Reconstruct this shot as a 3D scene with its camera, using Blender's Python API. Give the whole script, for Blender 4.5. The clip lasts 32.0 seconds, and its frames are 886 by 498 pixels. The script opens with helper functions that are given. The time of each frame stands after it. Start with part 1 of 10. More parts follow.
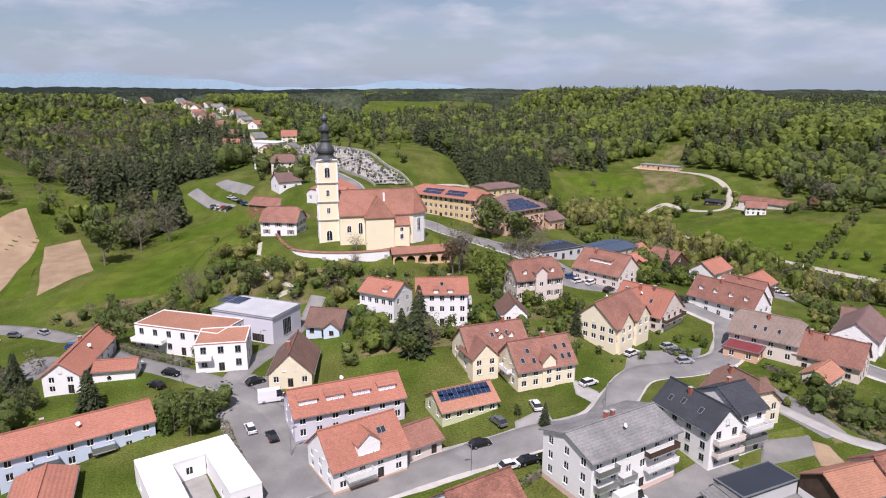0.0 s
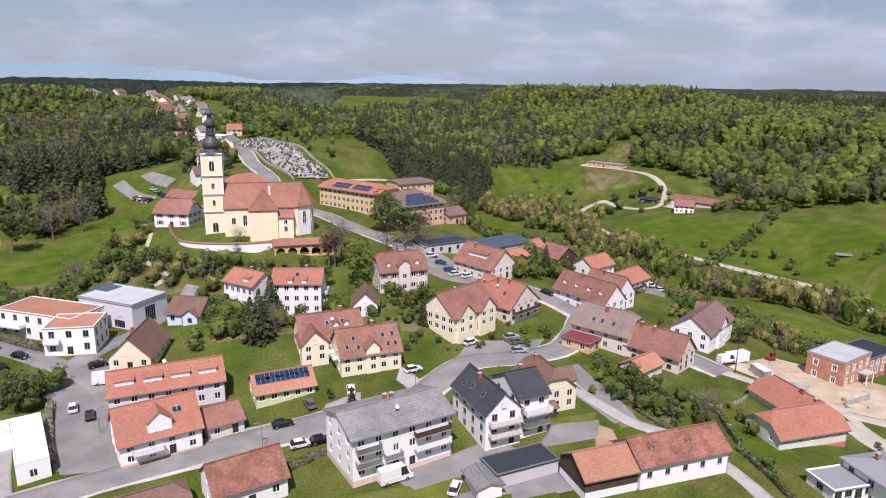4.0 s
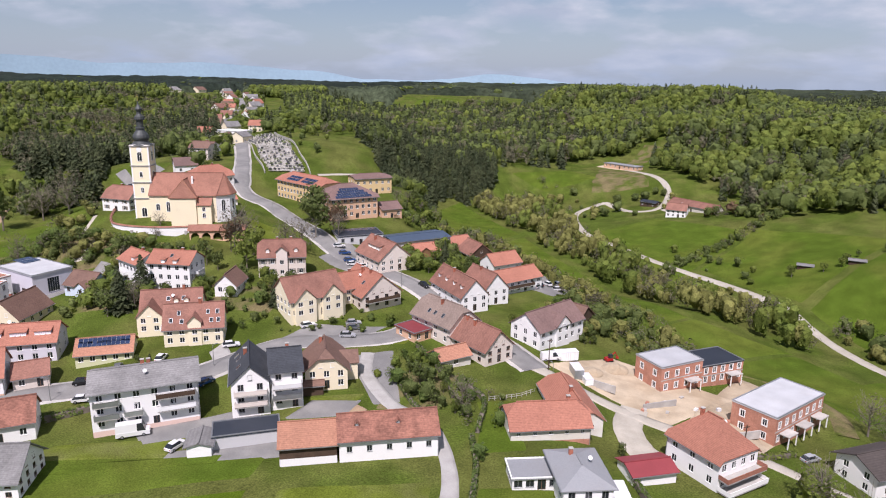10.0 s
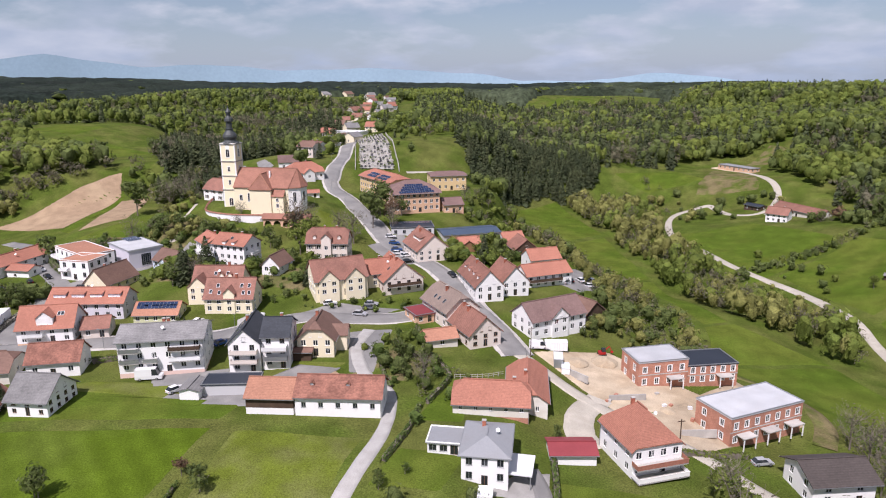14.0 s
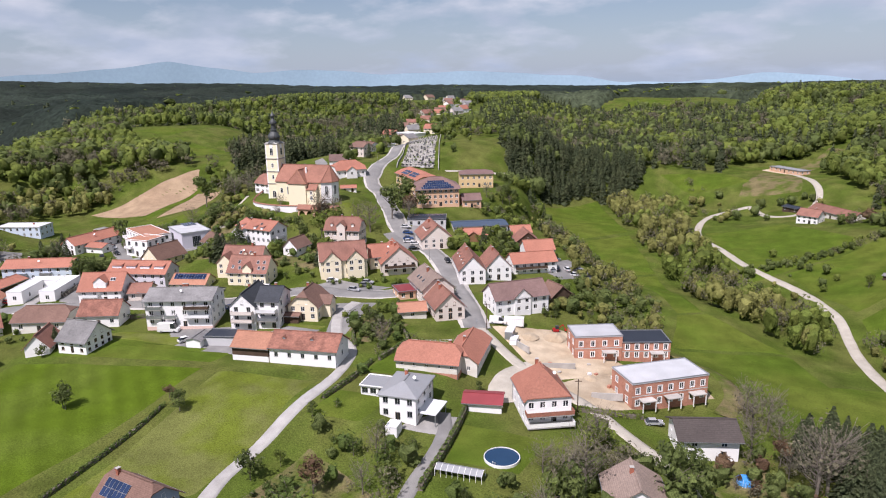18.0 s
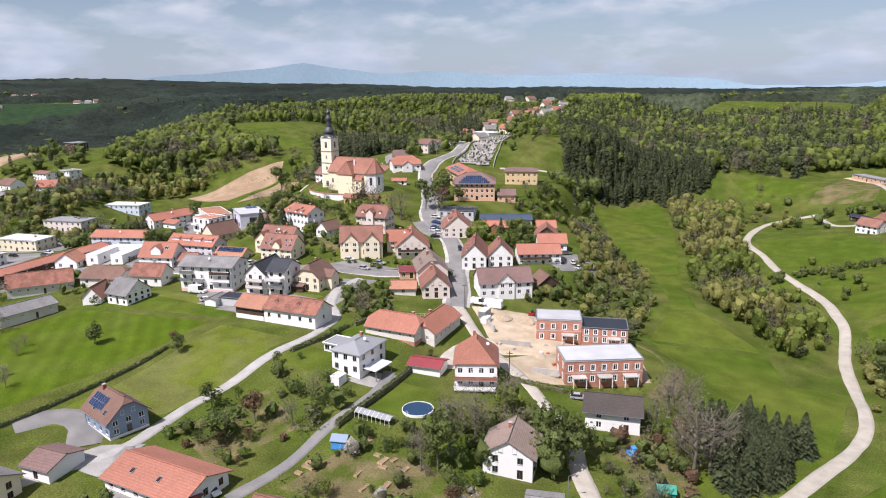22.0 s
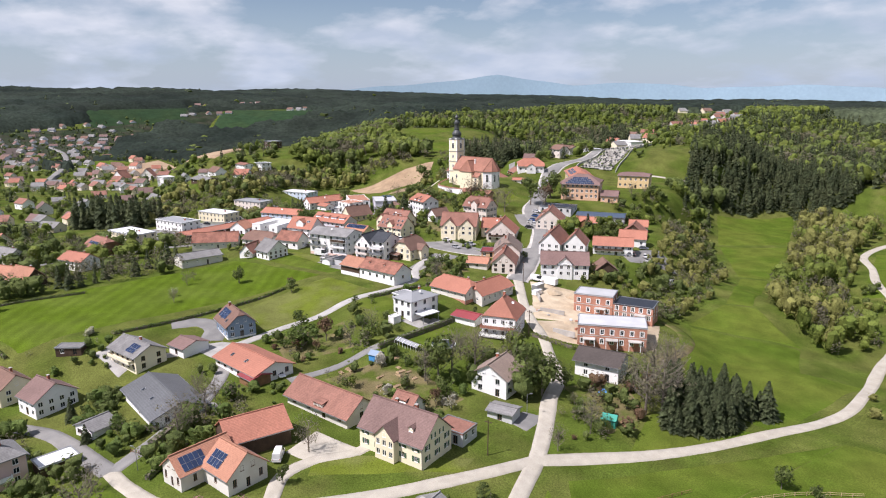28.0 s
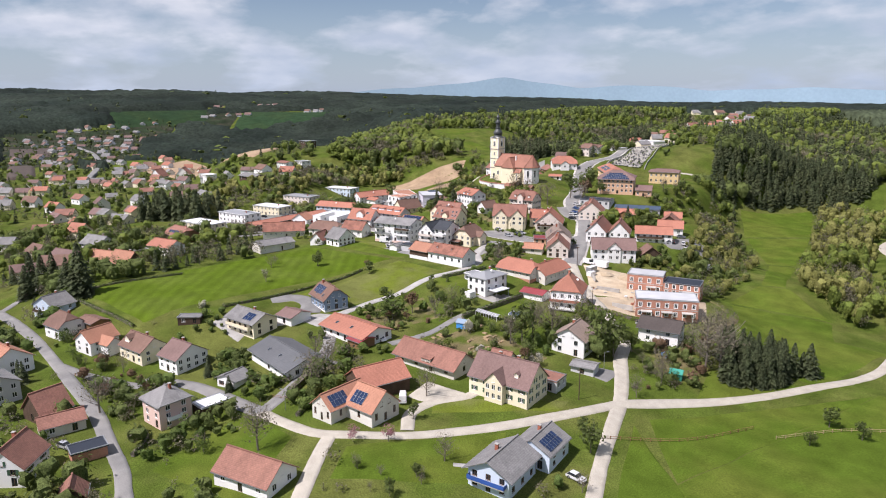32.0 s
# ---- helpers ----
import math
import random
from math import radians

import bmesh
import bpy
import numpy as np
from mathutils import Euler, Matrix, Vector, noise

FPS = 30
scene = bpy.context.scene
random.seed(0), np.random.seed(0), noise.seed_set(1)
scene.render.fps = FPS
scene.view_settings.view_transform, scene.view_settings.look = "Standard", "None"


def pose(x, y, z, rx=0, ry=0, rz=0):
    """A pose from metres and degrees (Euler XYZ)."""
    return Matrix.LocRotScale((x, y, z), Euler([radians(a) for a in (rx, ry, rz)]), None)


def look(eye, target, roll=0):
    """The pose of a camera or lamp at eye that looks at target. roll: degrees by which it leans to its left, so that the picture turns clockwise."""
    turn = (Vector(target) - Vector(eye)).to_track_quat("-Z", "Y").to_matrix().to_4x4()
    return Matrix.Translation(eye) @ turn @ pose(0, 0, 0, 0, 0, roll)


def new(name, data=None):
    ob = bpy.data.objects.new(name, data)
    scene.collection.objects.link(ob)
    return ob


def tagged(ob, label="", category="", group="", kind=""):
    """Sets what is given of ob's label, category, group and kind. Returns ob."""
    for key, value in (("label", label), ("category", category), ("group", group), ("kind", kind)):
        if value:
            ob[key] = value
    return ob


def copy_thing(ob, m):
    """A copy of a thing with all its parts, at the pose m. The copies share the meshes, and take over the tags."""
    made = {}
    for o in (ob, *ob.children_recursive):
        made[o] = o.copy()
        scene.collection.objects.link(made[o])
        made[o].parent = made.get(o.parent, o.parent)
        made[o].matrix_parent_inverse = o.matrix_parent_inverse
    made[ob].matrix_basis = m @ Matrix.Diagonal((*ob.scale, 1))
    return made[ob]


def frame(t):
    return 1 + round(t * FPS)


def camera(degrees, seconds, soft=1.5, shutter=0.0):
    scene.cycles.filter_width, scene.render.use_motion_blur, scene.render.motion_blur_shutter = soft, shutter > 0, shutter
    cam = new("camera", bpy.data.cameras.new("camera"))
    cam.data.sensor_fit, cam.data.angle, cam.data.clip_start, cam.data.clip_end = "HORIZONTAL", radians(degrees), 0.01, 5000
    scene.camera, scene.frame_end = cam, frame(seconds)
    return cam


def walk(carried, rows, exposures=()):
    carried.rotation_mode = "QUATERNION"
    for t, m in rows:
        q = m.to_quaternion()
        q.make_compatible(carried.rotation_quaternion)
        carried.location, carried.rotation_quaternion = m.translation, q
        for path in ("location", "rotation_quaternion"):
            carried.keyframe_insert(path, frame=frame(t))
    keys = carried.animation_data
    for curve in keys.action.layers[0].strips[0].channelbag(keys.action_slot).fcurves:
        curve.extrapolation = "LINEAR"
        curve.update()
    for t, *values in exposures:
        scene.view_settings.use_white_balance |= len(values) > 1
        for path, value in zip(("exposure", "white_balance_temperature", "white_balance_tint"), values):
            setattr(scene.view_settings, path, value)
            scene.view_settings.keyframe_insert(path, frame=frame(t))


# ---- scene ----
cam = camera(66.53, 32.0, soft=1.1)
PATH = [
    (0.0, 0.00, 0.00, 67.00, 76.300, -0.000, 0.000),
    (0.5, 3.87, -0.82, 67.09, 76.148, -0.075, 0.181),
    (1.0, 7.79, -1.74, 67.11, 76.085, -0.158, 0.215),
    (1.5, 11.99, -2.78, 67.11, 76.053, -0.184, 0.138),
    (2.0, 16.59, -3.77, 67.14, 76.058, -0.277, 0.111),
    (2.5, 21.60, -4.78, 67.28, 76.027, -0.431, 0.119),
    (3.0, 26.85, -5.67, 67.66, 75.967, -0.561, 0.061),
    (3.5, 32.29, -6.46, 68.11, 75.909, -0.676, -0.024),
    (5.5, 56.02, -8.41, 68.43, 75.884, -0.917, 0.200),
    (6.0, 61.89, -8.87, 68.66, 75.860, -0.964, 0.410),
    (6.5, 67.70, -9.33, 68.75, 75.851, -1.025, 0.610),
    (7.0, 73.50, -9.77, 68.75, 75.854, -1.050, 0.807),
    (7.5, 79.27, -10.14, 68.72, 75.863, -1.092, 1.167),
    (8.0, 84.97, -10.47, 68.77, 75.850, -1.097, 1.680),
    (8.5, 90.68, -10.74, 68.91, 75.793, -1.027, 3.758),
    (9.0, 96.57, -10.99, 69.08, 75.743, -1.005, 5.800),
    (9.5, 102.49, -11.19, 69.24, 75.708, -0.969, 7.419),
    (10.0, 108.37, -11.32, 69.35, 75.719, -0.876, 9.007),
    (10.5, 114.20, -11.45, 69.45, 75.681, -0.763, 10.614),
    (11.0, 119.95, -11.62, 69.59, 75.614, -0.558, 12.236),
    (11.5, 125.58, -11.79, 69.71, 75.553, -0.363, 13.894),
    (12.0, 131.18, -11.94, 69.79, 75.504, -0.182, 15.701),
    (12.5, 136.78, -12.08, 69.85, 75.536, -0.012, 17.520),
    (13.0, 142.31, -12.31, 69.90, 75.582, 0.145, 19.330),
    (13.5, 147.78, -12.75, 69.86, 75.689, 0.228, 21.083),
    (14.0, 153.20, -13.39, 69.82, 75.783, 0.321, 22.536),
    (14.5, 158.66, -14.22, 69.80, 75.858, 0.375, 23.834),
    (16.5, 181.38, -18.80, 70.55, 76.016, 0.581, 27.779),
    (17.0, 187.12, -20.02, 70.73, 76.037, 0.616, 28.689),
    (17.5, 192.79, -21.10, 70.98, 76.020, 0.691, 29.715),
    (18.0, 198.49, -22.11, 71.14, 76.053, 0.897, 30.946),
    (18.5, 204.27, -23.07, 71.20, 76.057, 1.025, 32.376),
    (19.0, 210.17, -23.73, 71.26, 76.129, 1.008, 34.103),
    (19.5, 216.09, -23.76, 71.28, 76.149, 0.917, 35.679),
    (20.0, 222.00, -23.03, 71.21, 76.153, 0.763, 37.159),
    (20.5, 228.00, -21.59, 70.96, 76.194, 0.780, 38.479),
    (21.0, 233.87, -19.57, 70.67, 76.213, 0.705, 39.621),
    (21.5, 239.60, -17.13, 70.40, 76.232, 0.598, 40.597),
    (22.0, 245.23, -14.45, 70.15, 76.317, 0.520, 41.516),
    (22.5, 250.84, -11.83, 69.81, 76.473, 0.450, 41.923),
    (23.0, 256.44, -9.52, 69.37, 76.566, 0.481, 42.710),
    (23.5, 262.03, -7.54, 68.94, 76.693, 0.432, 45.047),
    (24.0, 267.72, -5.87, 68.59, 76.797, 0.486, 48.408),
    (24.5, 273.42, -4.48, 68.37, 76.871, 0.460, 50.941),
    (25.0, 279.08, -3.41, 68.32, 76.971, 0.492, 53.183),
    (25.5, 284.72, -2.53, 68.44, 77.009, 0.579, 55.425),
    (27.5, 303.53, -9.03, 68.66, 77.269, 0.264, 57.773),
    (28.0, 306.22, -12.36, 68.48, 77.330, 0.154, 57.741),
    (28.5, 308.57, -15.93, 68.33, 77.367, 0.083, 57.787),
    (29.0, 310.55, -19.82, 68.15, 77.406, 0.059, 57.820),
    (29.5, 312.14, -23.93, 68.02, 77.391, 0.104, 57.851),
    (30.0, 313.40, -28.30, 67.94, 77.411, -0.053, 57.943),
    (30.5, 314.60, -33.08, 67.62, 77.505, 0.116, 57.941),
    (31.0, 315.61, -38.06, 67.42, 77.547, 0.143, 57.991),
    (31.5, 316.31, -43.12, 67.45, 77.564, 0.084, 57.990),
    (32.0, 316.81, -48.22, 67.66, 77.534, 0.115, 58.041),
]
walk(cam, [(t, pose(*r)) for t, *r in PATH], ((0, 0.16, 6280, 24), (14, 0.2, 6280, 24), (20, 0.3, 6320, 22), (25, 0.42, 6350, 20), (32, 0.36, 6350, 20)))

# ---- daylight: sun in the south, broken cloud ----
SUN_FROM, SUN_UP = (-0.06, -1.0), 55.0
world = bpy.data.worlds.new("sky")
scene.world = world
world.use_nodes = True
wn, wl = world.node_tree.nodes, world.node_tree.links
sky = wn.new("ShaderNodeTexSky")
sky.sky_type, sky.sun_disc = "NISHITA", False
sky.sun_elevation, sky.sun_rotation = radians(SUN_UP), math.atan2(SUN_FROM[0], SUN_FROM[1])
sky.air_density, sky.dust_density, sky.ozone_density = 1.0, 0.6, 2.0


def wmath(op, a, b=None):
    n = wn.new("ShaderNodeMath")
    n.operation = op
    for k, v in ((0, a), (1, b)):
        if v is None:
            continue
        if isinstance(v, (int, float)):
            n.inputs[k].default_value = v
        else:
            wl.new(v, n.inputs[k])
    return n.outputs[0]


# cloud deck: noise on a flat layer high above, flattened towards the horizon
geo_dir = wn.new("ShaderNodeTexCoord").outputs["Generated"]
sep = wn.new("ShaderNodeSeparateXYZ")
wl.new(geo_dir, sep.inputs[0])
low = wmath("ADD", wmath("MAXIMUM", sep.outputs[2], 0.0), 0.27)
comb = wn.new("ShaderNodeCombineXYZ")
wl.new(wmath("DIVIDE", sep.outputs[0], low), comb.inputs[0])
wl.new(wmath("DIVIDE", sep.outputs[1], low), comb.inputs[1])
cn = wn.new("ShaderNodeTexNoise")
cn.inputs["Scale"].default_value, cn.inputs["Detail"].default_value, cn.inputs["Roughness"].default_value = 1.7, 9, 0.52
wl.new(comb.outputs[0], cn.inputs["Vector"])
cover = wn.new("ShaderNodeValToRGB")
cover.color_ramp.elements[0].position, cover.color_ramp.elements[1].position = 0.45, 0.585
wl.new(cn.outputs[0], cover.inputs[0])
cn2 = wn.new("ShaderNodeTexNoise")
cn2.inputs["Scale"].default_value, cn2.inputs["Detail"].default_value = 3.0, 6
wl.new(comb.outputs[0], cn2.inputs["Vector"])
shade = wn.new("ShaderNodeValToRGB")
shade.color_ramp.elements[0].position, shade.color_ramp.elements[1].position = 0.36, 0.66
shade.color_ramp.elements[0].color, shade.color_ramp.elements[1].color = (6.0, 6.9, 7.8, 1), (10.4, 10.7, 10.8, 1)
wl.new(cn2.outputs[0], shade.inputs[0])
mixc = wn.new("ShaderNodeMix")
mixc.data_type = "RGBA"
fac = wmath("MULTIPLY", cover.outputs[0], 0.85)
wl.new(fac, mixc.inputs["Factor"])
wl.new(sky.outputs[0], mixc.inputs["A"])
wl.new(shade.outputs[0], mixc.inputs["B"])
# pale haze low over the hills
hz = wn.new("ShaderNodeMapRange")
hz.inputs["From Min"].default_value, hz.inputs["From Max"].default_value = 0.14, -0.01
hz.inputs["To Min"].default_value, hz.inputs["To Max"].default_value = 0.0, 0.75
wl.new(sep.outputs[2], hz.inputs["Value"])
mixh = wn.new("ShaderNodeMix")
mixh.data_type = "RGBA"
wl.new(hz.outputs[0], mixh.inputs["Factor"])
wl.new(mixc.outputs["Result"], mixh.inputs["A"])
mixh.inputs["B"].default_value = (4.8, 6.3, 8.1, 1)
wl.new(mixh.outputs["Result"], wn["Background"].inputs[0])
wn["Background"].inputs[1].default_value = 0.068

sun = new("sun", bpy.data.lights.new("sun", "SUN"))
sun.data.energy, sun.data.angle, sun.data.color = 4.9, radians(0.6), (1.0, 0.965, 0.92)
su = Vector((*(Vector(SUN_FROM).normalized() * math.cos(radians(SUN_UP))), math.sin(radians(SUN_UP))))
sun.matrix_world = look(Vector((0, 0, 400)) + su, (0, 0, 400))

# ---- the lie of the land: named landforms (x, y, height, reach) blended smoothly, and far hills added ----
VILLAGE = [(23, 95, 0, 22), (63, 93, -0.3, 22), (95, 101, -0.6, 18), (55, 135, 2.0, 22), (30, 138, 3.0, 20), (80, 165, 1.0, 22), (105, 150, -0.5, 18),
           (22, 172, 8.0, 18), (55, 195, 5.0, 22), (-25, 105, 0.5, 28), (-55, 60, -2, 35), (-95, 40, -5, 45), (-70, 160, 2.5, 28), (0, 165, 6, 18), (96, 224, 1.2, 18), (101, 205, 0.8, 13), (114, 186, -0.8, 12), (60, 238, 6.5, 14), (78, 262, 1.5, 16)]
CHURCH_HILL = [(-39, 213, 18.6, 13), (-14, 221, 17.8, 13), (-30, 226, 18.5, 13), (15, 212, 11.5, 16), (-57, 202, 12.0, 9), (-46, 198, 9.6, 8), (-34, 196, 9.2, 8), (-20, 199, 9.6, 8), (-3, 204, 10.2, 7), (-47, 213, 17.6, 5), (-38, 208, 17.2, 4), (-28, 208, 17.0, 4), (-18, 211, 16.6, 4), (-60, 232, 17.5, 18), (28, 250, 12.3, 20), (5, 290, 15, 25), (-60, 318, 24, 26), (-95, 431, 31, 50), (-120, 450, 36, 60), (-230, 760, 36, 60)]
VALLEY = [(180, 118, -9, 22), (186, 92, -10, 16), (240, 130, -14, 30), (224, 165, -15, 14), (178, 190, -14, 22), (150, 225, -10, 28), (130, 300, -15.5, 35), (195, 300, -13.5, 40), (207, 222, -18, 24), (168, 272, -21, 28), (126, 399, -14, 45), (179, 394, -7, 28), (157, 505, 4, 40), (260, 300, 3, 50), (330, 350, 14, 70), (230, 400, -2, 40)]
SOUTH = [(130, 150, -5, 16), (160, 160, -6.5, 16), (150, 110, -4.5, 18), (143, 90, -4.2, 18), (177, 84, -6.5, 16), (190, 55, -7.5, 22), (97, 44, -6.5, 24), (140, 30, -7.5, 26), (184, 13, -7.5, 28), (143, -26, -13, 30), (50, 40, -3.5, 30), (0, 20, -3.5, 40), (230, 20, -11, 40), (250, 80, -13, 35)]
WEST = [(-130, 245, 1, 35), (-100, 275, 7, 22), (-170, 170, -8, 50), (-203, 129, 17, 35), (-350, 206, 21, 70), (-235, 320, 20, 50), (-306, 349, 36, 60), (-300, 0, -14, 90), (-700, 100, -22, 200), (-160, 60, -9, 45), (0, -200, -14, 90), (-130, 420, 6, 45), (320, -100, -14, 120)]


NORTH = [(-170, 530, 33, 50), (-210, 640, 35, 55), (-290, 830, 38, 70), (-270, 900, 42, 60), (-420, 1000, 42, 120), (40, 560, 8, 60), (20, 680, 13, 70), (-20, 800, 20, 80), (-12, 945, 36, 50), (-20, 1040, 45, 80),
         (230, 480, 10, 50), (260, 600, 30, 70), (274, 753, 53, 62), (198, 862, 51, 62), (150, 700, 27, 60), (110, 600, 12, 60), (400, 640, 34, 110), (520, 500, 32, 120), (640, 900, 40, 170), (-190, 430, 6, 55), (-260, 540, 8, 60),
         (-330, 680, 16, 80), (-480, 760, 45, 110), (-640, 640, 36, 110), (-390, 560, 26, 60), (330, 1000, 30, 120), (90, 1150, 34, 120), (-200, 1250, 34, 140)]


def height(x, y):
    """Ground height at x, y (numbers or arrays)."""
    x, y = np.asarray(x, float), np.asarray(y, float)
    num, den = np.zeros_like(x), np.zeros_like(x)
    for px, py, pz, reach in VILLAGE + CHURCH_HILL + VALLEY + SOUTH + WEST + NORTH:
        d2 = ((x - px) ** 2 + (y - py) ** 2) / reach ** 2
        w = np.exp(-1.1 * d2) + 0.004 / (1 + d2) ** 2
        num, den = num + w * pz, den + w
    far = 19 + 8 * np.sin(x * 0.0049 + 1.3 * np.sin(y * 0.0021)) * np.cos(y * 0.0058 + 0.8) + 5 * np.sin(x * 0.0021 - y * 0.0044 + 0.6)
    z = (num + 0.0012 * far) / (den + 0.0012)
    for hx, hy, hz, a, b, turn in FAR_HILLS:
        c, s = math.cos(radians(turn)), math.sin(radians(turn))
        u, v = (c * (x - hx) + s * (y - hy)) / a, (c * (y - hy) - s * (x - hx)) / b
        z = z + hz * np.exp(-0.5 * (u * u + v * v))
    return z


FAR_HILLS = [(-1500, 500, 26, 420, 300, 60), (-1900, 1600, 24, 700, 400, 40), (-1300, 2500, 9, 500, 400, 0), (-1800, -300, 44, 500, 400, 90), (-600, 2600, 8, 1400, 500, 0), (-2600, 600, 62, 500, 1200, 0)]


OCC = []


# ---- materials ----
def surface(name, base, vary=0.18, grain=1.2, stain=0.12, rough=0.85, metal=0.0, bump=0.15, bump_scale=9.0, per="object", spread=0.12, other=None, other_amount=0.5, other_scale=0.3, rows=None, tiles=None, spec=0.3):
    """A procedural surface: two scales of variation, relief, and a shift of tone from piece to piece. rows: height of courses; tiles: size of single tiles."""
    m = bpy.data.materials.new(name)
    m.use_nodes = True
    nt, b = m.node_tree, m.node_tree.nodes["Principled BSDF"]
    N, K = nt.nodes.new, nt.links.new
    at = N("ShaderNodeTexCoord").outputs["Object"]

    def noise_at(scale, detail):
        n = N("ShaderNodeTexNoise")
        n.inputs["Scale"].default_value, n.inputs["Detail"].default_value = scale, detail
        K(at, n.inputs["Vector"])
        return n.outputs[0]

    def mix(kind, f, a, c):
        n = N("ShaderNodeMix")
        n.data_type, n.blend_type = "RGBA", kind
        for key, v in (("Factor", f), ("A", a), ("B", c)):
            if isinstance(v, (int, float)):
                n.inputs[key].default_value = v
            elif isinstance(v, tuple):
                n.inputs[key].default_value = (*v[:3], 1)
            else:
                K(v, n.inputs[key])
        return n.outputs["Result"]

    def spread_of(value, lo, hi):
        n = N("ShaderNodeMapRange")
        n.inputs["From Min"].default_value, n.inputs["From Max"].default_value = 0.3, 0.7
        n.inputs["To Min"].default_value, n.inputs["To Max"].default_value = lo, hi
        K(value, n.inputs["Value"])
        return n.outputs[0]

    def grey(value):
        n = N("ShaderNodeCombineColor")
        for k in range(3):
            K(value, n.inputs[k])
        return n.outputs[0]

    col = tuple(base)
    if other:
        ramp = N("ShaderNodeValToRGB")
        ramp.color_ramp.elements[0].position, ramp.color_ramp.elements[1].position = 0.42, 0.62
        K(noise_at(other_scale, 5), ramp.inputs[0])
        mul = N("ShaderNodeMath")
        mul.operation = "MULTIPLY"
        mul.inputs[1].default_value = other_amount
        K(ramp.outputs[0], mul.inputs[0])
        col = mix("MIX", mul.outputs[0], col, tuple(other))
    fine = noise_at(grain * 6, 6)
    col = mix("MULTIPLY", 1.0, col, grey(spread_of(fine, 1 - vary, 1 + vary)))
    col = mix("MULTIPLY", 1.0, col, grey(spread_of(noise_at(grain * 0.25, 4), 1 - stain, 1 + stain)))
    relief = fine
    if tiles:
        sc = N("ShaderNodeVectorMath")
        sc.operation = "DIVIDE"
        sc.inputs[1].default_value = tiles
        K(at, sc.inputs[0])
        vo = N("ShaderNodeTexVoronoi")
        vo.inputs["Scale"].default_value, vo.inputs["Randomness"].default_value = 1.0, 0.35
        K(sc.outputs[0], vo.inputs["Vector"])
        sepc = N("ShaderNodeSeparateColor")
        K(vo.outputs["Color"], sepc.inputs[0])
        mr = N("ShaderNodeMapRange")
        mr.inputs["To Min"].default_value, mr.inputs["To Max"].default_value = 0.9, 1.09
        K(sepc.outputs[0], mr.inputs["Value"])
        col = mix("MULTIPLY", 1.0, col, grey(mr.outputs[0]))
    if rows:
        wv = N("ShaderNodeTexWave")
        wv.bands_direction = "Z"
        wv.inputs["Scale"].default_value, wv.inputs["Distortion"].default_value = 0.314 / rows, 0.25
        K(at, wv.inputs["Vector"])
        relief = wv.outputs[1]
        mr = N("ShaderNodeMapRange")
        mr.inputs["To Min"].default_value, mr.inputs["To Max"].default_value = 0.91, 1.05
        K(wv.outputs[1], mr.inputs["Value"])
        col = mix("MULTIPLY", 1.0, col, grey(mr.outputs[0]))
    if spread:
        if per == "object":
            rnd = N("ShaderNodeObjectInfo").outputs["Random"]
        else:
            rnd = N("ShaderNodeNewGeometry").outputs["Random Per Island"]
        mr = N("ShaderNodeMapRange")
        mr.inputs["To Min"].default_value, mr.inputs["To Max"].default_value = 1 - spread, 1 + spread
        K(rnd, mr.inputs["Value"])
        col = mix("MULTIPLY", 1.0, col, grey(mr.outputs[0]))
    K(col, b.inputs["Base Color"])
    b.inputs["Roughness"].default_value, b.inputs["Metallic"].default_value = rough, metal
    b.inputs["Specular IOR Level"].default_value = spec
    if bump:
        bp = N("ShaderNodeBump")
        bp.inputs["Strength"].default_value, bp.inputs["Distance"].default_value = bump, 0.06
        K(relief if rows else noise_at(bump_scale, 5), bp.inputs["Height"])
        K(bp.outputs[0], b.inputs["Normal"])
    return m


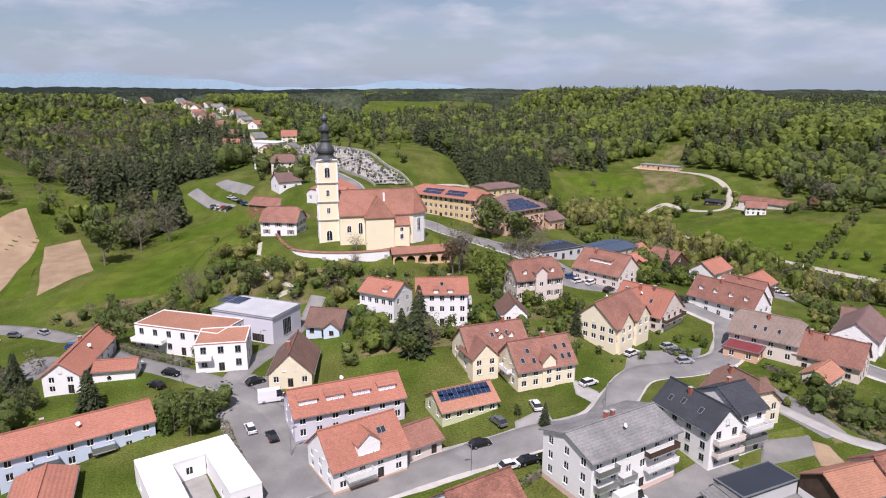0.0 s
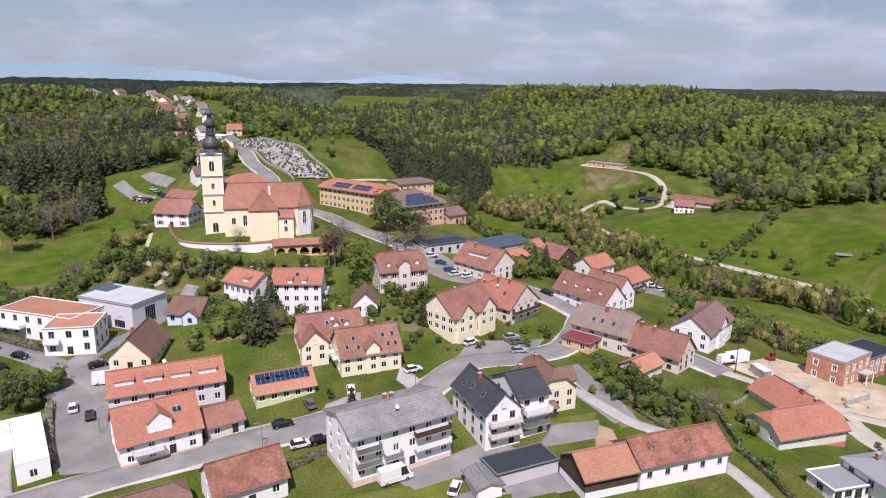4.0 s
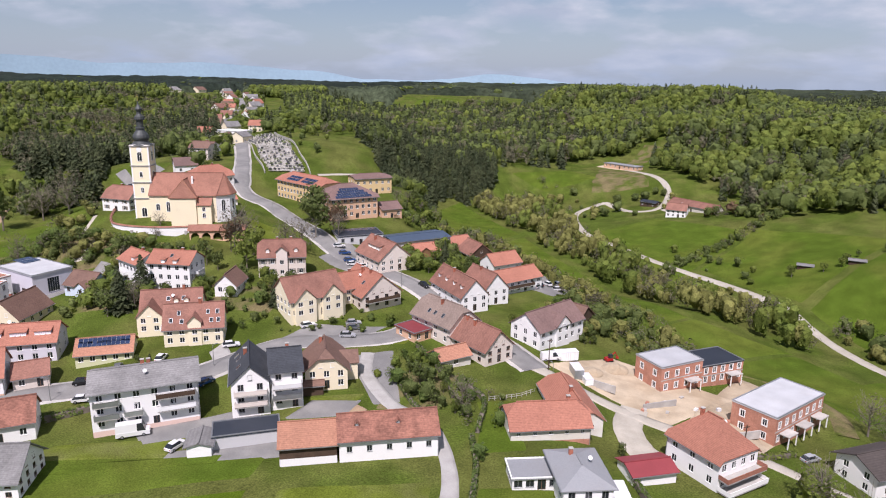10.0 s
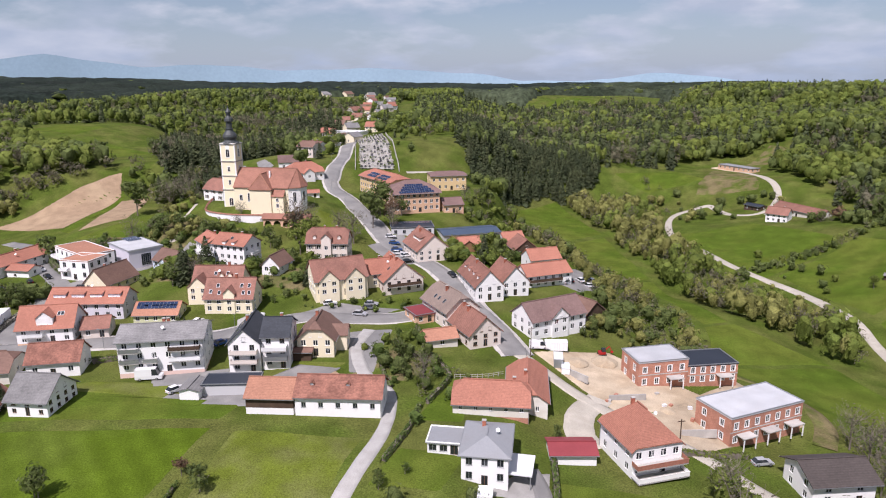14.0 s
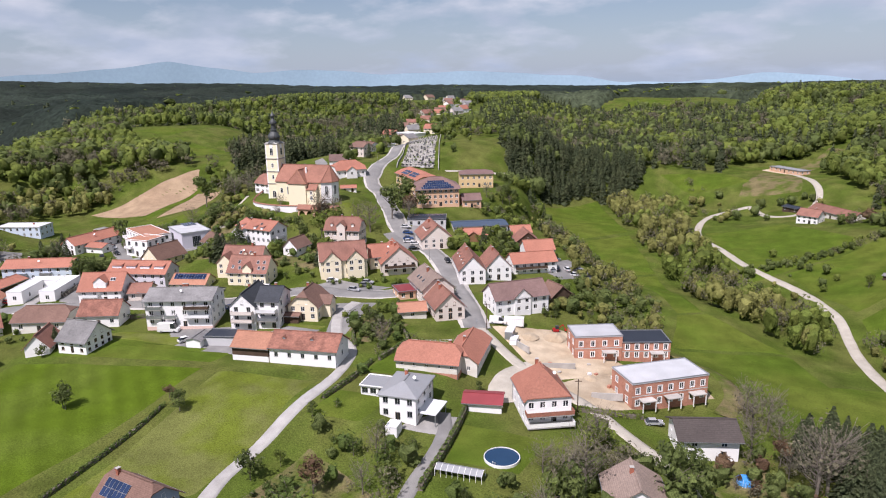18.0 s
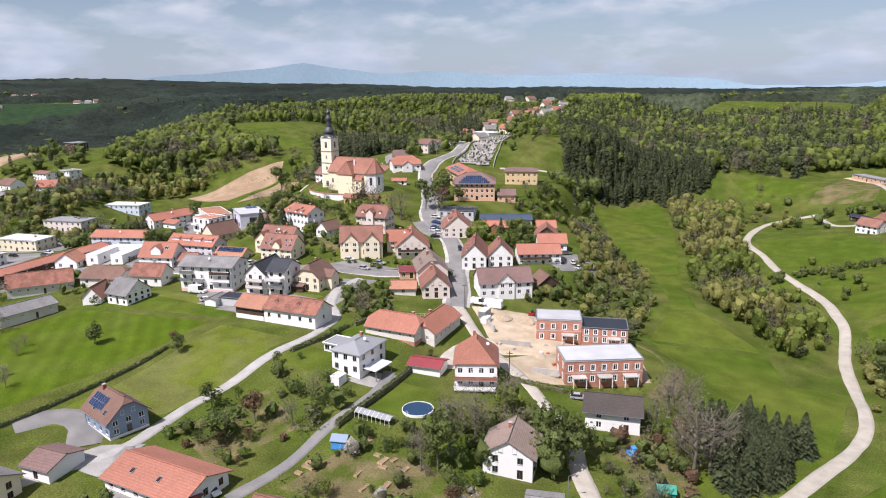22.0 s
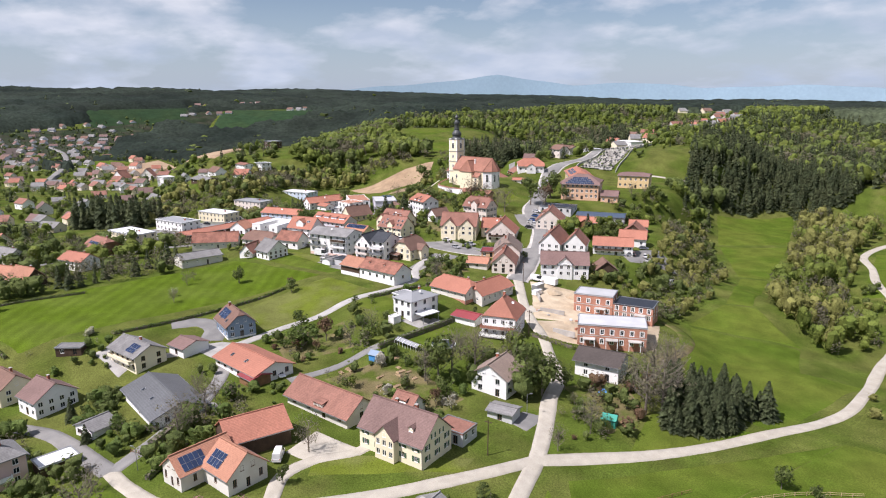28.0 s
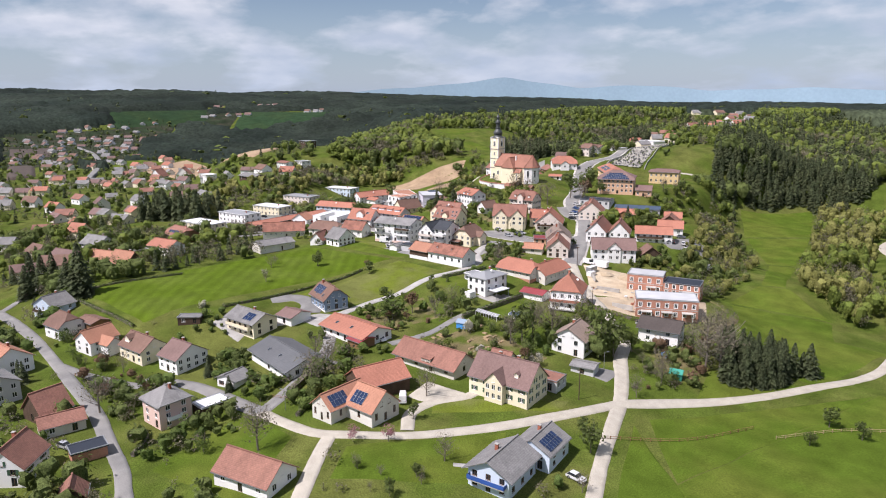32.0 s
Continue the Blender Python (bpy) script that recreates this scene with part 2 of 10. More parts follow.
def leafy(name, base, other, spread=0.25, scale=0.13, holes=0.4, fine=2.2):
    """Foliage: tone shifts from clump to clump and from crown to crown; each clump is ragged, with gaps between its leaves, and light passes through."""
    m = surface(name, base, 0.45, 0.6, 0.1, 0.7, 0, 0, per="island", spread=spread, other=other, other_amount=0.8, other_scale=scale, spec=0.15)
    nt = m.node_tree
    N, K = nt.nodes.new, nt.links.new
    b, out = nt.nodes["Principled BSDF"], nt.nodes["Material Output"]
    at = N("ShaderNodeTexCoord").outputs["Object"]
    no = N("ShaderNodeTexNoise")
    no.inputs["Scale"].default_value, no.inputs["Detail"].default_value, no.inputs["Roughness"].default_value = fine, 3, 0.7
    K(at, no.inputs["Vector"])
    bp = N("ShaderNodeBump")
    bp.inputs["Strength"].default_value, bp.inputs["Distance"].default_value = 0.8, 0.5
    K(no.outputs[0], bp.inputs["Height"]), K(bp.outputs[0], b.inputs["Normal"])
    tr = N("ShaderNodeBsdfTranslucent")
    K(b.inputs["Base Color"].links[0].from_socket, tr.inputs[0])
    ad = N("ShaderNodeMixShader")
    ad.inputs[0].default_value = 0.32
    K(b.outputs[0], ad.inputs[1]), K(tr.outputs[0], ad.inputs[2])
    if not holes:
        K(ad.outputs[0], out.inputs[0])
        return m
    gap = N("ShaderNodeTexNoise")
    gap.inputs["Scale"].default_value, gap.inputs["Detail"].default_value, gap.inputs["Roughness"].default_value = fine * 0.8, 4, 0.75
    sh = N("ShaderNodeVectorMath")
    sh.inputs[1].default_value = (13.1, 7.7, 3.3)
    K(at, sh.inputs[0]), K(sh.outputs[0], gap.inputs["Vector"])
    cut = N("ShaderNodeMath")
    cut.operation = "LESS_THAN"
    cut.inputs[1].default_value = 0.5 - (0.5 - holes) * 0.35
    K(gap.outputs[0], cut.inputs[0])
    tp = N("ShaderNodeBsdfTransparent")
    ms = N("ShaderNodeMixShader")
    K(cut.outputs[0], ms.inputs[0]), K(ad.outputs[0], ms.inputs[1]), K(tp.outputs[0], ms.inputs[2])
    K(ms.outputs[0], out.inputs[0])
    return m


def render_wall(name, c, **k):
    k = {**dict(vary=0.05, grain=1.0, stain=0.07, rough=0.9, bump=0.12, bump_scale=14, spread=0.03, other=tuple(a * 0.8 for a in c), other_amount=0.35, other_scale=0.25), **k}
    return surface(name, c, **k)


def roof_tile(name, c, mottle=0.2, dark=0.55, **k):
    k = {**dict(vary=0.12, grain=0.4, stain=0.12, rough=0.8, bump=0.5, rows=0.21, tiles=(0.28, 0.28, 0.2), spread=0.10, other=tuple(a * dark for a in c), other_amount=mottle, other_scale=0.35), **k}
    return surface(name, c, **k)


white = render_wall("white_render", (0.82, 0.81, 0.79))
offwhite = render_wall("weathered_white_render", (0.70, 0.68, 0.62), other=(0.45, 0.40, 0.33), other_amount=0.5)
cream = render_wall("cream_render", (0.76, 0.68, 0.50))
yellow = render_wall("pale_yellow_render", (0.80, 0.72, 0.53))
church_yellow = render_wall("church_yellow_render", (0.82, 0.73, 0.52))
ochre = render_wall("ochre_render", (0.68, 0.50, 0.27))
salmon = render_wall("salmon_render", (0.66, 0.42, 0.28))
pink = render_wall("pink_render", (0.68, 0.50, 0.43))
rosy = render_wall("rosy_white_render", (0.70, 0.62, 0.55))
lightblue = render_wall("light_blue_render", (0.58, 0.66, 0.76))
greyblue = render_wall("grey_blue_render", (0.24, 0.31, 0.40))
lime = render_wall("pale_green_render", (0.62, 0.62, 0.40))
mauve = render_wall("pale_mauve_render", (0.62, 0.60, 0.66))
grey_wall = render_wall("light_grey_render", (0.52, 0.52, 0.52))
concrete = surface("concrete", (0.42, 0.40, 0.37), 0.08, 1, 0.12, 0.9, other=(0.3, 0.29, 0.27), other_scale=0.4)
rubble = surface("rubble_stone", (0.36, 0.32, 0.27), 0.25, 1.2, 0.2, 0.95, bump=0.6, bump_scale=3, other=(0.2, 0.18, 0.15), other_scale=1.5)
brick_red = surface("red_hollow_brick", (0.42, 0.198, 0.135), 0.12, 2.0, 0.12, 0.9, rows=0.25, tiles=(0.38, 0.38, 0.25), bump=0.4, other=(0.52, 0.26, 0.18), other_amount=0.5, spread=0.05)
tile_red = roof_tile("bright_red_clay_tile", (0.37, 0.158, 0.108), 0.14, 0.72)
tile_orange = roof_tile("orange_clay_tile", (0.38, 0.185, 0.12), 0.14, 0.72)
tile_old = roof_tile("aged_red_clay_tile", (0.27, 0.132, 0.098), 0.45, 0.62)
tile_mottled = roof_tile("mottled_old_clay_tile", (0.28, 0.125, 0.088), 0.6, 0.5, tiles=(0.42, 0.42, 0.3), vary=0.24)
tile_brown = roof_tile("brown_concrete_tile", (0.185, 0.11, 0.084), 0.35, 0.68)
tile_violet = roof_tile("violet_brown_tile", (0.185, 0.118, 0.105), 0.35, 0.72)
tile_greyed = roof_tile("weathered_grey_brown_tile", (0.27, 0.205, 0.17), 0.4, 0.75)
tile_umber = roof_tile("dark_umber_tile", (0.075, 0.062, 0.056), 0.3, 0.75)
slate_mid = roof_tile("mid_grey_flat_tile", (0.115, 0.12, 0.126), 0.3, 0.8, bump=0.3)
tile_church = roof_tile("church_plain_clay_tile", (0.30, 0.142, 0.10), 0.4, 0.68)
slate_grey = roof_tile("grey_fibre_cement_slate", (0.22, 0.215, 0.21), 0.5, 0.6, bump=0.3)
slate_dark = roof_tile("anthracite_roof_tile", (0.045, 0.05, 0.058), 0.3, 1.6, bump=0.3)
grey_sheet = surface("grey_roofing_sheet", (0.30, 0.31, 0.32), 0.08, 0.8, 0.12, 0.6, 0.2, 0.1, other=(0.22, 0.22, 0.22), other_scale=0.2)
white_sheet = surface("white_roof_membrane", (0.68, 0.69, 0.70), 0.04, 0.8, 0.06, 0.6, 0, 0.1, other=(0.6, 0.6, 0.6), other_scale=0.2)
pale_membrane = surface("pale_grey_roof_membrane", (0.42, 0.43, 0.44), 0.06, 0.8, 0.1, 0.7, 0, 0.1, other=(0.42, 0.42, 0.42), other_scale=0.25)
blue_sheet = surface("blue_grey_sheet_metal_roof", (0.10, 0.14, 0.20), 0.06, 0.8, 0.08, 0.45, 0.4, 0.1)
dark_sheet = surface("dark_sheet_roof", (0.035, 0.042, 0.055), 0.08, 0.8, 0.1, 0.5, 0.2, 0.1)
copper_dark = surface("dark_patinated_metal", (0.06, 0.066, 0.066), 0.2, 1.5, 0.2, 0.55, 0.25, 0.2, spec=0.5)
claret = surface("claret_painted_sheet", (0.24, 0.05, 0.055), 0.06, 0.8, 0.1, 0.55, 0.1, 0.1)
timber_dark = surface("dark_weathered_timber", (0.075, 0.048, 0.032), 0.25, 3, 0.2, 0.9, bump=0.4, bump_scale=20)
timber = surface("brown_timber", (0.22, 0.12, 0.06), 0.2, 3, 0.15, 0.85, bump=0.3, bump_scale=20)
timber_pale = surface("pale_raw_timber", (0.42, 0.31, 0.18), 0.2, 3, 0.15, 0.9, bump=0.3, bump_scale=20)
frame_white = surface("white_window_frame", (0.80, 0.80, 0.78), 0.03, 2, 0.03, 0.5, bump=0, spread=0.03)
frame_brown = surface("brown_window_frame", (0.14, 0.08, 0.05), 0.1, 2, 0.05, 0.6, bump=0, spread=0.05)
shutter_green = surface("green_louvre_shutter", (0.05, 0.10, 0.06), 0.1, 4, 0.05, 0.7, bump=0.2)
shutter_grey = surface("grey_brown_shutter", (0.30, 0.27, 0.23), 0.1, 4, 0.05, 0.7, bump=0.2)
metal_grey = surface("zinc_sheet", (0.36, 0.37, 0.38), 0.08, 2, 0.08, 0.45, 0.7, 0.05)
metal_white = surface("white_coated_metal", (0.75, 0.75, 0.74), 0.04, 2, 0.04, 0.4, 0.0, 0.0)
chim_brick = surface("chimney_brick", (0.34, 0.12, 0.075), 0.2, 4, 0.15, 0.9, rows=0.12, bump=0.4)
asphalt = surface("worn_asphalt", (0.19, 0.187, 0.18), 0.12, 0.9, 0.12, 0.9, bump=0.2, bump_scale=30, other=(0.25, 0.243, 0.228), other_amount=0.7, other_scale=0.12, spread=0.06)
gravel = surface("pale_limestone_gravel", (0.42, 0.388, 0.325), 0.16, 1.5, 0.1, 0.95, bump=0.4, bump_scale=18, other=(0.36, 0.33, 0.27), other_scale=0.25, spread=0.04)
paving = surface("grey_paving", (0.34, 0.33, 0.31), 0.12, 1.5, 0.1, 0.9, bump=0.3, bump_scale=12, other=(0.27, 0.26, 0.24), other_scale=0.3)
sand = surface("bare_building_sand", (0.45, 0.37, 0.265), 0.14, 1.0, 0.16, 0.95, bump=0.6, bump_scale=2.5, other=(0.34, 0.265, 0.175), other_amount=0.8, other_scale=0.12)
plough = surface("ploughed_loam", (0.27, 0.19, 0.12), 0.18, 0.8, 0.12, 0.95, bump=0.6, bump_scale=2.5, other=(0.36, 0.27, 0.17), other_scale=0.05)
grass = surface("rough_meadow_grass", (0.066, 0.094, 0.015), 0.4, 0.5, 0.25, 0.95, spec=0.04, bump=0.4, bump_scale=3.0, other=(0.104, 0.112, 0.03), other_amount=0.8, other_scale=0.055, spread=0)
lawn = surface("fresh_green_meadow", (0.067, 0.104, 0.012), 0.3, 0.6, 0.2, 0.95, spec=0.04, bump=0.35, bump_scale=4, other=(0.098, 0.12, 0.02), other_amount=0.8, other_scale=0.045, spread=0.0)
lawn_dry = surface("short_yellowish_lawn", (0.105, 0.132, 0.018), 0.35, 0.6, 0.18, 0.95, spec=0.04, bump=0.35, bump_scale=4, other=(0.13, 0.138, 0.045), other_amount=0.8, other_scale=0.1, spread=0.0)
bank_earth = surface("rough_grassy_bank", (0.15, 0.125, 0.062), 0.3, 0.5, 0.2, 0.95, bump=0.5, bump_scale=2.5, other=(0.075, 0.1, 0.018), other_amount=1.0, other_scale=0.16, spread=0, spec=0.05)
solar = surface("solar_cell_glass", (0.02, 0.035, 0.08), 0.05, 2, 0.05, 0.16, 0, 0, spec=0.6, spread=0.2)
rubber = surface("tyre_rubber", (0.02, 0.02, 0.02), 0.1, 4, 0.1, 0.9, bump=0)
stone_pale = surface("pale_cut_stone", (0.50, 0.48, 0.44), 0.15, 3, 0.12, 0.7, bump=0.2, per="object", spread=0.35)
stone_dark = surface("dark_polished_granite", (0.10, 0.10, 0.105), 0.2, 4, 0.1, 0.3, bump=0.05, spread=0.6)
water = surface("pool_water", (0.02, 0.05, 0.10), 0.05, 1, 0.05, 0.08, 0, 0.05, spec=0.6, spread=0)
tarp_blue = surface("blue_tarpaulin", (0.06, 0.27, 0.60), 0.1, 1, 0.1, 0.5, bump=0.3)
tarp_green = surface("green_tarpaulin", (0.04, 0.26, 0.20), 0.1, 1, 0.1, 0.5, bump=0.3)
bark = surface("bark", (0.17, 0.145, 0.118), 0.3, 3, 0.2, 0.95, bump=0.6, bump_scale=8)

LEAF_TONES = {
    "spring": ("spring_leaf", (0.135, 0.178, 0.036), (0.19, 0.225, 0.048)),
    "mid": ("mid_green_leaf", (0.108, 0.142, 0.042), (0.152, 0.186, 0.056)),
    "willow": ("yellowish_willow_leaf", (0.205, 0.21, 0.062), (0.265, 0.26, 0.082)),
    "fir": ("dark_spruce_needle", (0.074, 0.094, 0.046), (0.108, 0.124, 0.058)),
    "bare": ("budding_twig", (0.16, 0.145, 0.098), (0.20, 0.19, 0.115)),
    "copper": ("copper_leaf", (0.16, 0.10, 0.062), (0.20, 0.135, 0.075)),
    "blossom": ("pink_blossom", (0.42, 0.20, 0.24), (0.50, 0.28, 0.30)),
    "pale": ("white_blossom", (0.42, 0.40, 0.33), (0.28, 0.29, 0.16)),
    "hedge": ("hedge_leaf", (0.1, 0.148, 0.036), (0.135, 0.178, 0.046)),
}
LEAF = {k: leafy(*v, *((0.4,) if k == "fir" else (0.3,) if k == "bare" else ()), holes=0.52 if k == "bare" else 0.3 if k == "fir" else 0.4, fine=3.0 if k == "fir" else 2.2) for k, v in LEAF_TONES.items()}
# the solid body of a crown, seen from afar: the same leaves with no gaps
LEAF_BODY = {k: leafy(v[0] + "_mass", *v[1:], holes=0) for k, v in LEAF_TONES.items()}

pane_mat = bpy.data.materials.new("window_glass")
pane_mat.use_nodes = True
pb = pane_mat.node_tree.nodes["Principled BSDF"]
pb.inputs["Base Color"].default_value = (0.022, 0.026, 0.03, 1)
pb.inputs["Roughness"].default_value, pb.inputs["Specular IOR Level"].default_value = 0.06, 0.7


# ---- mesh building ----
class Geo:
    """Faces gathered by hand, each with the number of its material."""

    def __init__(self):
        self.v, self.f, self.m, self.weld = [], [], [], False

    def face(self, pts, m=0):
        n = len(self.v)
        self.v += [tuple(p) for p in pts]
        self.f.append(tuple(range(n, n + len(pts))))
        self.m.append(m)

    def hexa(self, lo, hi, m=0):
        """A solid between a lower and an upper ring of points, both counter-clockwise from above."""
        n = len(lo)
        self.face(list(reversed(lo)), m)
        self.face(hi, m)
        for i in range(n):
            j = (i + 1) % n
            self.face([lo[i], lo[j], hi[j], hi[i]], m)

    def box(self, x0, y0, z0, x1, y1, z1, m=0):
        ring = ((x0, y0), (x1, y0), (x1, y1), (x0, y1))
        self.hexa([(*p, z0) for p in ring], [(*p, z1) for p in ring], m)

    def tube(self, x, y, z0, z1, r0, r1=None, n=10, m=0, turn=0.0):
        r1 = r0 if r1 is None else r1
        ang = [turn + 2 * math.pi * i / n for i in range(n)]
        self.hexa([(x + r0 * math.cos(a), y + r0 * math.sin(a), z0) for a in ang], [(x + r1 * math.cos(a), y + r1 * math.sin(a), z1) for a in ang], m)

    def lathe(self, x, y, rows, n=12, m=0, turn=0.0):
        for (r0, z0), (r1, z1) in zip(rows, rows[1:]):
            for i in range(n):
                a, b = turn + 2 * math.pi * i / n, turn + 2 * math.pi * (i + 1) / n
                self.face([(x + r0 * math.cos(a), y + r0 * math.sin(a), z0), (x + r0 * math.cos(b), y + r0 * math.sin(b), z0), (x + r1 * math.cos(b), y + r1 * math.sin(b), z1), (x + r1 * math.cos(a), y + r1 * math.sin(a), z1)], m)

    def beam(self, a, b, w, m=0):
        """A square bar from a to b."""
        a, b = Vector(a), Vector(b)
        d = (b - a).normalized()
        s = d.cross(Vector((0, 0, 1)) if abs(d.z) < 0.9 else Vector((1, 0, 0))).normalized() * w / 2
        u = s.cross(d).normalized() * w / 2
        self.hexa([a - s - u, a + s - u, a + s + u, a - s + u][::-1], [b - s - u, b + s - u, b + s + u, b - s + u][::-1], m)

    def wall(self, p, q, z0, z1, holes=(), m=0, depth=0.16):
        """A wall face from p to q (outside on the right hand), with openings (u0, u1, w0, w1) and their reveals."""
        p, q = Vector((*p, 0)), Vector((*q, 0))
        L = (q - p).length
        d = (q - p) / L
        inn = Vector((-d.y, d.x, 0)) * depth
        us = sorted({0, L, *[c for h in holes for c in h[:2]]})
        zs = sorted({z0, z1, *[c for h in holes for c in h[2:]]})
        for u0, u1 in zip(us, us[1:]):
            for w0, w1 in zip(zs, zs[1:]):
                uc, wc = (u0 + u1) / 2, (w0 + w1) / 2
                if any(h[0] < uc < h[1] and h[2] < wc < h[3] for h in holes):
                    continue
                self.face([p + d * u0 + Vector((0, 0, w0)), p + d * u1 + Vector((0, 0, w0)), p + d * u1 + Vector((0, 0, w1)), p + d * u0 + Vector((0, 0, w1))], m)
        for u0, u1, w0, w1 in holes:
            c = [p + d * u + Vector((0, 0, w)) for u, w in ((u0, w0), (u1, w0), (u1, w1), (u0, w1))]
            for i in range(4):
                a, b = c[i], c[(i + 1) % 4]
                self.face([b, a, a + inn, b + inn], m)

    def mesh(self, name, *mats):
        me = bpy.data.meshes.new(name)
        verts, faces = self.v, self.f
        if self.weld:
            spot = {}
            at = [spot.setdefault(tuple(round(c, 3) for c in p), len(spot)) for p in verts]
            verts, faces = list(spot), [tuple(at[i] for i in f) for f in faces]
        me.from_pydata(verts, [], faces)
        for a in mats:
            me.materials.append(a)
        me.polygons.foreach_set("material_index", self.m)
        me.update()
        return me


def part(name, geo, mats, parent, label="", m=None):
    """Links a Geo or a mesh as one mesh object under a thing or a part."""
    mats = mats if isinstance(mats, (list, tuple)) else [mats]
    ob = new(name, geo.mesh(name, *mats) if isinstance(geo, Geo) else geo)
    ob.parent = parent
    if m is not None:
        ob.matrix_basis = m
    if label:
        ob["label"] = label
    return ob


def thing(name, label, category, x, y, z=None, ang=0, group=""):
    ob = new(name)
    ob.empty_display_size = 0.2
    ob.matrix_basis = pose(x, y, float(height(x, y)) if z is None else z, 0, 0, ang)
    return tagged(ob, label, category, group)


def single(name, label, category, geo, mats, x, y, z=None, ang=0, group="", kind=""):
    mats = mats if isinstance(mats, (list, tuple)) else [mats]
    ob = new(name, geo.mesh(name, *mats) if isinstance(geo, Geo) else geo)
    ob.matrix_basis = pose(x, y, float(height(x, y)) if z is None else z, 0, 0, ang)
    return tagged(ob, label, category, group, kind)


WINDOWS = {}


def window(parent, x, y, z, ang, w, h, style="white", shutters=None, door=False, one=False):
    """A window in its opening: frame with bars and sill, pane as a part of it, and shutters folded back at the sides."""
    key = (round(w, 2), round(h, 2), style, door)
    if key not in WINDOWS:
        g, t = Geo(), 0.07
        g.box(-w / 2, 0.05, 0, -w / 2 + t, 0.15, h), g.box(w / 2 - t, 0.05, 0, w / 2, 0.15, h)
        g.box(-w / 2 + t, 0.05, 0, w / 2 - t, 0.15, t), g.box(-w / 2 + t, 0.05, h - t, w / 2 - t, 0.15, h)
        if w > 0.75:
            for k in range(1, max(2, round(w / 0.75))):
                u = -w / 2 + w * k / max(2, round(w / 0.75))
                g.box(u - 0.045, 0.055, t, u + 0.045, 0.14, h - t)
        if not door:
            g.box(-w / 2 - 0.06, -0.08, -0.06, w / 2 + 0.06, 0.12, -0.005)
        p = Geo()
        p.box(-w / 2 + t, 0.105, t, w / 2 - t, 0.12, h - t)
        fr = {"white": frame_white, "brown": frame_brown, "grey": metal_grey, "green": shutter_green}[style]
        both = Geo()
        both.v, both.f, both.m = g.v + p.v, g.f + [tuple(i + len(g.v) for i in f) for f in p.f], [0] * len(g.f) + [1] * len(p.f)
        WINDOWS[key] = g.mesh("window", fr), p.mesh("pane", pane_mat), both.mesh("window", fr, pane_mat)
    fm, pm, bm = WINDOWS[key]
    ob = part("door" if door else "window", bm if one else fm, None, parent, m=pose(x, y, z, 0, 0, ang))
    if not one:
        part("pane", pm, None, ob)
    if shutters:
        ks = ("shutter", round(w, 2), round(h, 2), shutters.name)
        if ks not in WINDOWS:
            g = Geo()
            g.box(-w / 4, -0.05, 0, w / 4, -0.005, h)
            WINDOWS[ks] = g.mesh("shutter", shutters)
        for s in (-1, 1):
            part("shutter", WINDOWS[ks], None, ob if not one else parent, m=pose(s * w * 0.77, 0, 0) if not one else pose(x, y, z, 0, 0, ang) @ pose(s * w * 0.77, 0, 0))
    return ob


PANEL = Geo()
PANEL.box(-0.5, -0.82, 0, 0.5, 0.82, 0.04, 1)
PANEL.box(-0.47, -0.79, 0.042, 0.47, 0.79, 0.05, 0)
PANEL = PANEL.mesh("solar_panel", solar, metal_grey)
SKYLIGHT = Geo()
SKYLIGHT.box(-0.45, -0.65, 0, 0.45, 0.65, 0.1, 1)
SKYLIGHT.box(-0.36, -0.55, 0.1, 0.36, 0.55, 0.115, 0)
SKYLIGHT = SKYLIGHT.mesh("skylight", pane_mat, metal_grey)
DISH = Geo()
DISH.lathe(0, 0, [(0.02, 0.02), (0.25, 0.05), (0.42, 0.14)], 12)
DISH.beam((0, 0, 0.02), (0, 0, -0.9), 0.05)
DISH = DISH.mesh("satellite_dish", metal_white)


def spots(n, L, w):
    return [L * (i + 0.5) / n - w / 2 for i in range(n)]


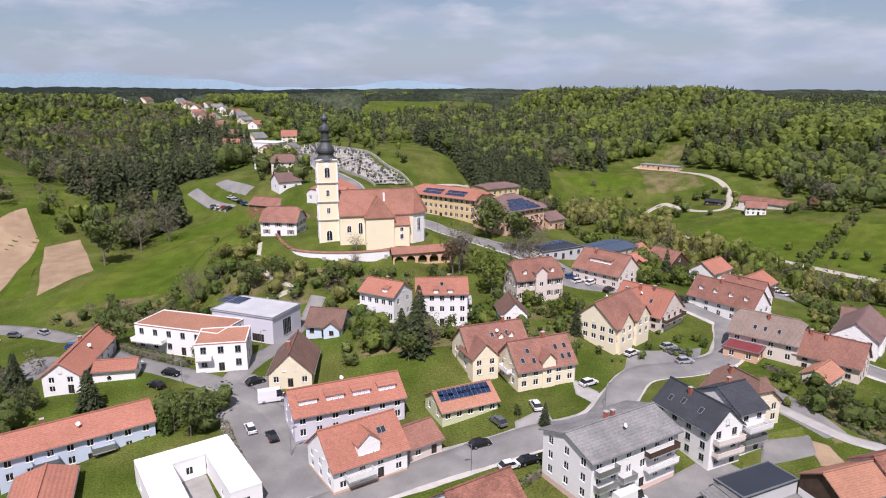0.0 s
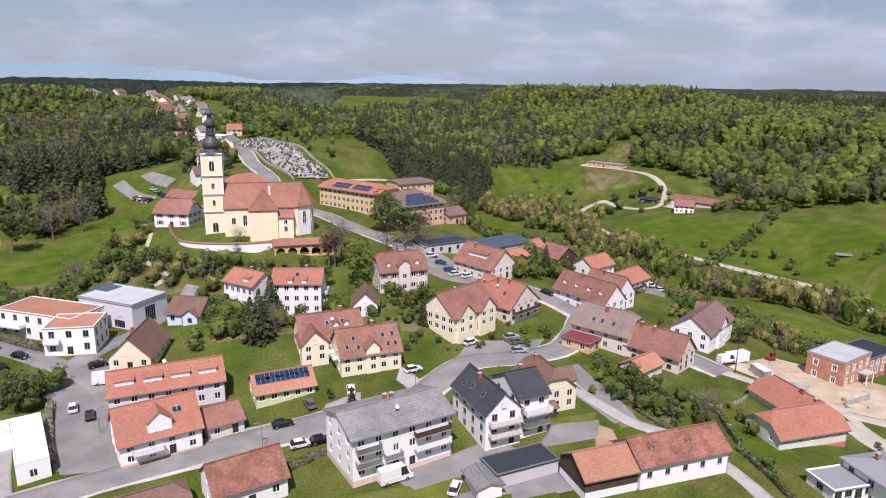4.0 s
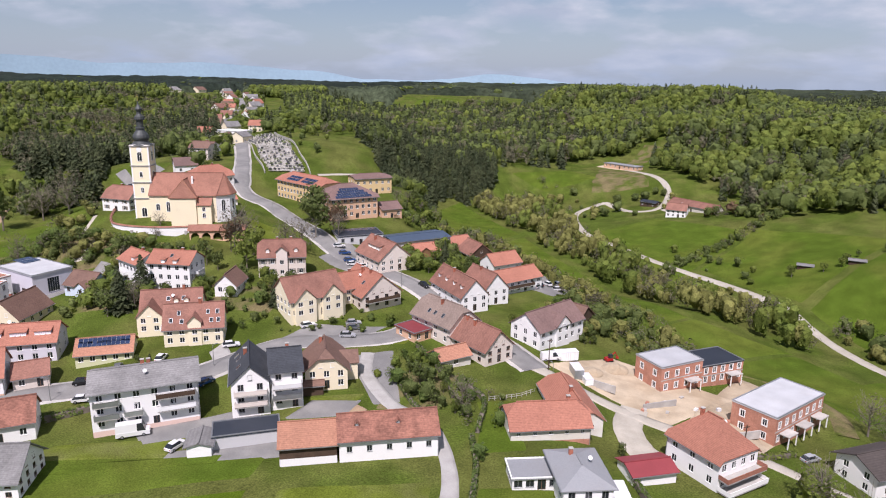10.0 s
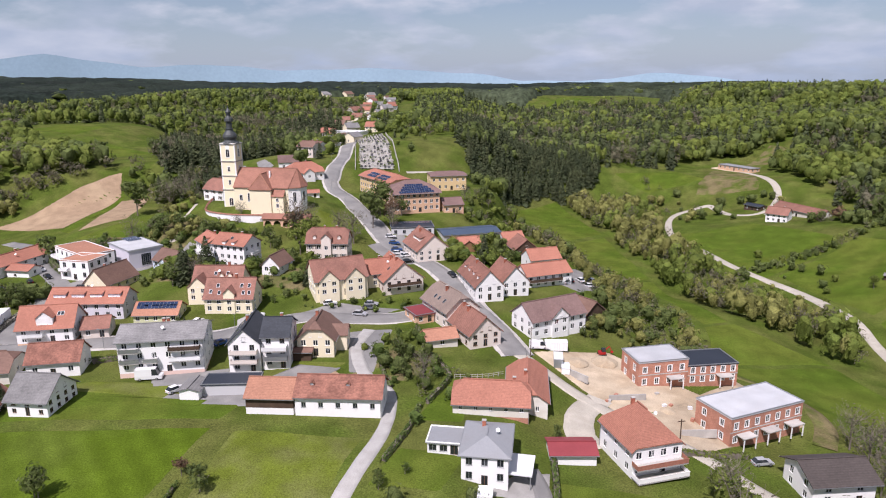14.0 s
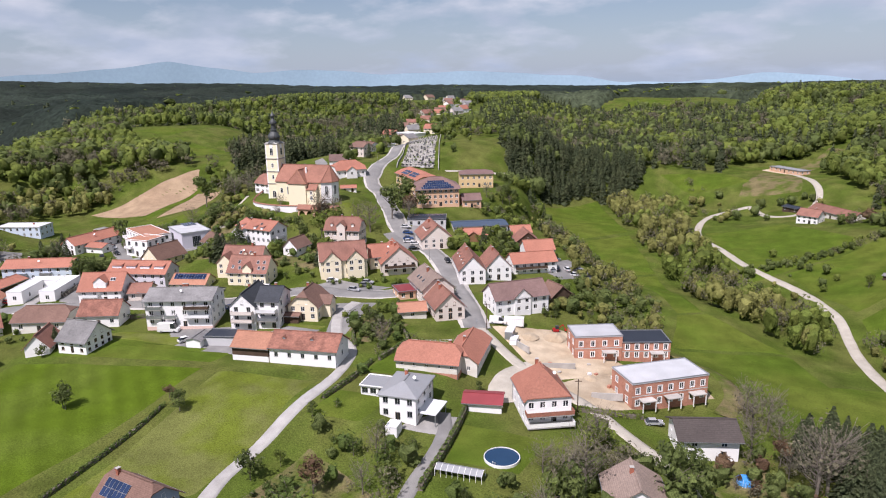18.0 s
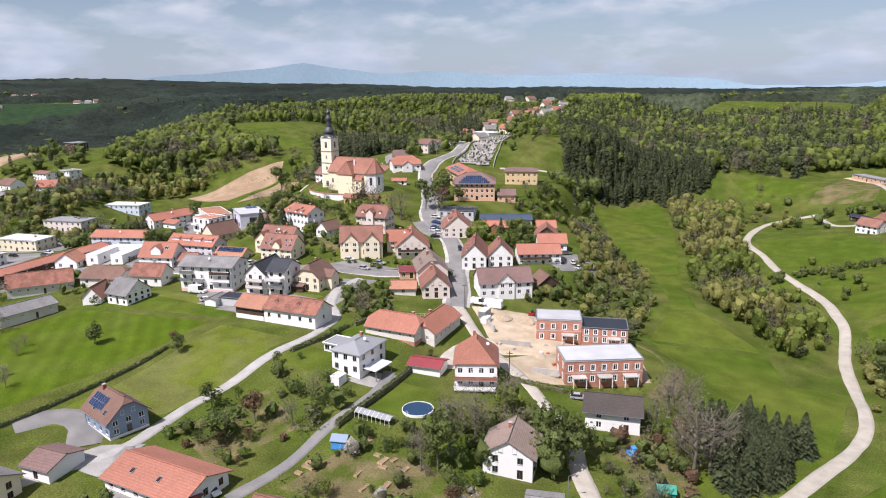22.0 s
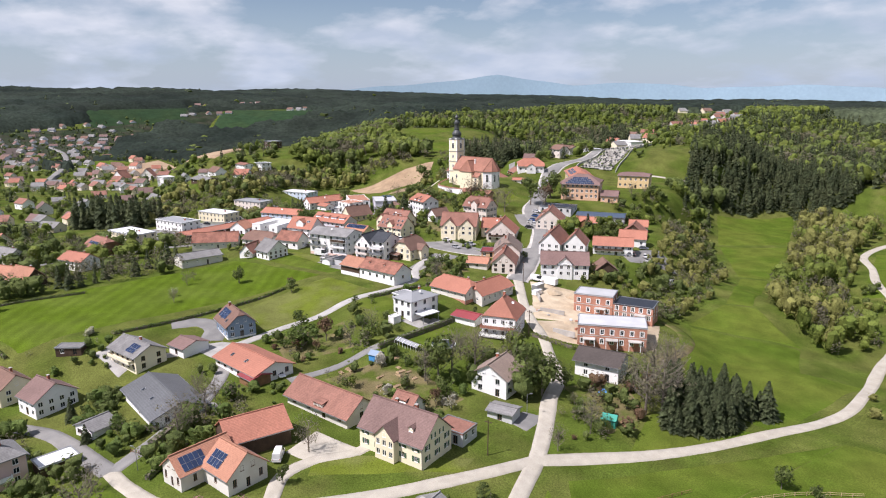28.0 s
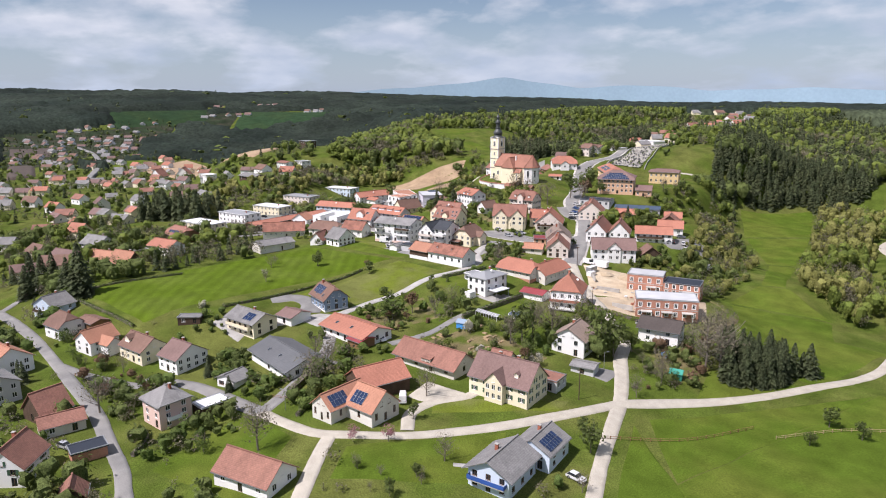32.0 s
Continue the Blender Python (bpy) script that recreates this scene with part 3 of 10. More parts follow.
def house(label, cx, cy, ang, L, D, h, axis="x", pitch=38, over=0.5, q=0.0, wall=None, tile=None, ns=2, nf=4, nr=2, nb=None, nl=None, att=1, chim=((0.2, 0.1),), dorm=(), lights=(), pv=None, wings=(), balc=(),
          plinth=0.5, name="house", base=None, shut=None, frame="white", win=(1.2, 1.45), flat=False, door="f", one=True, group="", sill=0.9, dish=(), eave=0.22, far=False, category="house", base_wall=None):
    """A building on its plot: walls with real openings, windows, roof, gutters, chimneys and what is set on the roof.
    L along its front, D deep, h to the eaves, ridge along its front (axis x) or across it (axis y), q how far its gables are hipped."""
    wall, tile = wall or white, tile or tile_red
    a = radians(ang)
    corners = [(cx + sx * L / 2 * math.cos(a) - sy * D / 2 * math.sin(a), cy + sx * L / 2 * math.sin(a) + sy * D / 2 * math.cos(a)) for sx in (-1, 1) for sy in (-1, 1)]
    zs = [float(height(*c)) for c in corners]
    z = (min(zs) * 0.65 + float(height(cx, cy)) * 0.35) if base is None else base
    root = thing(name, label, category, cx, cy, z, ang, group)
    OCC.append((cx, cy, math.hypot(L, D) * 0.46))
    low = min(zs) - z - 0.4
    st = (h - plinth) / ns
    ww, wh = win
    sides = {"f": ((-L / 2, -D / 2), (L / 2, -D / 2), L, 0, nf), "r": ((L / 2, -D / 2), (L / 2, D / 2), D, 90, nr), "b": ((L / 2, D / 2), (-L / 2, D / 2), L, 180, nb or 0), "l": ((-L / 2, D / 2), (-L / 2, -D / 2), D, 270, nr if nl is None else nl)}
    g = Geo()
    for key, (p, r, length, turn, n) in sides.items():
        holes, made = [], []
        d = ((r[0] - p[0]) / length, (r[1] - p[1]) / length)
        for s in range(ns):
            count = n[s] if isinstance(n, (list, tuple)) else n
            mid = count // 2
            for i, u in enumerate(spots(count, length, ww) if count else ()):
                hh = min(wh, st - 0.75)
                w0 = plinth + s * st + min(sill, st - hh - 0.35)
                isdoor = key == door and s == 0 and i == mid
                if isdoor:
                    w0, hh = plinth * 0.6, 2.05
                holes.append((u, u + ww, w0, w0 + hh))
                made.append((u + ww / 2, w0, hh, isdoor))
        g.wall(p, r, low, h, holes)
        for u, w0, hh, isdoor in made:
            window(root, p[0] + d[0] * u, p[1] + d[1] * u, w0, turn, ww, hh, frame if not isdoor else "brown", None if isdoor else shut, isdoor, one)
    if flat:
        g.face([(-L / 2, -D / 2, h - 0.25), (L / 2, -D / 2, h - 0.25), (L / 2, D / 2, h - 0.25), (-L / 2, D / 2, h - 0.25)])
        part("wall", g, wall, root)
        rg = Geo()
        rg.box(-L / 2 - over, -D / 2 - over, h - 0.06, L / 2 + over, D / 2 + over, h + 0.18)
        part("roof", rg, tile, root)
        eg = Geo()
        for x0, y0, x1, y1 in ((-L / 2 - over, -D / 2 - over, L / 2 + over, -D / 2 - over + 0.25), (-L / 2 - over, D / 2 + over - 0.25, L / 2 + over, D / 2 + over), (-L / 2 - over, -D / 2 - over + 0.25, -L / 2 - over + 0.25, D / 2 + over - 0.25), (L / 2 + over - 0.25, -D / 2 - over + 0.25, L / 2 + over, D / 2 + over - 0.25)):
            eg.box(x0, y0, h + 0.18, x1, y1, h + 0.36)
        part("parapet", eg, metal_grey if wall is not white else frame_white, root)
        A, B, tp, zE, H = L, D, 0, h + 0.2, 0.0
        tr = lambda u, v, w: (u, v, w)
    else:
        A, B = (L, D) if axis == "x" else (D, L)
        tr = (lambda u, v, w: (u, v, w)) if axis == "x" else (lambda u, v, w: (-v, u, w))
        tp = math.tan(radians(pitch))
        X, Y = A / 2 + over * 0.8, B / 2 + over
        zE, H = h - over * tp + 0.02, Y * tp
        top = h + B / 2 * tp
        for s in (-1, 1):
            u = s * A / 2
            yq = B / 2 * q
            pts = [tr(u, -B / 2, h), tr(u, B / 2, h), tr(u, yq, top - yq * tp), tr(u, -yq, top - yq * tp)] if q else [tr(u, -B / 2, h), tr(u, B / 2, h), tr(u, 0, top)]
            g.face(pts if s > 0 else pts[::-1])
        part("wall", g, wall, root)
        rg = Geo()
        rg.weld = True
        dx, yq = q * Y, Y * q
        low_pts = {}
        for s in (-1, 1):
            ring = [(-X, -Y, zE), (X, -Y, zE)] + ([(X, -yq, zE + H - yq * tp)] if q else []) + [(X - dx, 0, zE + H), (-X + dx, 0, zE + H)] + ([(-X, -yq, zE + H - yq * tp)] if q else [])
            ring = [(u, v * -s, w) for u, v, w in ring]
            ring = ring if s < 0 else ring[::-1]
            rg.hexa([tr(*p) for p in ring], [tr(p[0], p[1], p[2] + eave) for p in ring])
        if q:
            for s in (-1, 1):
                ring = [(s * X, -yq, zE + H - yq * tp), (s * X, yq, zE + H - yq * tp), (s * (X - dx), 0, zE + H)]
                ring = ring if s > 0 else ring[::-1]
                rg.hexa([tr(*p) for p in ring], [tr(p[0], p[1], p[2] + eave) for p in ring])
        part("roof", rg, tile, root)
        cg = Geo()
        ca, cb = tr(-X + dx, 0, zE + H + eave + 0.02), tr(X - dx, 0, zE + H + eave + 0.02)
        cg.beam(ca, cb, 0.3)
        if not far:
            part("ridge_cap", cg, tile, root)
        for s in (-1, 1) if not far else ():
            gg = Geo()
            gg.beam(tr(-X, s * (Y + 0.07), zE + 0.05), tr(X, s * (Y + 0.07), zE + 0.05), 0.14)
            gu = part("gutter", gg, metal_grey, root)
            if not one:
                dg = Geo()
                dg.beam(tr(X - over, s * (B / 2 + 0.08), zE + 0.05), tr(X - over, s * (B / 2 + 0.08), low + 0.3), 0.1)
                part("downpipe", dg, metal_grey, gu)
        if base_wall:
            bg = Geo()
            for p, r, length, turn, n in sides.values():
                ox, oy = math.sin(radians(turn)) * 0.03, -math.cos(radians(turn)) * 0.03
                bg.wall((p[0] + ox, p[1] + oy), (r[0] + ox, r[1] + oy), low, plinth)
            part("plinth", bg, base_wall, root)
        if att:
            for s in (-1, 1):
                k = att
                for i in range(k):
                    v = (i - (k - 1) / 2) * B / (k + 1.6)
                    px, py, pz = tr(s * (A / 2 + 0.05), v, h + 0.45)
                    if B / 2 * tp * (1 - q) > 2.3:
                        turn = (90 if s > 0 else 270) + (90 if axis == "y" else 0)
                        window(root, px, py, pz, turn, 0.85, 1.15, frame, shut, False, True)

    def on_slope(s, u, k):
        """A frame on the roof face of side s: its place, across, up the slope and out of it."""
        if flat:
            return Vector((u, s * B / 2 * (1 - k), h + 0.2)), Vector((1, 0, 0)), Vector((0, 1, 0)), Vector((0, 0, 1))
        place = Vector(tr(u, s * Y * (1 - k), zE + k * H + eave))
        up = (Vector(tr(u, 0, zE + H + eave)) - Vector(tr(u, s * Y, zE + eave))).normalized()
        across = Vector(tr(1, 0, 0)) * (-s)
        return place, across, up, across.cross(up).normalized()

    def sheet_pose(s, u, k, lift=0.03):
        p, ex, ey, ez = on_slope(s, u, k)
        m = Matrix.Identity(4)
        for i in range(3):
            m[i][0], m[i][1], m[i][2], m[i][3] = ex[i], ey[i], ez[i], p[i] + ez[i] * lift
        return m

    for u, v in chim:
        px, py, _ = tr(u * A, v * B, 0)
        zr = h + 0.2 if flat else zE + H * (1 - min(1, abs(v) * B / Y))
        g = Geo()
        g.box(px - 0.35, py - 0.3, zr - 0.5, px + 0.35, py + 0.3, (h + 1.1 if flat else max(zr + 1.3, zE + H + 0.7)))
        ch = part("chimney", g, chim_brick, root)
        g = Geo()
        zt = (h + 1.1 if flat else max(zr + 1.3, zE + H + 0.7))
        g.box(px - 0.42, py - 0.37, zt, px + 0.42, py + 0.37, zt + 0.12)
        part("chimney_cap", g, concrete, ch)
    for s, u, k in dish:
        p = on_slope(s, u, k)[0]
        part("satellite_dish", DISH, None, root, m=pose(p.x, p.y, p.z + 0.9, 55, 0, 10))
    for s, u, k in lights:
        part("skylight", SKYLIGHT, None, root, m=sheet_pose(s, u * A, k))
    if pv:
        for s, u0, k0, nx, ny in pv:
            slope_len = math.hypot(Y, H) if not flat else B / 2
            arr = new("solar_array")
            arr.parent = root
            arr.empty_display_size = 0.2
            for i in range(nx):
                for j in range(ny):
                    part("solar_panel", PANEL, None, arr, m=sheet_pose(s, u0 * A + i * 1.04 * -s, k0 + j * 1.68 / slope_len, 0.1))
    for s, u, k, w, hh, kind in dorm:
        # a dormer: its front stands on the roof face, its top runs back into it
        u = u * A
        v0, z0 = s * Y * (1 - k), zE + k * H + eave - 0.15
        back = (hh + 0.4) / tp
        g = Geo()
        f0 = [(u - w / 2, v0), (u + w / 2, v0), (u + w / 2, v0 - s * back), (u - w / 2, v0 - s * back)]
        f0 = f0 if s < 0 else f0[::-1]
        g.hexa([tr(*p, z0 - 0.3) for p in f0], [tr(*p, z0 + hh) for p in f0])
        rise = w * 0.42 if kind == "gable" else 0
        if kind == "gable":
            g.face([tr(u - w / 2, v0, z0 + hh), tr(u + w / 2, v0, z0 + hh), tr(u, v0, z0 + hh + rise)])
        dm = part("dormer", g, wall, root)
        g = Geo()
        vo, vb = v0 + s * 0.25, v0 - s * (back + rise / tp + 0.5)
        if kind == "gable":
            for t in (-1, 1):
                ring = [(u + t * (w / 2 + 0.2), vo, z0 + hh - 0.15), (u, vo, z0 + hh + rise), (u, vb, z0 + hh + rise), (u + t * (w / 2 + 0.2), vb, z0 + hh - 0.15)]
                ring = ring if t * s < 0 else ring[::-1]
                g.hexa([tr(*p) for p in ring][::-1], [tr(p[0], p[1], p[2] + 0.14) for p in ring][::-1])
        else:
            sh = math.tan(radians(max(6, pitch - 24)))
            vb = v0 - s * (hh + 0.3) / max(0.12, tp - sh)
            ring = [(u - w / 2 - 0.2, vo, z0 + hh), (u + w / 2 + 0.2, vo, z0 + hh), (u + w / 2 + 0.2, vb, z0 + hh + abs(vb - vo) * sh), (u - w / 2 - 0.2, vb, z0 + hh + abs(vb - vo) * sh)]
            ring = ring if s < 0 else ring[::-1]
            g.hexa([tr(*p) for p in ring], [tr(p[0], p[1], p[2] + 0.16) for p in ring])
        part("dormer_roof", g, tile, dm)
        px, py, pz = tr(u, v0 + s * 0.08, z0 + 0.12)
        turn = (0 if s < 0 else 180) + (90 if axis == "y" else 0)
        nwin = max(1, round(w / 1.4))
        for i in range(nwin):
            px, py, pz = tr(u + (i - (nwin - 1) / 2) * w / nwin, v0 + s * 0.08, z0 + 0.15)
            window(dm, px, py, pz, turn, min(1.0, w / nwin * 0.75), hh - 0.25, frame, None, False, True)
    for side, u, w, proj, hh, wp, nw in wings:
        # a gabled bay in front of the wall, its roof running back into the main roof
        p, r, length, turn, n = sides[side]
        nx, ny = math.sin(radians(turn)), -math.cos(radians(turn))
        dx_, dy_ = (r[0] - p[0]) / length, (r[1] - p[1]) / length
        ox, oy = (p[0] + r[0]) / 2 + dx_ * u * length, (p[1] + r[1]) / 2 + dy_ * u * length
        at = lambda s_, t_, z_: (ox + dx_ * s_ + nx * t_, oy + dy_ * s_ + ny * t_, z_)
        g = Geo()
        rise = w / 2 * math.tan(radians(wp))
        wl_holes, wins_ = [], []
        for s_ in range(ns):
            for uu in spots(nw, w, ww) if nw else ():
                w0 = plinth + s_ * st + min(sill, st - 1.7)
                if w0 + 1.3 < hh - 0.1:
                    wl_holes.append((uu, uu + ww, w0, w0 + 1.3))
                    wins_.append((uu + ww / 2 - w / 2, w0))
        g.wall(at(-w / 2, proj, 0)[:2], at(w / 2, proj, 0)[:2], low, hh, wl_holes)
        g.wall(at(w / 2, proj, 0)[:2], at(w / 2, -0.1, 0)[:2], low, hh)
        g.wall(at(-w / 2, -0.1, 0)[:2], at(-w / 2, proj, 0)[:2], low, hh)
        g.face([at(-w / 2, proj, hh), at(w / 2, proj, hh), at(0, proj, hh + rise)])
        if hh > h - 0.2:
            g.face([at(w / 2, -0.1, h - 0.3), at(w / 2, -4, h - 0.3), at(w / 2, -4, hh), at(w / 2, -0.1, hh)]), g.face([at(-w / 2, -4, h - 0.3), at(-w / 2, -0.1, h - 0.3), at(-w / 2, -0.1, hh), at(-w / 2, -4, hh)])
        bay = part("gable_bay", g, wall, root)
        for uu, w0 in wins_:
            px, py, _ = at(uu, proj, 0)
            window(bay, px, py, w0, turn, ww, 1.3, frame, None, False, True)
        px, py, _ = at(0, proj + 0.05, 0)
        if rise > 1.7:
            window(bay, px, py, hh + 0.1, turn, 0.9, 1.1, frame, None, False, True)
        back = B / 2 + 0.2 if not flat else 2
        g = Geo()
        for t in (-1, 1):
            e = 0.35
            ring = [at(t * (w / 2 + e), proj + 0.35, hh - e * math.tan(radians(wp)) + 0.05), at(0, proj + 0.35, hh + rise + 0.05), at(0, -back, hh + rise + 0.05), at(t * (w / 2 + e), -back, hh - e * math.tan(radians(wp)) + 0.05)]
            ring = ring if t < 0 else ring[::-1]
            g.hexa(ring[::-1], [(q_[0], q_[1], q_[2] + 0.2) for q_ in ring][::-1])
        part("bay_roof", g, tile, bay)
    for side, u, zb, w, dp, bm_ in balc:
        p, r, length, turn, n = sides[side]
        nx, ny = math.sin(radians(turn)), -math.cos(radians(turn))
        dx_, dy_ = (r[0] - p[0]) / length, (r[1] - p[1]) / length
        ox, oy = (p[0] + r[0]) / 2 + dx_ * u * length, (p[1] + r[1]) / 2 + dy_ * u * length
        m = pose(ox, oy, zb, 0, 0, turn)
        g = Geo()
        g.box(-w / 2, -dp, -0.18, w / 2, -0.01, 0)
        bl = part("balcony", g, concrete, root, m=m)
        g = Geo()
        g.box(-w / 2, -dp - 0.05, 0.12, w / 2, -dp, 1.0), g.box(-w / 2 - 0.05, -dp, 0.12, -w / 2, -0.02, 1.0), g.box(w / 2, -dp, 0.12, w / 2 + 0.05, -0.02, 1.0)
        g.box(-w / 2 - 0.08, -dp - 0.08, 1.0, w / 2 + 0.08, -dp + 0.03, 1.06)
        for i in range(int(w / 1.2) + 1):
            g.box(-w / 2 + i * 1.2 - 0.03, -dp - 0.02, 0, -w / 2 + i * 1.2 + 0.03, -dp + 0.04, 0.12)
        part("railing", g, bm_, bl)
        window(bl, 0, 0.02, 0.05, 0, min(2.2, w * 0.6), 2.05, frame, None, True, True)
    return root


# ---- the ground: one sheet to the horizon, finer where the village stands ----
gx = np.concatenate([np.linspace(-4300, -420, 90), np.linspace(-410, -152, 44), np.arange(-150, 300, 3.0), np.linspace(303, 480, 30), np.linspace(500, 4300, 80)])
gy = np.concatenate([np.linspace(-2500, -130, 40), np.arange(-115, 330, 3.0), np.linspace(334, 620, 52), np.linspace(640, 4600, 100)])
GX, GY = np.meshgrid(gx, gy)
GZ = height(GX, GY)
nx, ny = len(gx), len(gy)
ii = (np.arange(ny - 1)[:, None] * nx + np.arange(nx - 1)).ravel()


def quick_mesh(name, verts, faces, mat, smooth=False, second=None, which=None):
    """A mesh from arrays, all faces with the same number of corners; which: 1 for faces of the second material."""
    me = bpy.data.meshes.new(name)
    k = faces.shape[1]
    me.vertices.add(len(verts))
    me.vertices.foreach_set("co", np.asarray(verts, np.float32).ravel())
    me.loops.add(faces.size)
    me.loops.foreach_set("vertex_index", faces.astype(np.int32).ravel())
    me.polygons.add(len(faces))
    me.polygons.foreach_set("loop_start", np.arange(0, faces.size, k, dtype=np.int32))
    if smooth:
        me.polygons.foreach_set("use_smooth", np.ones(len(faces), bool))
    me.materials.append(mat)
    if second:
        me.materials.append(second)
        me.polygons.foreach_set("material_index", np.asarray(which, np.int32))
    me.update(calc_edges=True)
    me.validate()
    return me


tagged(new("ground", quick_mesh("ground", np.stack([GX.ravel(), GY.ravel(), GZ.ravel()], 1), np.stack([ii, ii + 1, ii + 1 + nx, ii + nx], 1), grass, True)), "hilly rough green meadow ground round the village", "ground", kind="structure")


def smooth_line(pts, step=2.0):
    """A rounded line through the points, cut evenly."""
    p = np.array(pts, float)
    p = np.vstack([2 * p[0] - p[1], p, 2 * p[-1] - p[-2]])
    out = []
    for a, b, c, d in zip(p, p[1:], p[2:], p[3:]):
        n = max(2, int(np.linalg.norm(c - b) / step))
        for t in np.arange(n) / n:
            out.append(0.5 * (2 * b + (c - a) * t + (2 * a - 5 * b + 4 * c - d) * t ** 2 + (3 * b - a - 3 * c + d) * t ** 3))
    out.append(p[-2])
    return np.array(out)


def road(name, label, pts, width, mat, lift=0.16, category="road"):
    """A road laid on the ground, with a rounded edge that goes down into it."""
    line = smooth_line(pts)
    d = np.gradient(line, axis=0)
    d /= np.linalg.norm(d, axis=1)[:, None]
    side = np.stack([-d[:, 1], d[:, 0]], 1)
    rng = np.random.default_rng(len(pts))
    OCC.extend((float(a), float(b), width / 2 + 1.2) for a, b in line[::2])
    wob = 1 + 0.06 * np.convolve(rng.normal(size=len(line) + 8), np.ones(9) / 3, "valid")
    cols = [(-0.56, -0.5), (-0.5, lift), (-0.25, lift + 0.03), (0, lift + 0.05), (0.25, lift + 0.03), (0.5, lift), (0.56, -0.5)]
    vs = []
    for k, l in cols:
        p = line + side * (k * width * wob)[:, None]
        vs.append(np.column_stack([p, height(p[:, 0], p[:, 1]) + l]))
    v = np.stack(vs, 1).reshape(-1, 3)
    n, c = len(line), len(cols)
    i = (np.arange(n - 1)[:, None] * c + np.arange(c - 1)).ravel()
    return tagged(new(name, quick_mesh(name, v, np.stack([i + 1, i, i + c, i + c + 1], 1)[:, ::-1] * 1, mat, True)), label, category, kind="structure")


def patch(name, label, corners, mat, lift=0.1, category="field", step=2.5):
    """A field, yard or bare plot laid on the ground between four corners."""
    a, b, c, d = [np.array(p, float) for p in corners]
    step = min(step, min(np.linalg.norm(b - a), np.linalg.norm(d - a)) / 9)
    nu = max(2, int(max(np.linalg.norm(b - a), np.linalg.norm(c - d)) / step))
    nv = max(2, int(max(np.linalg.norm(d - a), np.linalg.norm(c - b)) / step))
    u, v = np.meshgrid(np.linspace(0, 1, nu + 1), np.linspace(0, 1, nv + 1))
    u, v = u[..., None], v[..., None]
    p = a * (1 - u) * (1 - v) + b * u * (1 - v) + c * u * v + d * (1 - u) * v
    if name in ("ploughed_field", "church_meadow", "far_meadow", "valley_meadow", "meadow_field", "bare_slope"):
        OCC.extend((float(q[0]), float(q[1]), 5.0) for q in p[1:-1:3, 1:-1:3].reshape(-1, 2))
    edge = np.minimum.reduce([u, 1 - u, v, 1 - v])[..., 0] <= 0
    wx = np.stack([np.sin(p[..., 1] * 0.31 + p[..., 0] * 0.17), np.sin(p[..., 0] * 0.27 + 1.3)], -1) * 0.8
    p = p + wx * edge[..., None]
    z = height(p[..., 0], p[..., 1]) + np.where(edge, -0.25, lift)
    i = (np.arange(nv)[:, None] * (nu + 1) + np.arange(nu)).ravel()
    return tagged(new(name, quick_mesh(name, np.column_stack([p.reshape(-1, 2), z.ravel()]), np.stack([i, i + 1, i + 2 + nu, i + 1 + nu], 1), mat, True)), label, category, kind="structure")


# mown field with darker and lighter swaths
mown = surface("mown_meadow_in_swaths", (0.072, 0.112, 0.009), 0.3, 0.6, 0.16, 0.95, spec=0.04, bump=0.35, bump_scale=4, other=(0.085, 0.118, 0.017), other_amount=0.8, other_scale=0.045, spread=0)
nt = mown.node_tree
tc = nt.nodes.new("ShaderNodeTexCoord")
mp = nt.nodes.new("ShaderNodeMapping")
mp.inputs["Rotation"].default_value = (0, 0, radians(-58))
wv = nt.nodes.new("ShaderNodeTexWave")
wv.inputs["Scale"].default_value, wv.inputs["Distortion"].default_value, wv.inputs["Detail"].default_value = 0.06, 2.5, 4
nt.links.new(tc.outputs["Object"], mp.inputs[0]), nt.links.new(mp.outputs[0], wv.inputs[0])
mrg = nt.nodes.new("ShaderNodeMapRange")
mrg.inputs["To Min"].default_value, mrg.inputs["To Max"].default_value = 0.90, 1.07
nt.links.new(wv.outputs[1], mrg.inputs[0])
mx = nt.nodes.new("ShaderNodeMix")
mx.data_type, mx.blend_type = "RGBA", "MULTIPLY"
mx.inputs["Factor"].default_value = 1
bs = nt.nodes["Principled BSDF"].inputs["Base Color"]
nt.links.new(bs.links[0].from_socket, mx.inputs["A"])
cg_ = nt.nodes.new("ShaderNodeCombineColor")
for k_ in range(3):
    nt.links.new(mrg.outputs[0], cg_.inputs[k_])
nt.links.new(cg_.outputs[0], mx.inputs["B"]), nt.links.new(mx.outputs["Result"], bs)

patch("meadow_field", "large bright green mown meadow with swaths", ((27, -36), (76, -20), (61, 88), (6, 66)), mown)
patch("meadow_field", "bright green short meadow beside the field path", ((79, 22), (97, 52), (92, 95), (63, 88)), lawn_dry)
patch("meadow_field", "bright green meadow strip between the house plots", ((8, 68), (60, 89), (60, 97), (20, 90)), lawn)
for corners in (((31, 372), (72, 319), (96, 353), (52, 431)), ((72, 319), (119, 271), (129, 281), (98, 350)), ((119, 271), (152, 214), (160, 221), (129, 281)), ((152, 214), (156, 186), (190, 205), (160, 221)), ((156, 186), (178, 158), (214, 165), (190, 205))):
    patch("valley_meadow", "bright green meadow strip on the valley floor", corners, lawn)
patch("hillside_meadow", "green hillside meadow beyond the gravel track", ((178, 302), (206, 250), (262, 300), (214, 348)), lawn)
patch("hillside_meadow", "green hillside meadow beyond the gravel track", ((207, 248), (228, 180), (330, 240), (262, 300)), lawn)
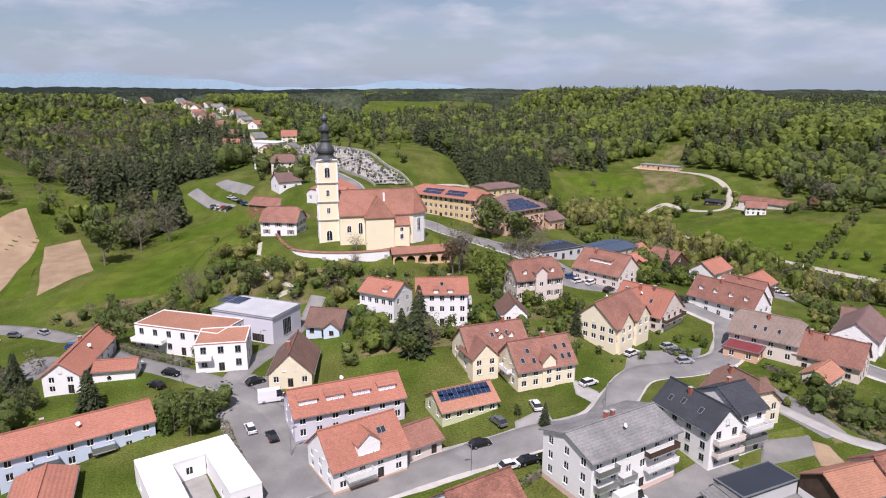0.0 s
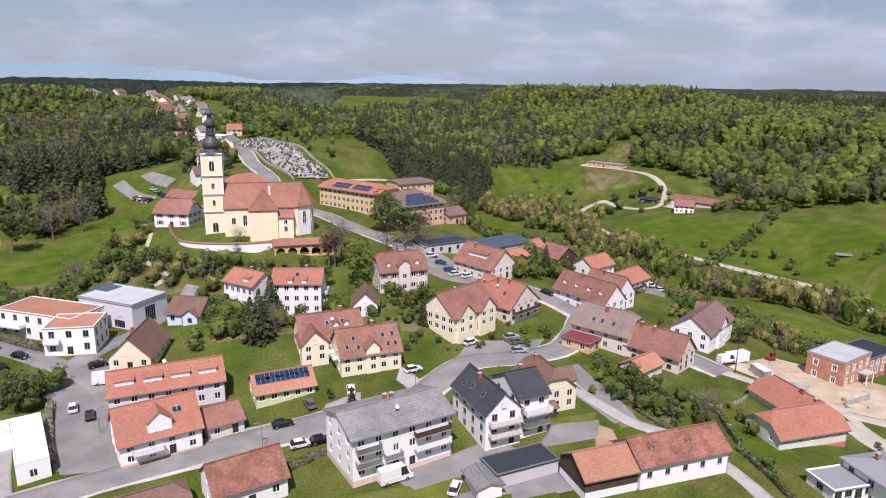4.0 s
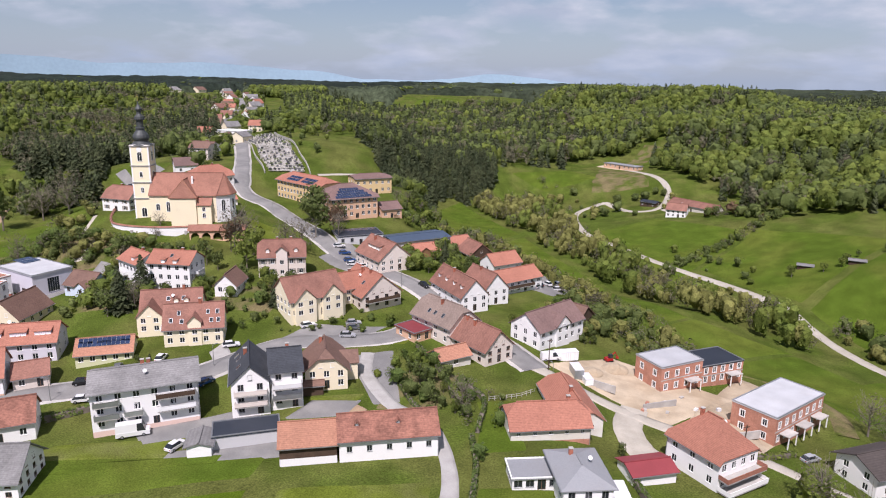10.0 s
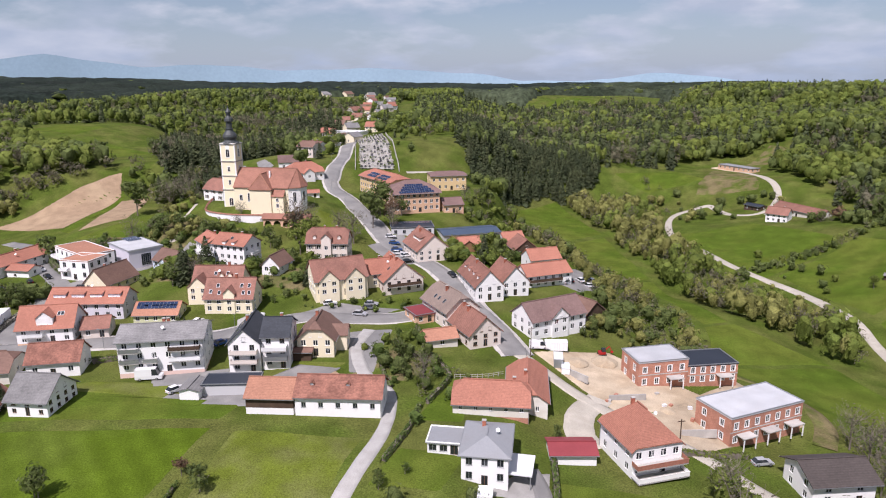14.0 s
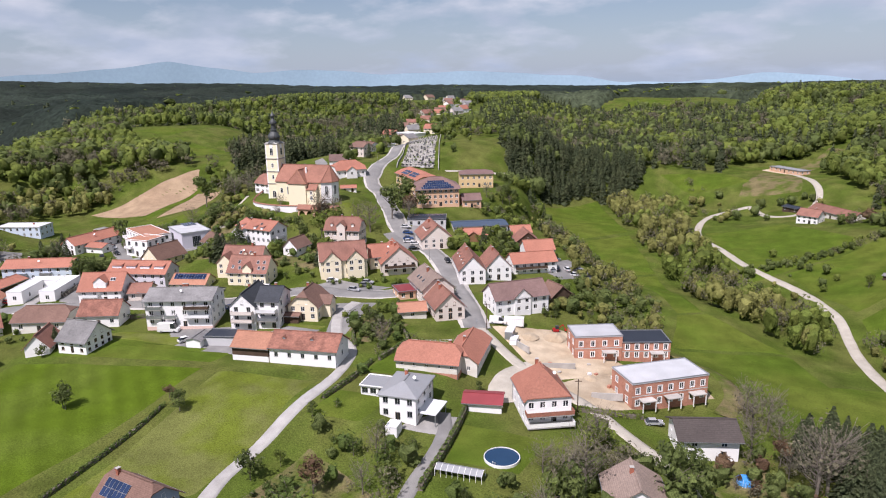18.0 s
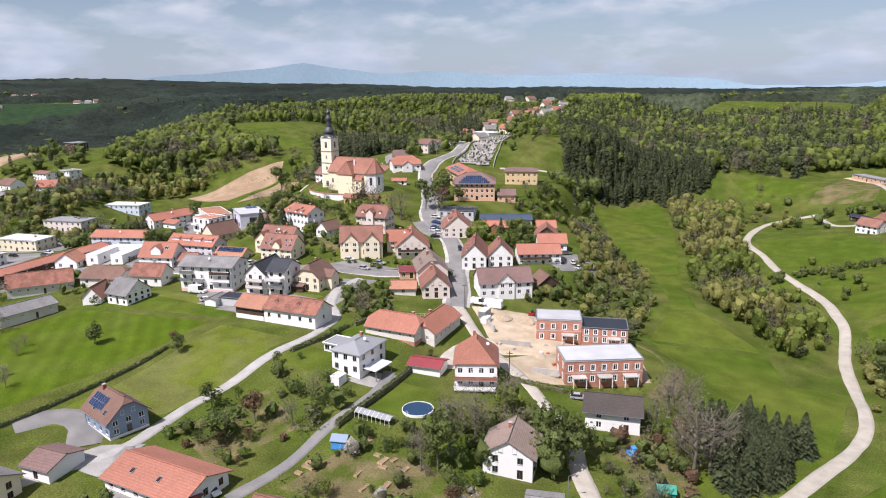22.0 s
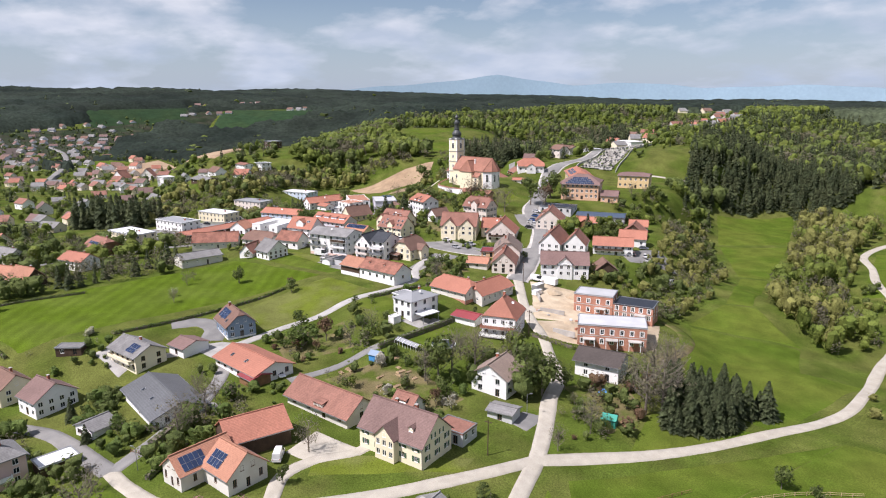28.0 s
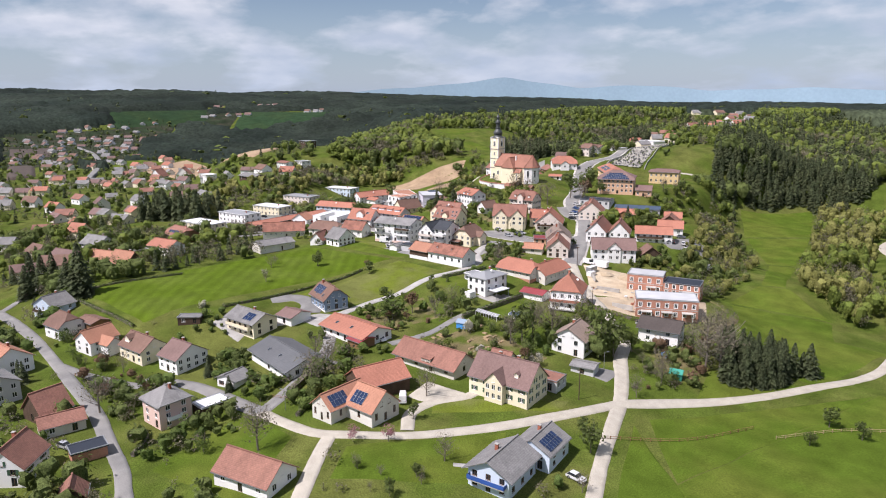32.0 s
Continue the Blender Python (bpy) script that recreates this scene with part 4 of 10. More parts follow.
patch("hillside_meadow", "green hillside meadow below the farm", ((132, 370), (166, 286), (212, 345), (172, 388)), lawn)
patch("hillside_meadow", "green meadow by the gravel track", ((230, 150), (232, 60), (330, 40), (340, 200)), lawn)
patch("church_meadow", "bright green meadow on the slope below the church", ((-128, 206), (-64, 214), (-79, 284), (-122, 246)), lawn)
patch("church_meadow", "bright green meadow behind the parish barn", ((-122, 248), (-79, 286), (-92, 300), (-108, 292)), lawn)
patch("church_meadow", "green grass strip between the ploughed fields", ((-149, 216), (-138, 212), (-164, 272), (-168, 276)), lawn)
patch("ploughed_field", "pale brown ploughed field on the slope", ((-136, 213), (-127, 240), (-154, 282), (-164, 268)), plough)
patch("ploughed_field", "pale brown ploughed field on the slope", ((-204, 216), (-150, 220), (-166, 272), (-178, 286)), plough)
patch("ploughed_field", "brown ploughed field far beyond the village", ((-330, 142), (-356, 176), (-745, 164), (-640, 78)), plough, 1.2)
patch("far_meadow", "green field beside the brown field", ((-645, 72), (-725, 130), (-800, 96), (-720, 56)), lawn, 1.2)
# the western valley: a village among crops below the far ridge
# these three ground colours are dark to carry a cloud shadow over the valley
crop = surface("cloud_shaded_crop", (0.022, 0.044, 0.02), 0.3, 0.3, 0.2, 0.95, spec=0.04, bump=0.3, bump_scale=2, other=(0.03, 0.05, 0.02), other_scale=0.02)
garden_shaded = surface("cloud_shaded_garden", (0.026, 0.038, 0.02), 0.4, 0.2, 0.3, 0.95, spec=0.04, bump=0.3, bump_scale=2, other=(0.05, 0.046, 0.034), other_amount=0.8, other_scale=0.06)
loam_shaded = surface("cloud_shaded_loam", (0.075, 0.058, 0.048), 0.2, 0.4, 0.15, 0.95, bump=0.5, bump_scale=2.5)
CLEARED = [[(-1145, -70), (-1180, 28), (-1200, 88), (-1228, 190), (-1195, 230), (-1150, 236), (-1054, 150), (-940, 128), (-800, 104), (-740, 40), (-740, -70)],
        [(-1300, 122), (-1312, 200), (-1300, 330), (-1190, 300), (-1170, 210), (-1190, 122)],
        [(-1236, 290), (-1190, 290), (-1112, 322), (-1090, 380), (-1080, 510), (-1160, 580), (-1240, 560), (-1262, 420)],
        [(-1350, 335), (-1300, 335), (-1290, 390), (-1345, 390)], [(-1368, 450), (-1310, 450), (-1310, 515), (-1368, 515)],
        [(-780, 50), (-770, 172), (-640, 184), (-420, 200), (-370, 130), (-400, 50)]]
patch("crop_field", "green crop field below the far ridge, cloud shade painted in its colour", ((-1176, 118), (-1174, 300), (-1304, 334), (-1312, 118)), crop, 2.2, step=8)
patch("crop_field", "green crop field below the far ridge, cloud shade painted in its colour", ((-1100, 322), (-1074, 505), (-1170, 588), (-1268, 405)), crop, 2.2, step=8)
patch("garden_ground", "gardens round the hamlet below the far ridge, cloud shade painted in", ((-1104, 318), (-1268, 402), (-1270, 300), (-1184, 284)), garden_shaded, 2.0, category="garden", step=8)
patch("garden_ground", "gardens and yards of the far village, cloud shade painted in", ((-735, -74), (-790, 112), (-1204, 240), (-1154, -74)), garden_shaded, 2.2, category="garden", step=8)
patch("ploughed_field", "ploughed field beside the far village, painted dark for cloud shade", ((-874, -66), (-872, -4), (-1018, 6), (-1014, -66)), loam_shaded, 2.8, step=8)
patch("ploughed_field", "ploughed field beside the far village, painted dark for cloud shade", ((-593, -64), (-622, -34), (-748, -32), (-765, -64)), loam_shaded, 2.8, step=8)
road("road", "asphalt road into the far village", ((-1008, 39), (-930, 50), (-862, 52), (-771, 48), (-690, 40), (-619, 28), (-502, 7)), 7.0, asphalt, 2.9)
patch("far_meadow", "green clearing in the wooded hills", ((-320, 330), (-280, 340), (-290, 380), (-330, 370)), lawn)
patch("far_meadow", "green clearing in the wooded hills", ((-262, 300), (-215, 305), (-205, 345), (-255, 345)), lawn)
patch("far_meadow", "light green clearing on the distant ridge", ((-80, 908), (22, 912), (30, 960), (-70, 985)), lawn)
patch("far_meadow", "light green clearing by the farm on the western ridge", ((-600, 560), (-560, 640), (-640, 700), (-700, 620)), lawn)
patch("garden_lawn", "mown lawn round the farmhouse", ((184, 30), (200, 60), (197, 66), (176, 36)), lawn_dry)
patch("garden_lawn", "lawn with a dry patch by the terraced houses", ((12, 84), (46, 92), (42, 100), (18, 92)), lawn_dry)
patch("garden_lawn", "short lawn before the yellow house", ((52, 106), (70, 113), (72, 122), (58, 118)), lawn_dry)
patch("garden_lawn", "walled lawn at the road bend", ((64, 148), (74, 150), (77, 160), (69, 158)), lawn_dry)
patch("garden_lawn", "green lawn in front of the red-roofed house", ((97, 103), (108, 107), (104, 124), (96, 120)), lawn)
patch("garden_lawn", "green lawn with a round pool", ((128, 100), (152, 103), (150, 86), (134, 82)), lawn)
patch("garden_lawn", "green lawn beside the white modern house", ((98, 80), (112, 84), (114, 98), (98, 94)), lawn)
patch("building_site", "bare sandy ground of the building site", ((108, 151), (138, 128), (160, 150), (128, 167)), sand, 0.12, "building site")
patch("building_site", "bare sandy ground round the new brick houses", ((138, 128), (154, 121), (177, 147), (161, 168)), sand, 0.12, "building site")
road("bank", "curved bare earth bank beside the new brick houses", ((158, 173), (168, 170), (176, 161), (180, 150), (179, 140)), 5.0, bank_earth, 0.2, "bank")
patch("parking_yard", "grey asphalt car park between the houses", ((30, 204), (52, 196), (62, 206), (36, 226)), asphalt, 0.13, "car park")
patch("parking_yard", "grey asphalt forecourt of the yellow inn", ((40, 144), (60, 147), (68, 163), (46, 157)), asphalt, 0.13, "car park")
patch("parking_yard", "grey asphalt yard behind the white row", ((98, 210), (112, 203), (122, 225), (104, 232)), asphalt, 0.13, "car park")
patch("parking_yard", "asphalt yard in front of the apartment house", ((34, 94), (56, 106), (50, 112), (28, 100)), asphalt, 0.13, "yard")
patch("parking_yard", "concrete yard of the white modern house", ((118, 87), (130, 92), (128, 102), (122, 98)), paving, 0.13, "yard")
patch("parking_yard", "paved yard beside the blue-grey house", ((97, 26), (112, 30), (106, 44), (99, 36)), paving, 0.13, "yard")
patch("parking_yard", "asphalt yard before the dark-roofed house", ((132, 8), (146, 14), (142, 26), (132, 20)), asphalt, 0.13, "yard")
patch("parking_yard", "small asphalt yard beside the garage", ((186, 80), (193, 82), (190, 92), (184, 88)), asphalt, 0.13, "yard")
patch("parking_yard", "gravel yard between the farm buildings", ((172, 30), (181, 34), (180, 46), (166, 40)), gravel, 0.13, "yard")
patch("parking_yard", "pale grey asphalt parking strip on the hill", ((-123, 320), (-99, 302), (-93, 303), (-118, 323)), asphalt, 0.13, "car park")
patch("parking_yard", "pale grey asphalt parking strip on the hill", ((-110, 323), (-90, 305), (-86, 309), (-104, 325)), asphalt, 0.13, "car park")
patch("parking_yard", "asphalt yard of the garage court", ((-46.6, 103.9), (-42, 107), (-32.5, 93), (-37.1, 89.9)), paving, 0.13, "yard")

MAIN = ((108, 146), (97, 160), (86, 172), (77, 183), (60, 199), (46, 209), (33, 215), (20, 229), (-6, 257), (-31, 281), (-37, 293), (-54, 331), (-80, 385))
road("pavement", "pale concrete pavement edging the main street", MAIN, 8.6, concrete, 0.11, "pavement")
STREET = ((80, 179), (75, 166), (69, 155), (58, 148), (45, 143), (37, 131), (30, 121), (17, 117), (2, 110), (-8, 104), (-16, 99), (-34, 88))
road("pavement", "pale concrete pavement edging the village street", STREET, 8.4, concrete, 0.11, "pavement")
road("road", "worn grey asphalt main street with faint patches", ((108, 146), (97, 160), (86, 172), (77, 183), (60, 199), (46, 209), (33, 215), (20, 229), (-6, 257), (-31, 281), (-37, 293), (-54, 331), (-80, 385), (-104, 432), (-122, 462), (-165, 530), (-205, 640), (-245, 740), (-292, 835)), 7.0, asphalt, 0.19)
road("road", "grey asphalt village street between the houses", ((80, 179), (75, 166), (69, 155), (58, 148), (45, 143), (37, 131), (30, 121), (17, 117), (2, 110), (-8, 104), (-16, 99), (-34, 88), (-60, 70)), 7.0, asphalt, 0.18)
road("road", "grey asphalt side street down to the houses", ((-16, 99), (-23, 110), (-33, 126), (-42, 135), (-52, 140), (-64, 146), (-82, 156), (-106, 182), (-126, 193), (-165, 200)), 5.6, asphalt)
road("road", "short asphalt lane up to the white modern building", ((-48, 139), (-46, 149), (-41, 163), (-39, 176), (-36, 186)), 5.0, asphalt)
road("lane", "pale dusty lane past the building site", ((203, 77), (193, 88), (182, 99), (174, 109), (162, 116), (152, 122), (139, 128), (125, 136), (108, 147)), 3.8, gravel, category="lane")
road("gravel_track", "pale winding gravel track through the valley meadow", ((203, 77), (207, 89), (212, 104), (216, 120), (219, 137), (222, 155), (222, 172), (216, 194), (212, 206), (208, 219), (205, 233), (202, 246), (197, 258), (191, 273), (183, 286), (173, 298), (160, 314), (147, 337), (133, 357), (127, 386), (127, 414), (133, 431), (145, 440), (151, 434), (162, 414), (173, 411), (182, 424), (185, 440), (178, 466), (170, 488), (163, 503)), 3.5, gravel, category="track")
road("gravel_track", "pale gravel lane past the farmhouse", ((203, 77), (202, 63), (199, 47), (195, 34), (190, 21), (183, 10), (177, 3), (166, -1), (156, -3)), 3.3, gravel, category="track")
road("gravel_track", "pale gravel lane turning between the lawns", ((180, 6), (186, 1), (194, -5), (206, -14)), 3.4, gravel, category="track")
road("gravel_track", "pale gravel lane leading out of the village", ((203, 77), (210, 67), (221, 52), (234, 36), (250, 14)), 3.5, gravel, category="track")
road("gravel_track", "pale gravel drive into the farmyard", ((188, 22), (181, 27), (179, 35), (181, 44), (178, 50)), 3.2, gravel, category="track")
road("lane", "narrow grey paved lane along the meadow", ((66, 142), (69, 130), (77, 119), (87, 113), (93, 99), (95, 84), (96, 62), (100, 50), (104, 39), (103, 28), (100, 12)), 3.2, paving, category="lane")
road("lane", "narrow grey lane between hedge and gardens", ((124, 100), (128, 94), (131, 84), (133, 72), (136, 58), (137, 44)), 3.0, asphalt, category="lane")
road("lane", "grey asphalt lane between the lower houses", ((156, -3), (136, -9), (124, -14), (112, -24)), 4.4, asphalt, category="lane")
road("lane", "grey asphalt lane past the dark-roofed house", ((156, -3), (149, 7), (140, 18), (128, 27), (113, 34), (104, 39)), 4.0, asphalt, category="lane")
road("lane", "grey asphalt lane past the southern houses", ((190, -38), (176, -38), (163, -37), (147, -38), (128, -39), (103, -43), (85, -46), (53, -52), (16, -62), (-30, -78)), 3.8, asphalt, category="lane")
road("lane", "narrow asphalt lane up to the field houses", ((16, -62), (1, -50), (-10, -39), (-24, -24), (-36, -4), (-40, 30), (-34, 60)), 3.4, asphalt, category="lane")
road("lane", "narrow asphalt lane between the lower gardens", ((88, -45), (101, -38), (112, -30), (117, -26)), 3.2, asphalt, category="lane")
road("footpath", "narrow paved footpath down to the chalet", ((205, 24), (209, 30), (208, 36), (204, 45)), 1.3, paving, category="footpath")
road("footpath", "narrow winding footpath up the church slope", ((-48, 176), (-54, 186), (-44, 190), (-52, 196), (-58, 206), (-60, 216)), 1.4, gravel, category="footpath")
road("footpath", "pale gravel path through the cemetery meadow", ((-12, 330), (-4, 340), (10, 352), (14, 362)), 1.6, gravel, category="footpath")
patch("bare_slope", "rough grassy bank with bare soil below the new house", ((136, 452), (176, 445), (174, 492), (146, 508)), bank_earth, 0.14, "slope")
patch("bare_slope", "cleared brown slope above the new hillside house", ((165, 522), (175, 512), (198, 546), (184, 560)), bank_earth, 0.14, "slope")
patch("bare_slope", "pale bare ground round the new hillside house", ((142, 514), (166, 494), (176, 506), (154, 528)), sand, 0.16, "slope")
patch("hillside_meadow", "green meadow in the upper valley", ((80, 474), (108, 458), (146, 470), (124, 492)), lawn)
patch("farm_yard", "pale gravel farmyard across the valley", ((176, 410), (182, 398), (190, 402), (184, 418)), gravel, 0.14, "yard")
patch("parking_yard", "asphalt yard beside the gabled town houses", ((56, 108), (70, 112), (72, 119), (60, 117)), asphalt, 0.14, "yard")
patch("parking_yard", "grey paved yard before the garages", ((40, 88), (62, 96), (60, 102), (40, 94)), asphalt, 0.14, "yard")
patch("parking_yard", "asphalt car park beside the white gabled house", ((-116, 158), (-94, 142), (-88, 152), (-110, 170)), asphalt, 0.14, "car park")
road("lane", "dark paved turning place beside the blue-grey house", ((78, 25), (80, 34), (87, 37), (97, 33)), 7.0, asphalt, 0.14, "yard")
patch("parking_yard", "pale paved drive of the yellow house", ((87, 0), (87, 8), (100, 12), (106, 5)), paving, 0.14, "yard")
patch("parking_yard", "widened asphalt street corner", ((-54, 130), (-38, 118), (-26, 126), (-44, 147)), asphalt, 0.15, "yard")
patch("parking_yard", "asphalt yard before the flat blocks", ((-56, 28), (-56, 48), (-34, 46), (-34, 30)), asphalt, 0.14, "yard")


for corners in (((-24, 146), (12, 153), (9, 168), (-22, 168)), ((12, 152), (36, 156), (34, 180), (14, 180)), ((-66, 180), (-12, 186), (-16, 200), (-68, 206)), ((-126, 200), (-86, 174), (-72, 186), (-100, 224)), ((103, 48), (125, 46), (129, 70), (104, 77)), ((139, 50), (180, 62), (174, 80), (141, 74)), ((73, 114), (92, 120), (91, 138), (76, 136)), ((176, 106), (204, 98), (202, 116), (182, 126))):
    patch("garden_ground", "rough garden ground of soil and grass under the shrubs", corners, bank_earth, 0.08, "garden")
patch("parking_yard", "grey asphalt verge beside the garage court", ((-43.5, 119), (-41.5, 124), (-26.6, 100.4), (-29.9, 98.7)), asphalt, 0.14, "yard")
patch("parking_yard", "grey asphalt stand for the caravan", ((-39.1, 129.1), (-36.2, 137.8), (-29.8, 122), (-34.2, 122.7)), asphalt, 0.14, "yard")
patch("parking_yard", "grey paved parking between the yellow houses", ((13.7, 123), (21.7, 128), (23.7, 115.6), (12.4, 112)), paving, 0.14, "yard")
patch("parking_yard", "pale paved drive behind the yellow dwelling", ((29, 141), (34, 134), (32, 127), (27.7, 132.3)), paving, 0.14, "yard")
patch("parking_yard", "wide asphalt turning place before the cream house", ((59.8, 138), (72, 147), (80, 119), (74.1, 116.5)), asphalt, 0.15, "yard")
road("lane", "pale worn gravel yard beside the villa", ((131, 136.5), (128.4, 127), (130, 118), (134, 113)), 6.4, gravel, 0.14, "yard")
patch("bare_slope", "trodden sandy ground on the lawn", ((69.2, 117.7), (73.4, 115.6), (73.6, 108.2), (67.4, 108.5)), plough, 0.13, "bare ground")
patch("garden_lawn", "bright green lawn behind the balustrade", ((94.7, 125.2), (105, 129), (107, 113.6), (98.8, 110.9)), lawn, 0.12)
patch("meadow_field", "darker green unmown strip along the plots", ((13, 79), (51, 91.5), (51, 95), (12.5, 83)), lawn, 0.15)
patch("parking_yard", "wide grey asphalt road junction", ((-51, 137), (-39, 146), (-15.2, 99), (-28.9, 97.1)), asphalt, 0.16, "road")
patch("valley_meadow", "bright green meadow between the grove and the track", ((172, 166), (216, 196), (221, 140), (196, 132)), lawn)
patch("valley_meadow", "bright green meadow below the grove", ((221, 142), (216, 116), (210, 96), (198, 118)), lawn)
patch("valley_meadow", "green meadow below the gravel track", ((210, 74), (238, 36), (300, 20), (234, 62)), lawn)
patch("valley_meadow", "green meadow below the gravel track", ((210, 79), (234, 60), (232, 152), (218, 104)), lawn)
patch("garden_lawn", "deep green lawn below the lower lane", ((150, -6), (176, 0), (196, -20), (166, -34)), lawn)
patch("garden_lawn", "deep green orchard lawn beside the lane", ((186, 6), (200, 44), (216, 26), (196, -2)), lawn)
patch("parking_yard", "asphalt yards and car parks between the flat blocks", ((-84, 22), (-50, 42), (-98, 98), (-130, 76)), asphalt, 0.1, "yard")
patch("parking_yard", "asphalt yards and car parks between the flat blocks", ((-128, 78), (-98, 98), (-140, 150), (-166, 128)), asphalt, 0.1, "yard")
patch("parking_yard", "asphalt yard beside the long hall", ((-46, 52), (-30, 60), (-50, 100), (-66, 96)), asphalt, 0.1, "yard")


# ---- houses of the village centre ----
house("white three-storey apartment house with low grey roof", 28.9, 105.6, 31, 19.8, 12, 9.2, one=False, pitch=19, over=0.7, tile=slate_grey, ns=3, nf=6, nr=3, plinth=1.1, base_wall=pink, att=0, chim=((-0.02, 0.08), (0.04, 0.05)), dish=((-1, 0.1, 0.55),), door="f",
      balc=(("f", -0.36, 3.9, 4.4, 1.3, metal_grey), ("f", -0.36, 6.6, 4.4, 1.3, metal_grey), ("f", -0.12, 3.9, 3.2, 1.3, metal_grey), ("f", 0.28, 3.9, 7.2, 1.3, metal_white), ("f", 0.28, 6.6, 7.2, 1.3, timber_dark)))
house("white gabled town house with anthracite roof and balconies", 47.3, 114.8, 25, 7.6, 14, 7.4, one=False, axis="y", pitch=43, tile=slate_dark, ns=3, nf=2, nr=4, plinth=0.3, chim=((0.1, 0.1),), lights=((1, 0.1, 0.5), (1, -0.2, 0.5), (1, 0.3, 0.4)), balc=(("f", 0, 2.6, 6.4, 1.4, rosy), ("f", 0, 5.0, 6.4, 1.4, rosy)), frame="grey")
house("white town house wing with roof terraces and anthracite roof", 54.2, 117.4, 25, 6.6, 11, 8.4, pitch=28, tile=slate_dark, ns=3, nf=2, nr=2, plinth=0.3, chim=((0.1, 0.1),), att=0, balc=(("f", 0, 2.7, 5.8, 1.5, metal_grey), ("f", 0, 5.4, 5.8, 2.2, metal_white)), frame="grey")
house("cream house with brown hipped roof and timber porch", 60.4, 126.0, 21, 9.2, 11, 4.9, one=False, axis="y", pitch=42, q=0.35, wall=cream, tile=tile_brown, ns=2, nf=3, nr=3, att=2, wings=(("r", 0.1, 5.0, 2.6, 4.4, 38, 1),), over=0.7)
house("timber porch with brown roof before the cream house", 57.6, 118.9, 21, 8.6, 3.2, 2.3, pitch=12, wall=timber_dark, tile=tile_brown, ns=1, nf=0, nr=0, att=0, chim=(), name="porch", category="porch", door="")
house("white barn with mottled old red tile roof", 80.3, 103.5, 19, 18.6, 9, 4.6, one=False, pitch=33, wall=white, tile=tile_mottled, ns=1, nf=5, nr=1, nl=0, chim=(), frame="grey", win=(1.0, 1.2), sill=1.6, name="barn", category="barn", door="", dorm=((-1, -0.32, 0.55, 0.7, 0.5, "gable"), (-1, 0.1, 0.55, 0.7, 0.5, "gable")))
house("open timber shed with lower orange tile roof", 66.2, 98.6, 19, 10.4, 8.6, 3.9, pitch=31, wall=timber_dark, tile=tile_orange, ns=1, nf=0, nr=0, chim=(), att=0, name="shed", category="shed", door="", base_wall=white, plinth=1.5)
house("long dark flat-roofed garage", 52.6, 101.0, 25, 12.6, 6, 2.6, flat=True, wall=grey_wall, tile=dark_sheet, ns=1, nf=0, nr=0, chim=(), over=0.15, name="garage", category="garage", door="")
house("small white garage with grey roof", 45.8, 95.8, 20, 4.4, 6, 2.3, axis="y", pitch=16, wall=white, tile=slate_grey, ns=1, nf=0, nr=1, chim=(), att=0, name="garage", category="garage", door="", win=(0.8, 0.6))
house("pale yellow dwelling with red roof and skylights", 20.8, 140.7, 22, 14.2, 10, 4.7, one=False, pitch=43, wall=yellow, tile=tile_old, ns=2, nf=5, nr=2, att=2, chim=((0.1, 0.0),), lights=((-1, -0.38, 0.35), (-1, -0.25, 0.62), (-1, 0.24, 0.62), (-1, 0.4, 0.62), (-1, 0.3, 0.3), (-1, 0.42, 0.3), (-1, -0.2, 0.3)), wings=(("f", 0.02, 3.2, 0.3, 6.2, 45, 1),), balc=(("l", 0, 3.0, 4, 1.2, metal_white),))
house("pale yellow dwelling with gabled bay and red roof", 11.0, 147.2, 22, 15, 10, 4.7, pitch=43, wall=yellow, tile=tile_old, ns=2, nf=4, nr=2, att=1, chim=((0.2, 0.0),), lights=((-1, -0.05, 0.6), (-1, 0.2, 0.6)), wings=(("f", -0.32, 6.2, 2.6, 4.7, 45, 2),), dorm=((-1, 0.08, 0.45, 1.2, 0.9, "gable"), (-1, 0.25, 0.45, 1.2, 0.9, "gable")), dish=((-1, 0.42, 0.6),))
house("pale green bungalow with orange roof and solar panels", 3.8, 128.5, 25, 12.6, 8.4, 3.0, one=False, pitch=30, wall=lime, tile=tile_orange, ns=1, nf=5, nr=2, att=1, chim=(), pv=((-1, -0.42, 0.62, 11, 1), (-1, -0.42, 0.8, 11, 1)), door="")
house("long white house with red roof and shed dormers", -20.0, 125.8, 24, 22.4, 10, 5.2, one=False, pitch=33, tile=tile_red, ns=2, nf=7, nr=2, att=1, chim=(), dorm=((-1, -0.36, 0.42, 3.6, 1.0, "shed"), (-1, -0.12, 0.42, 3.6, 1.0, "shed"), (-1, 0.12, 0.42, 3.6, 1.0, "shed"), (-1, 0.36, 0.42, 3.6, 1.0, "shed")), dish=((1, -0.2, 0.8),), wall=mauve)
house("white house with red roof, dormer and roof windows", -15.2, 108.1, 33, 14.2, 11, 4.6, one=False, pitch=40, tile=tile_red, ns=2, nf=4, nr=3, att=2, chim=(), lights=((-1, 0.22, 0.62), (-1, 0.28, 0.62)), dorm=((-1, 0.0, 0.2, 4.2, 2.0, "gable"),), dish=((-1, -0.15, 0.55),), balc=(("f", -0.18, 2.6, 5.0, 1.8, metal_white),), base_wall=salmon, plinth=0.6)
house("low brown-roofed garage annex beside the white house", -5.4, 114.6, 36, 7.0, 8, 2.9, pitch=28, tile=tile_old, wall=rosy, ns=1, nf=2, nr=1, att=0, chim=(), name="garage", category="garage")
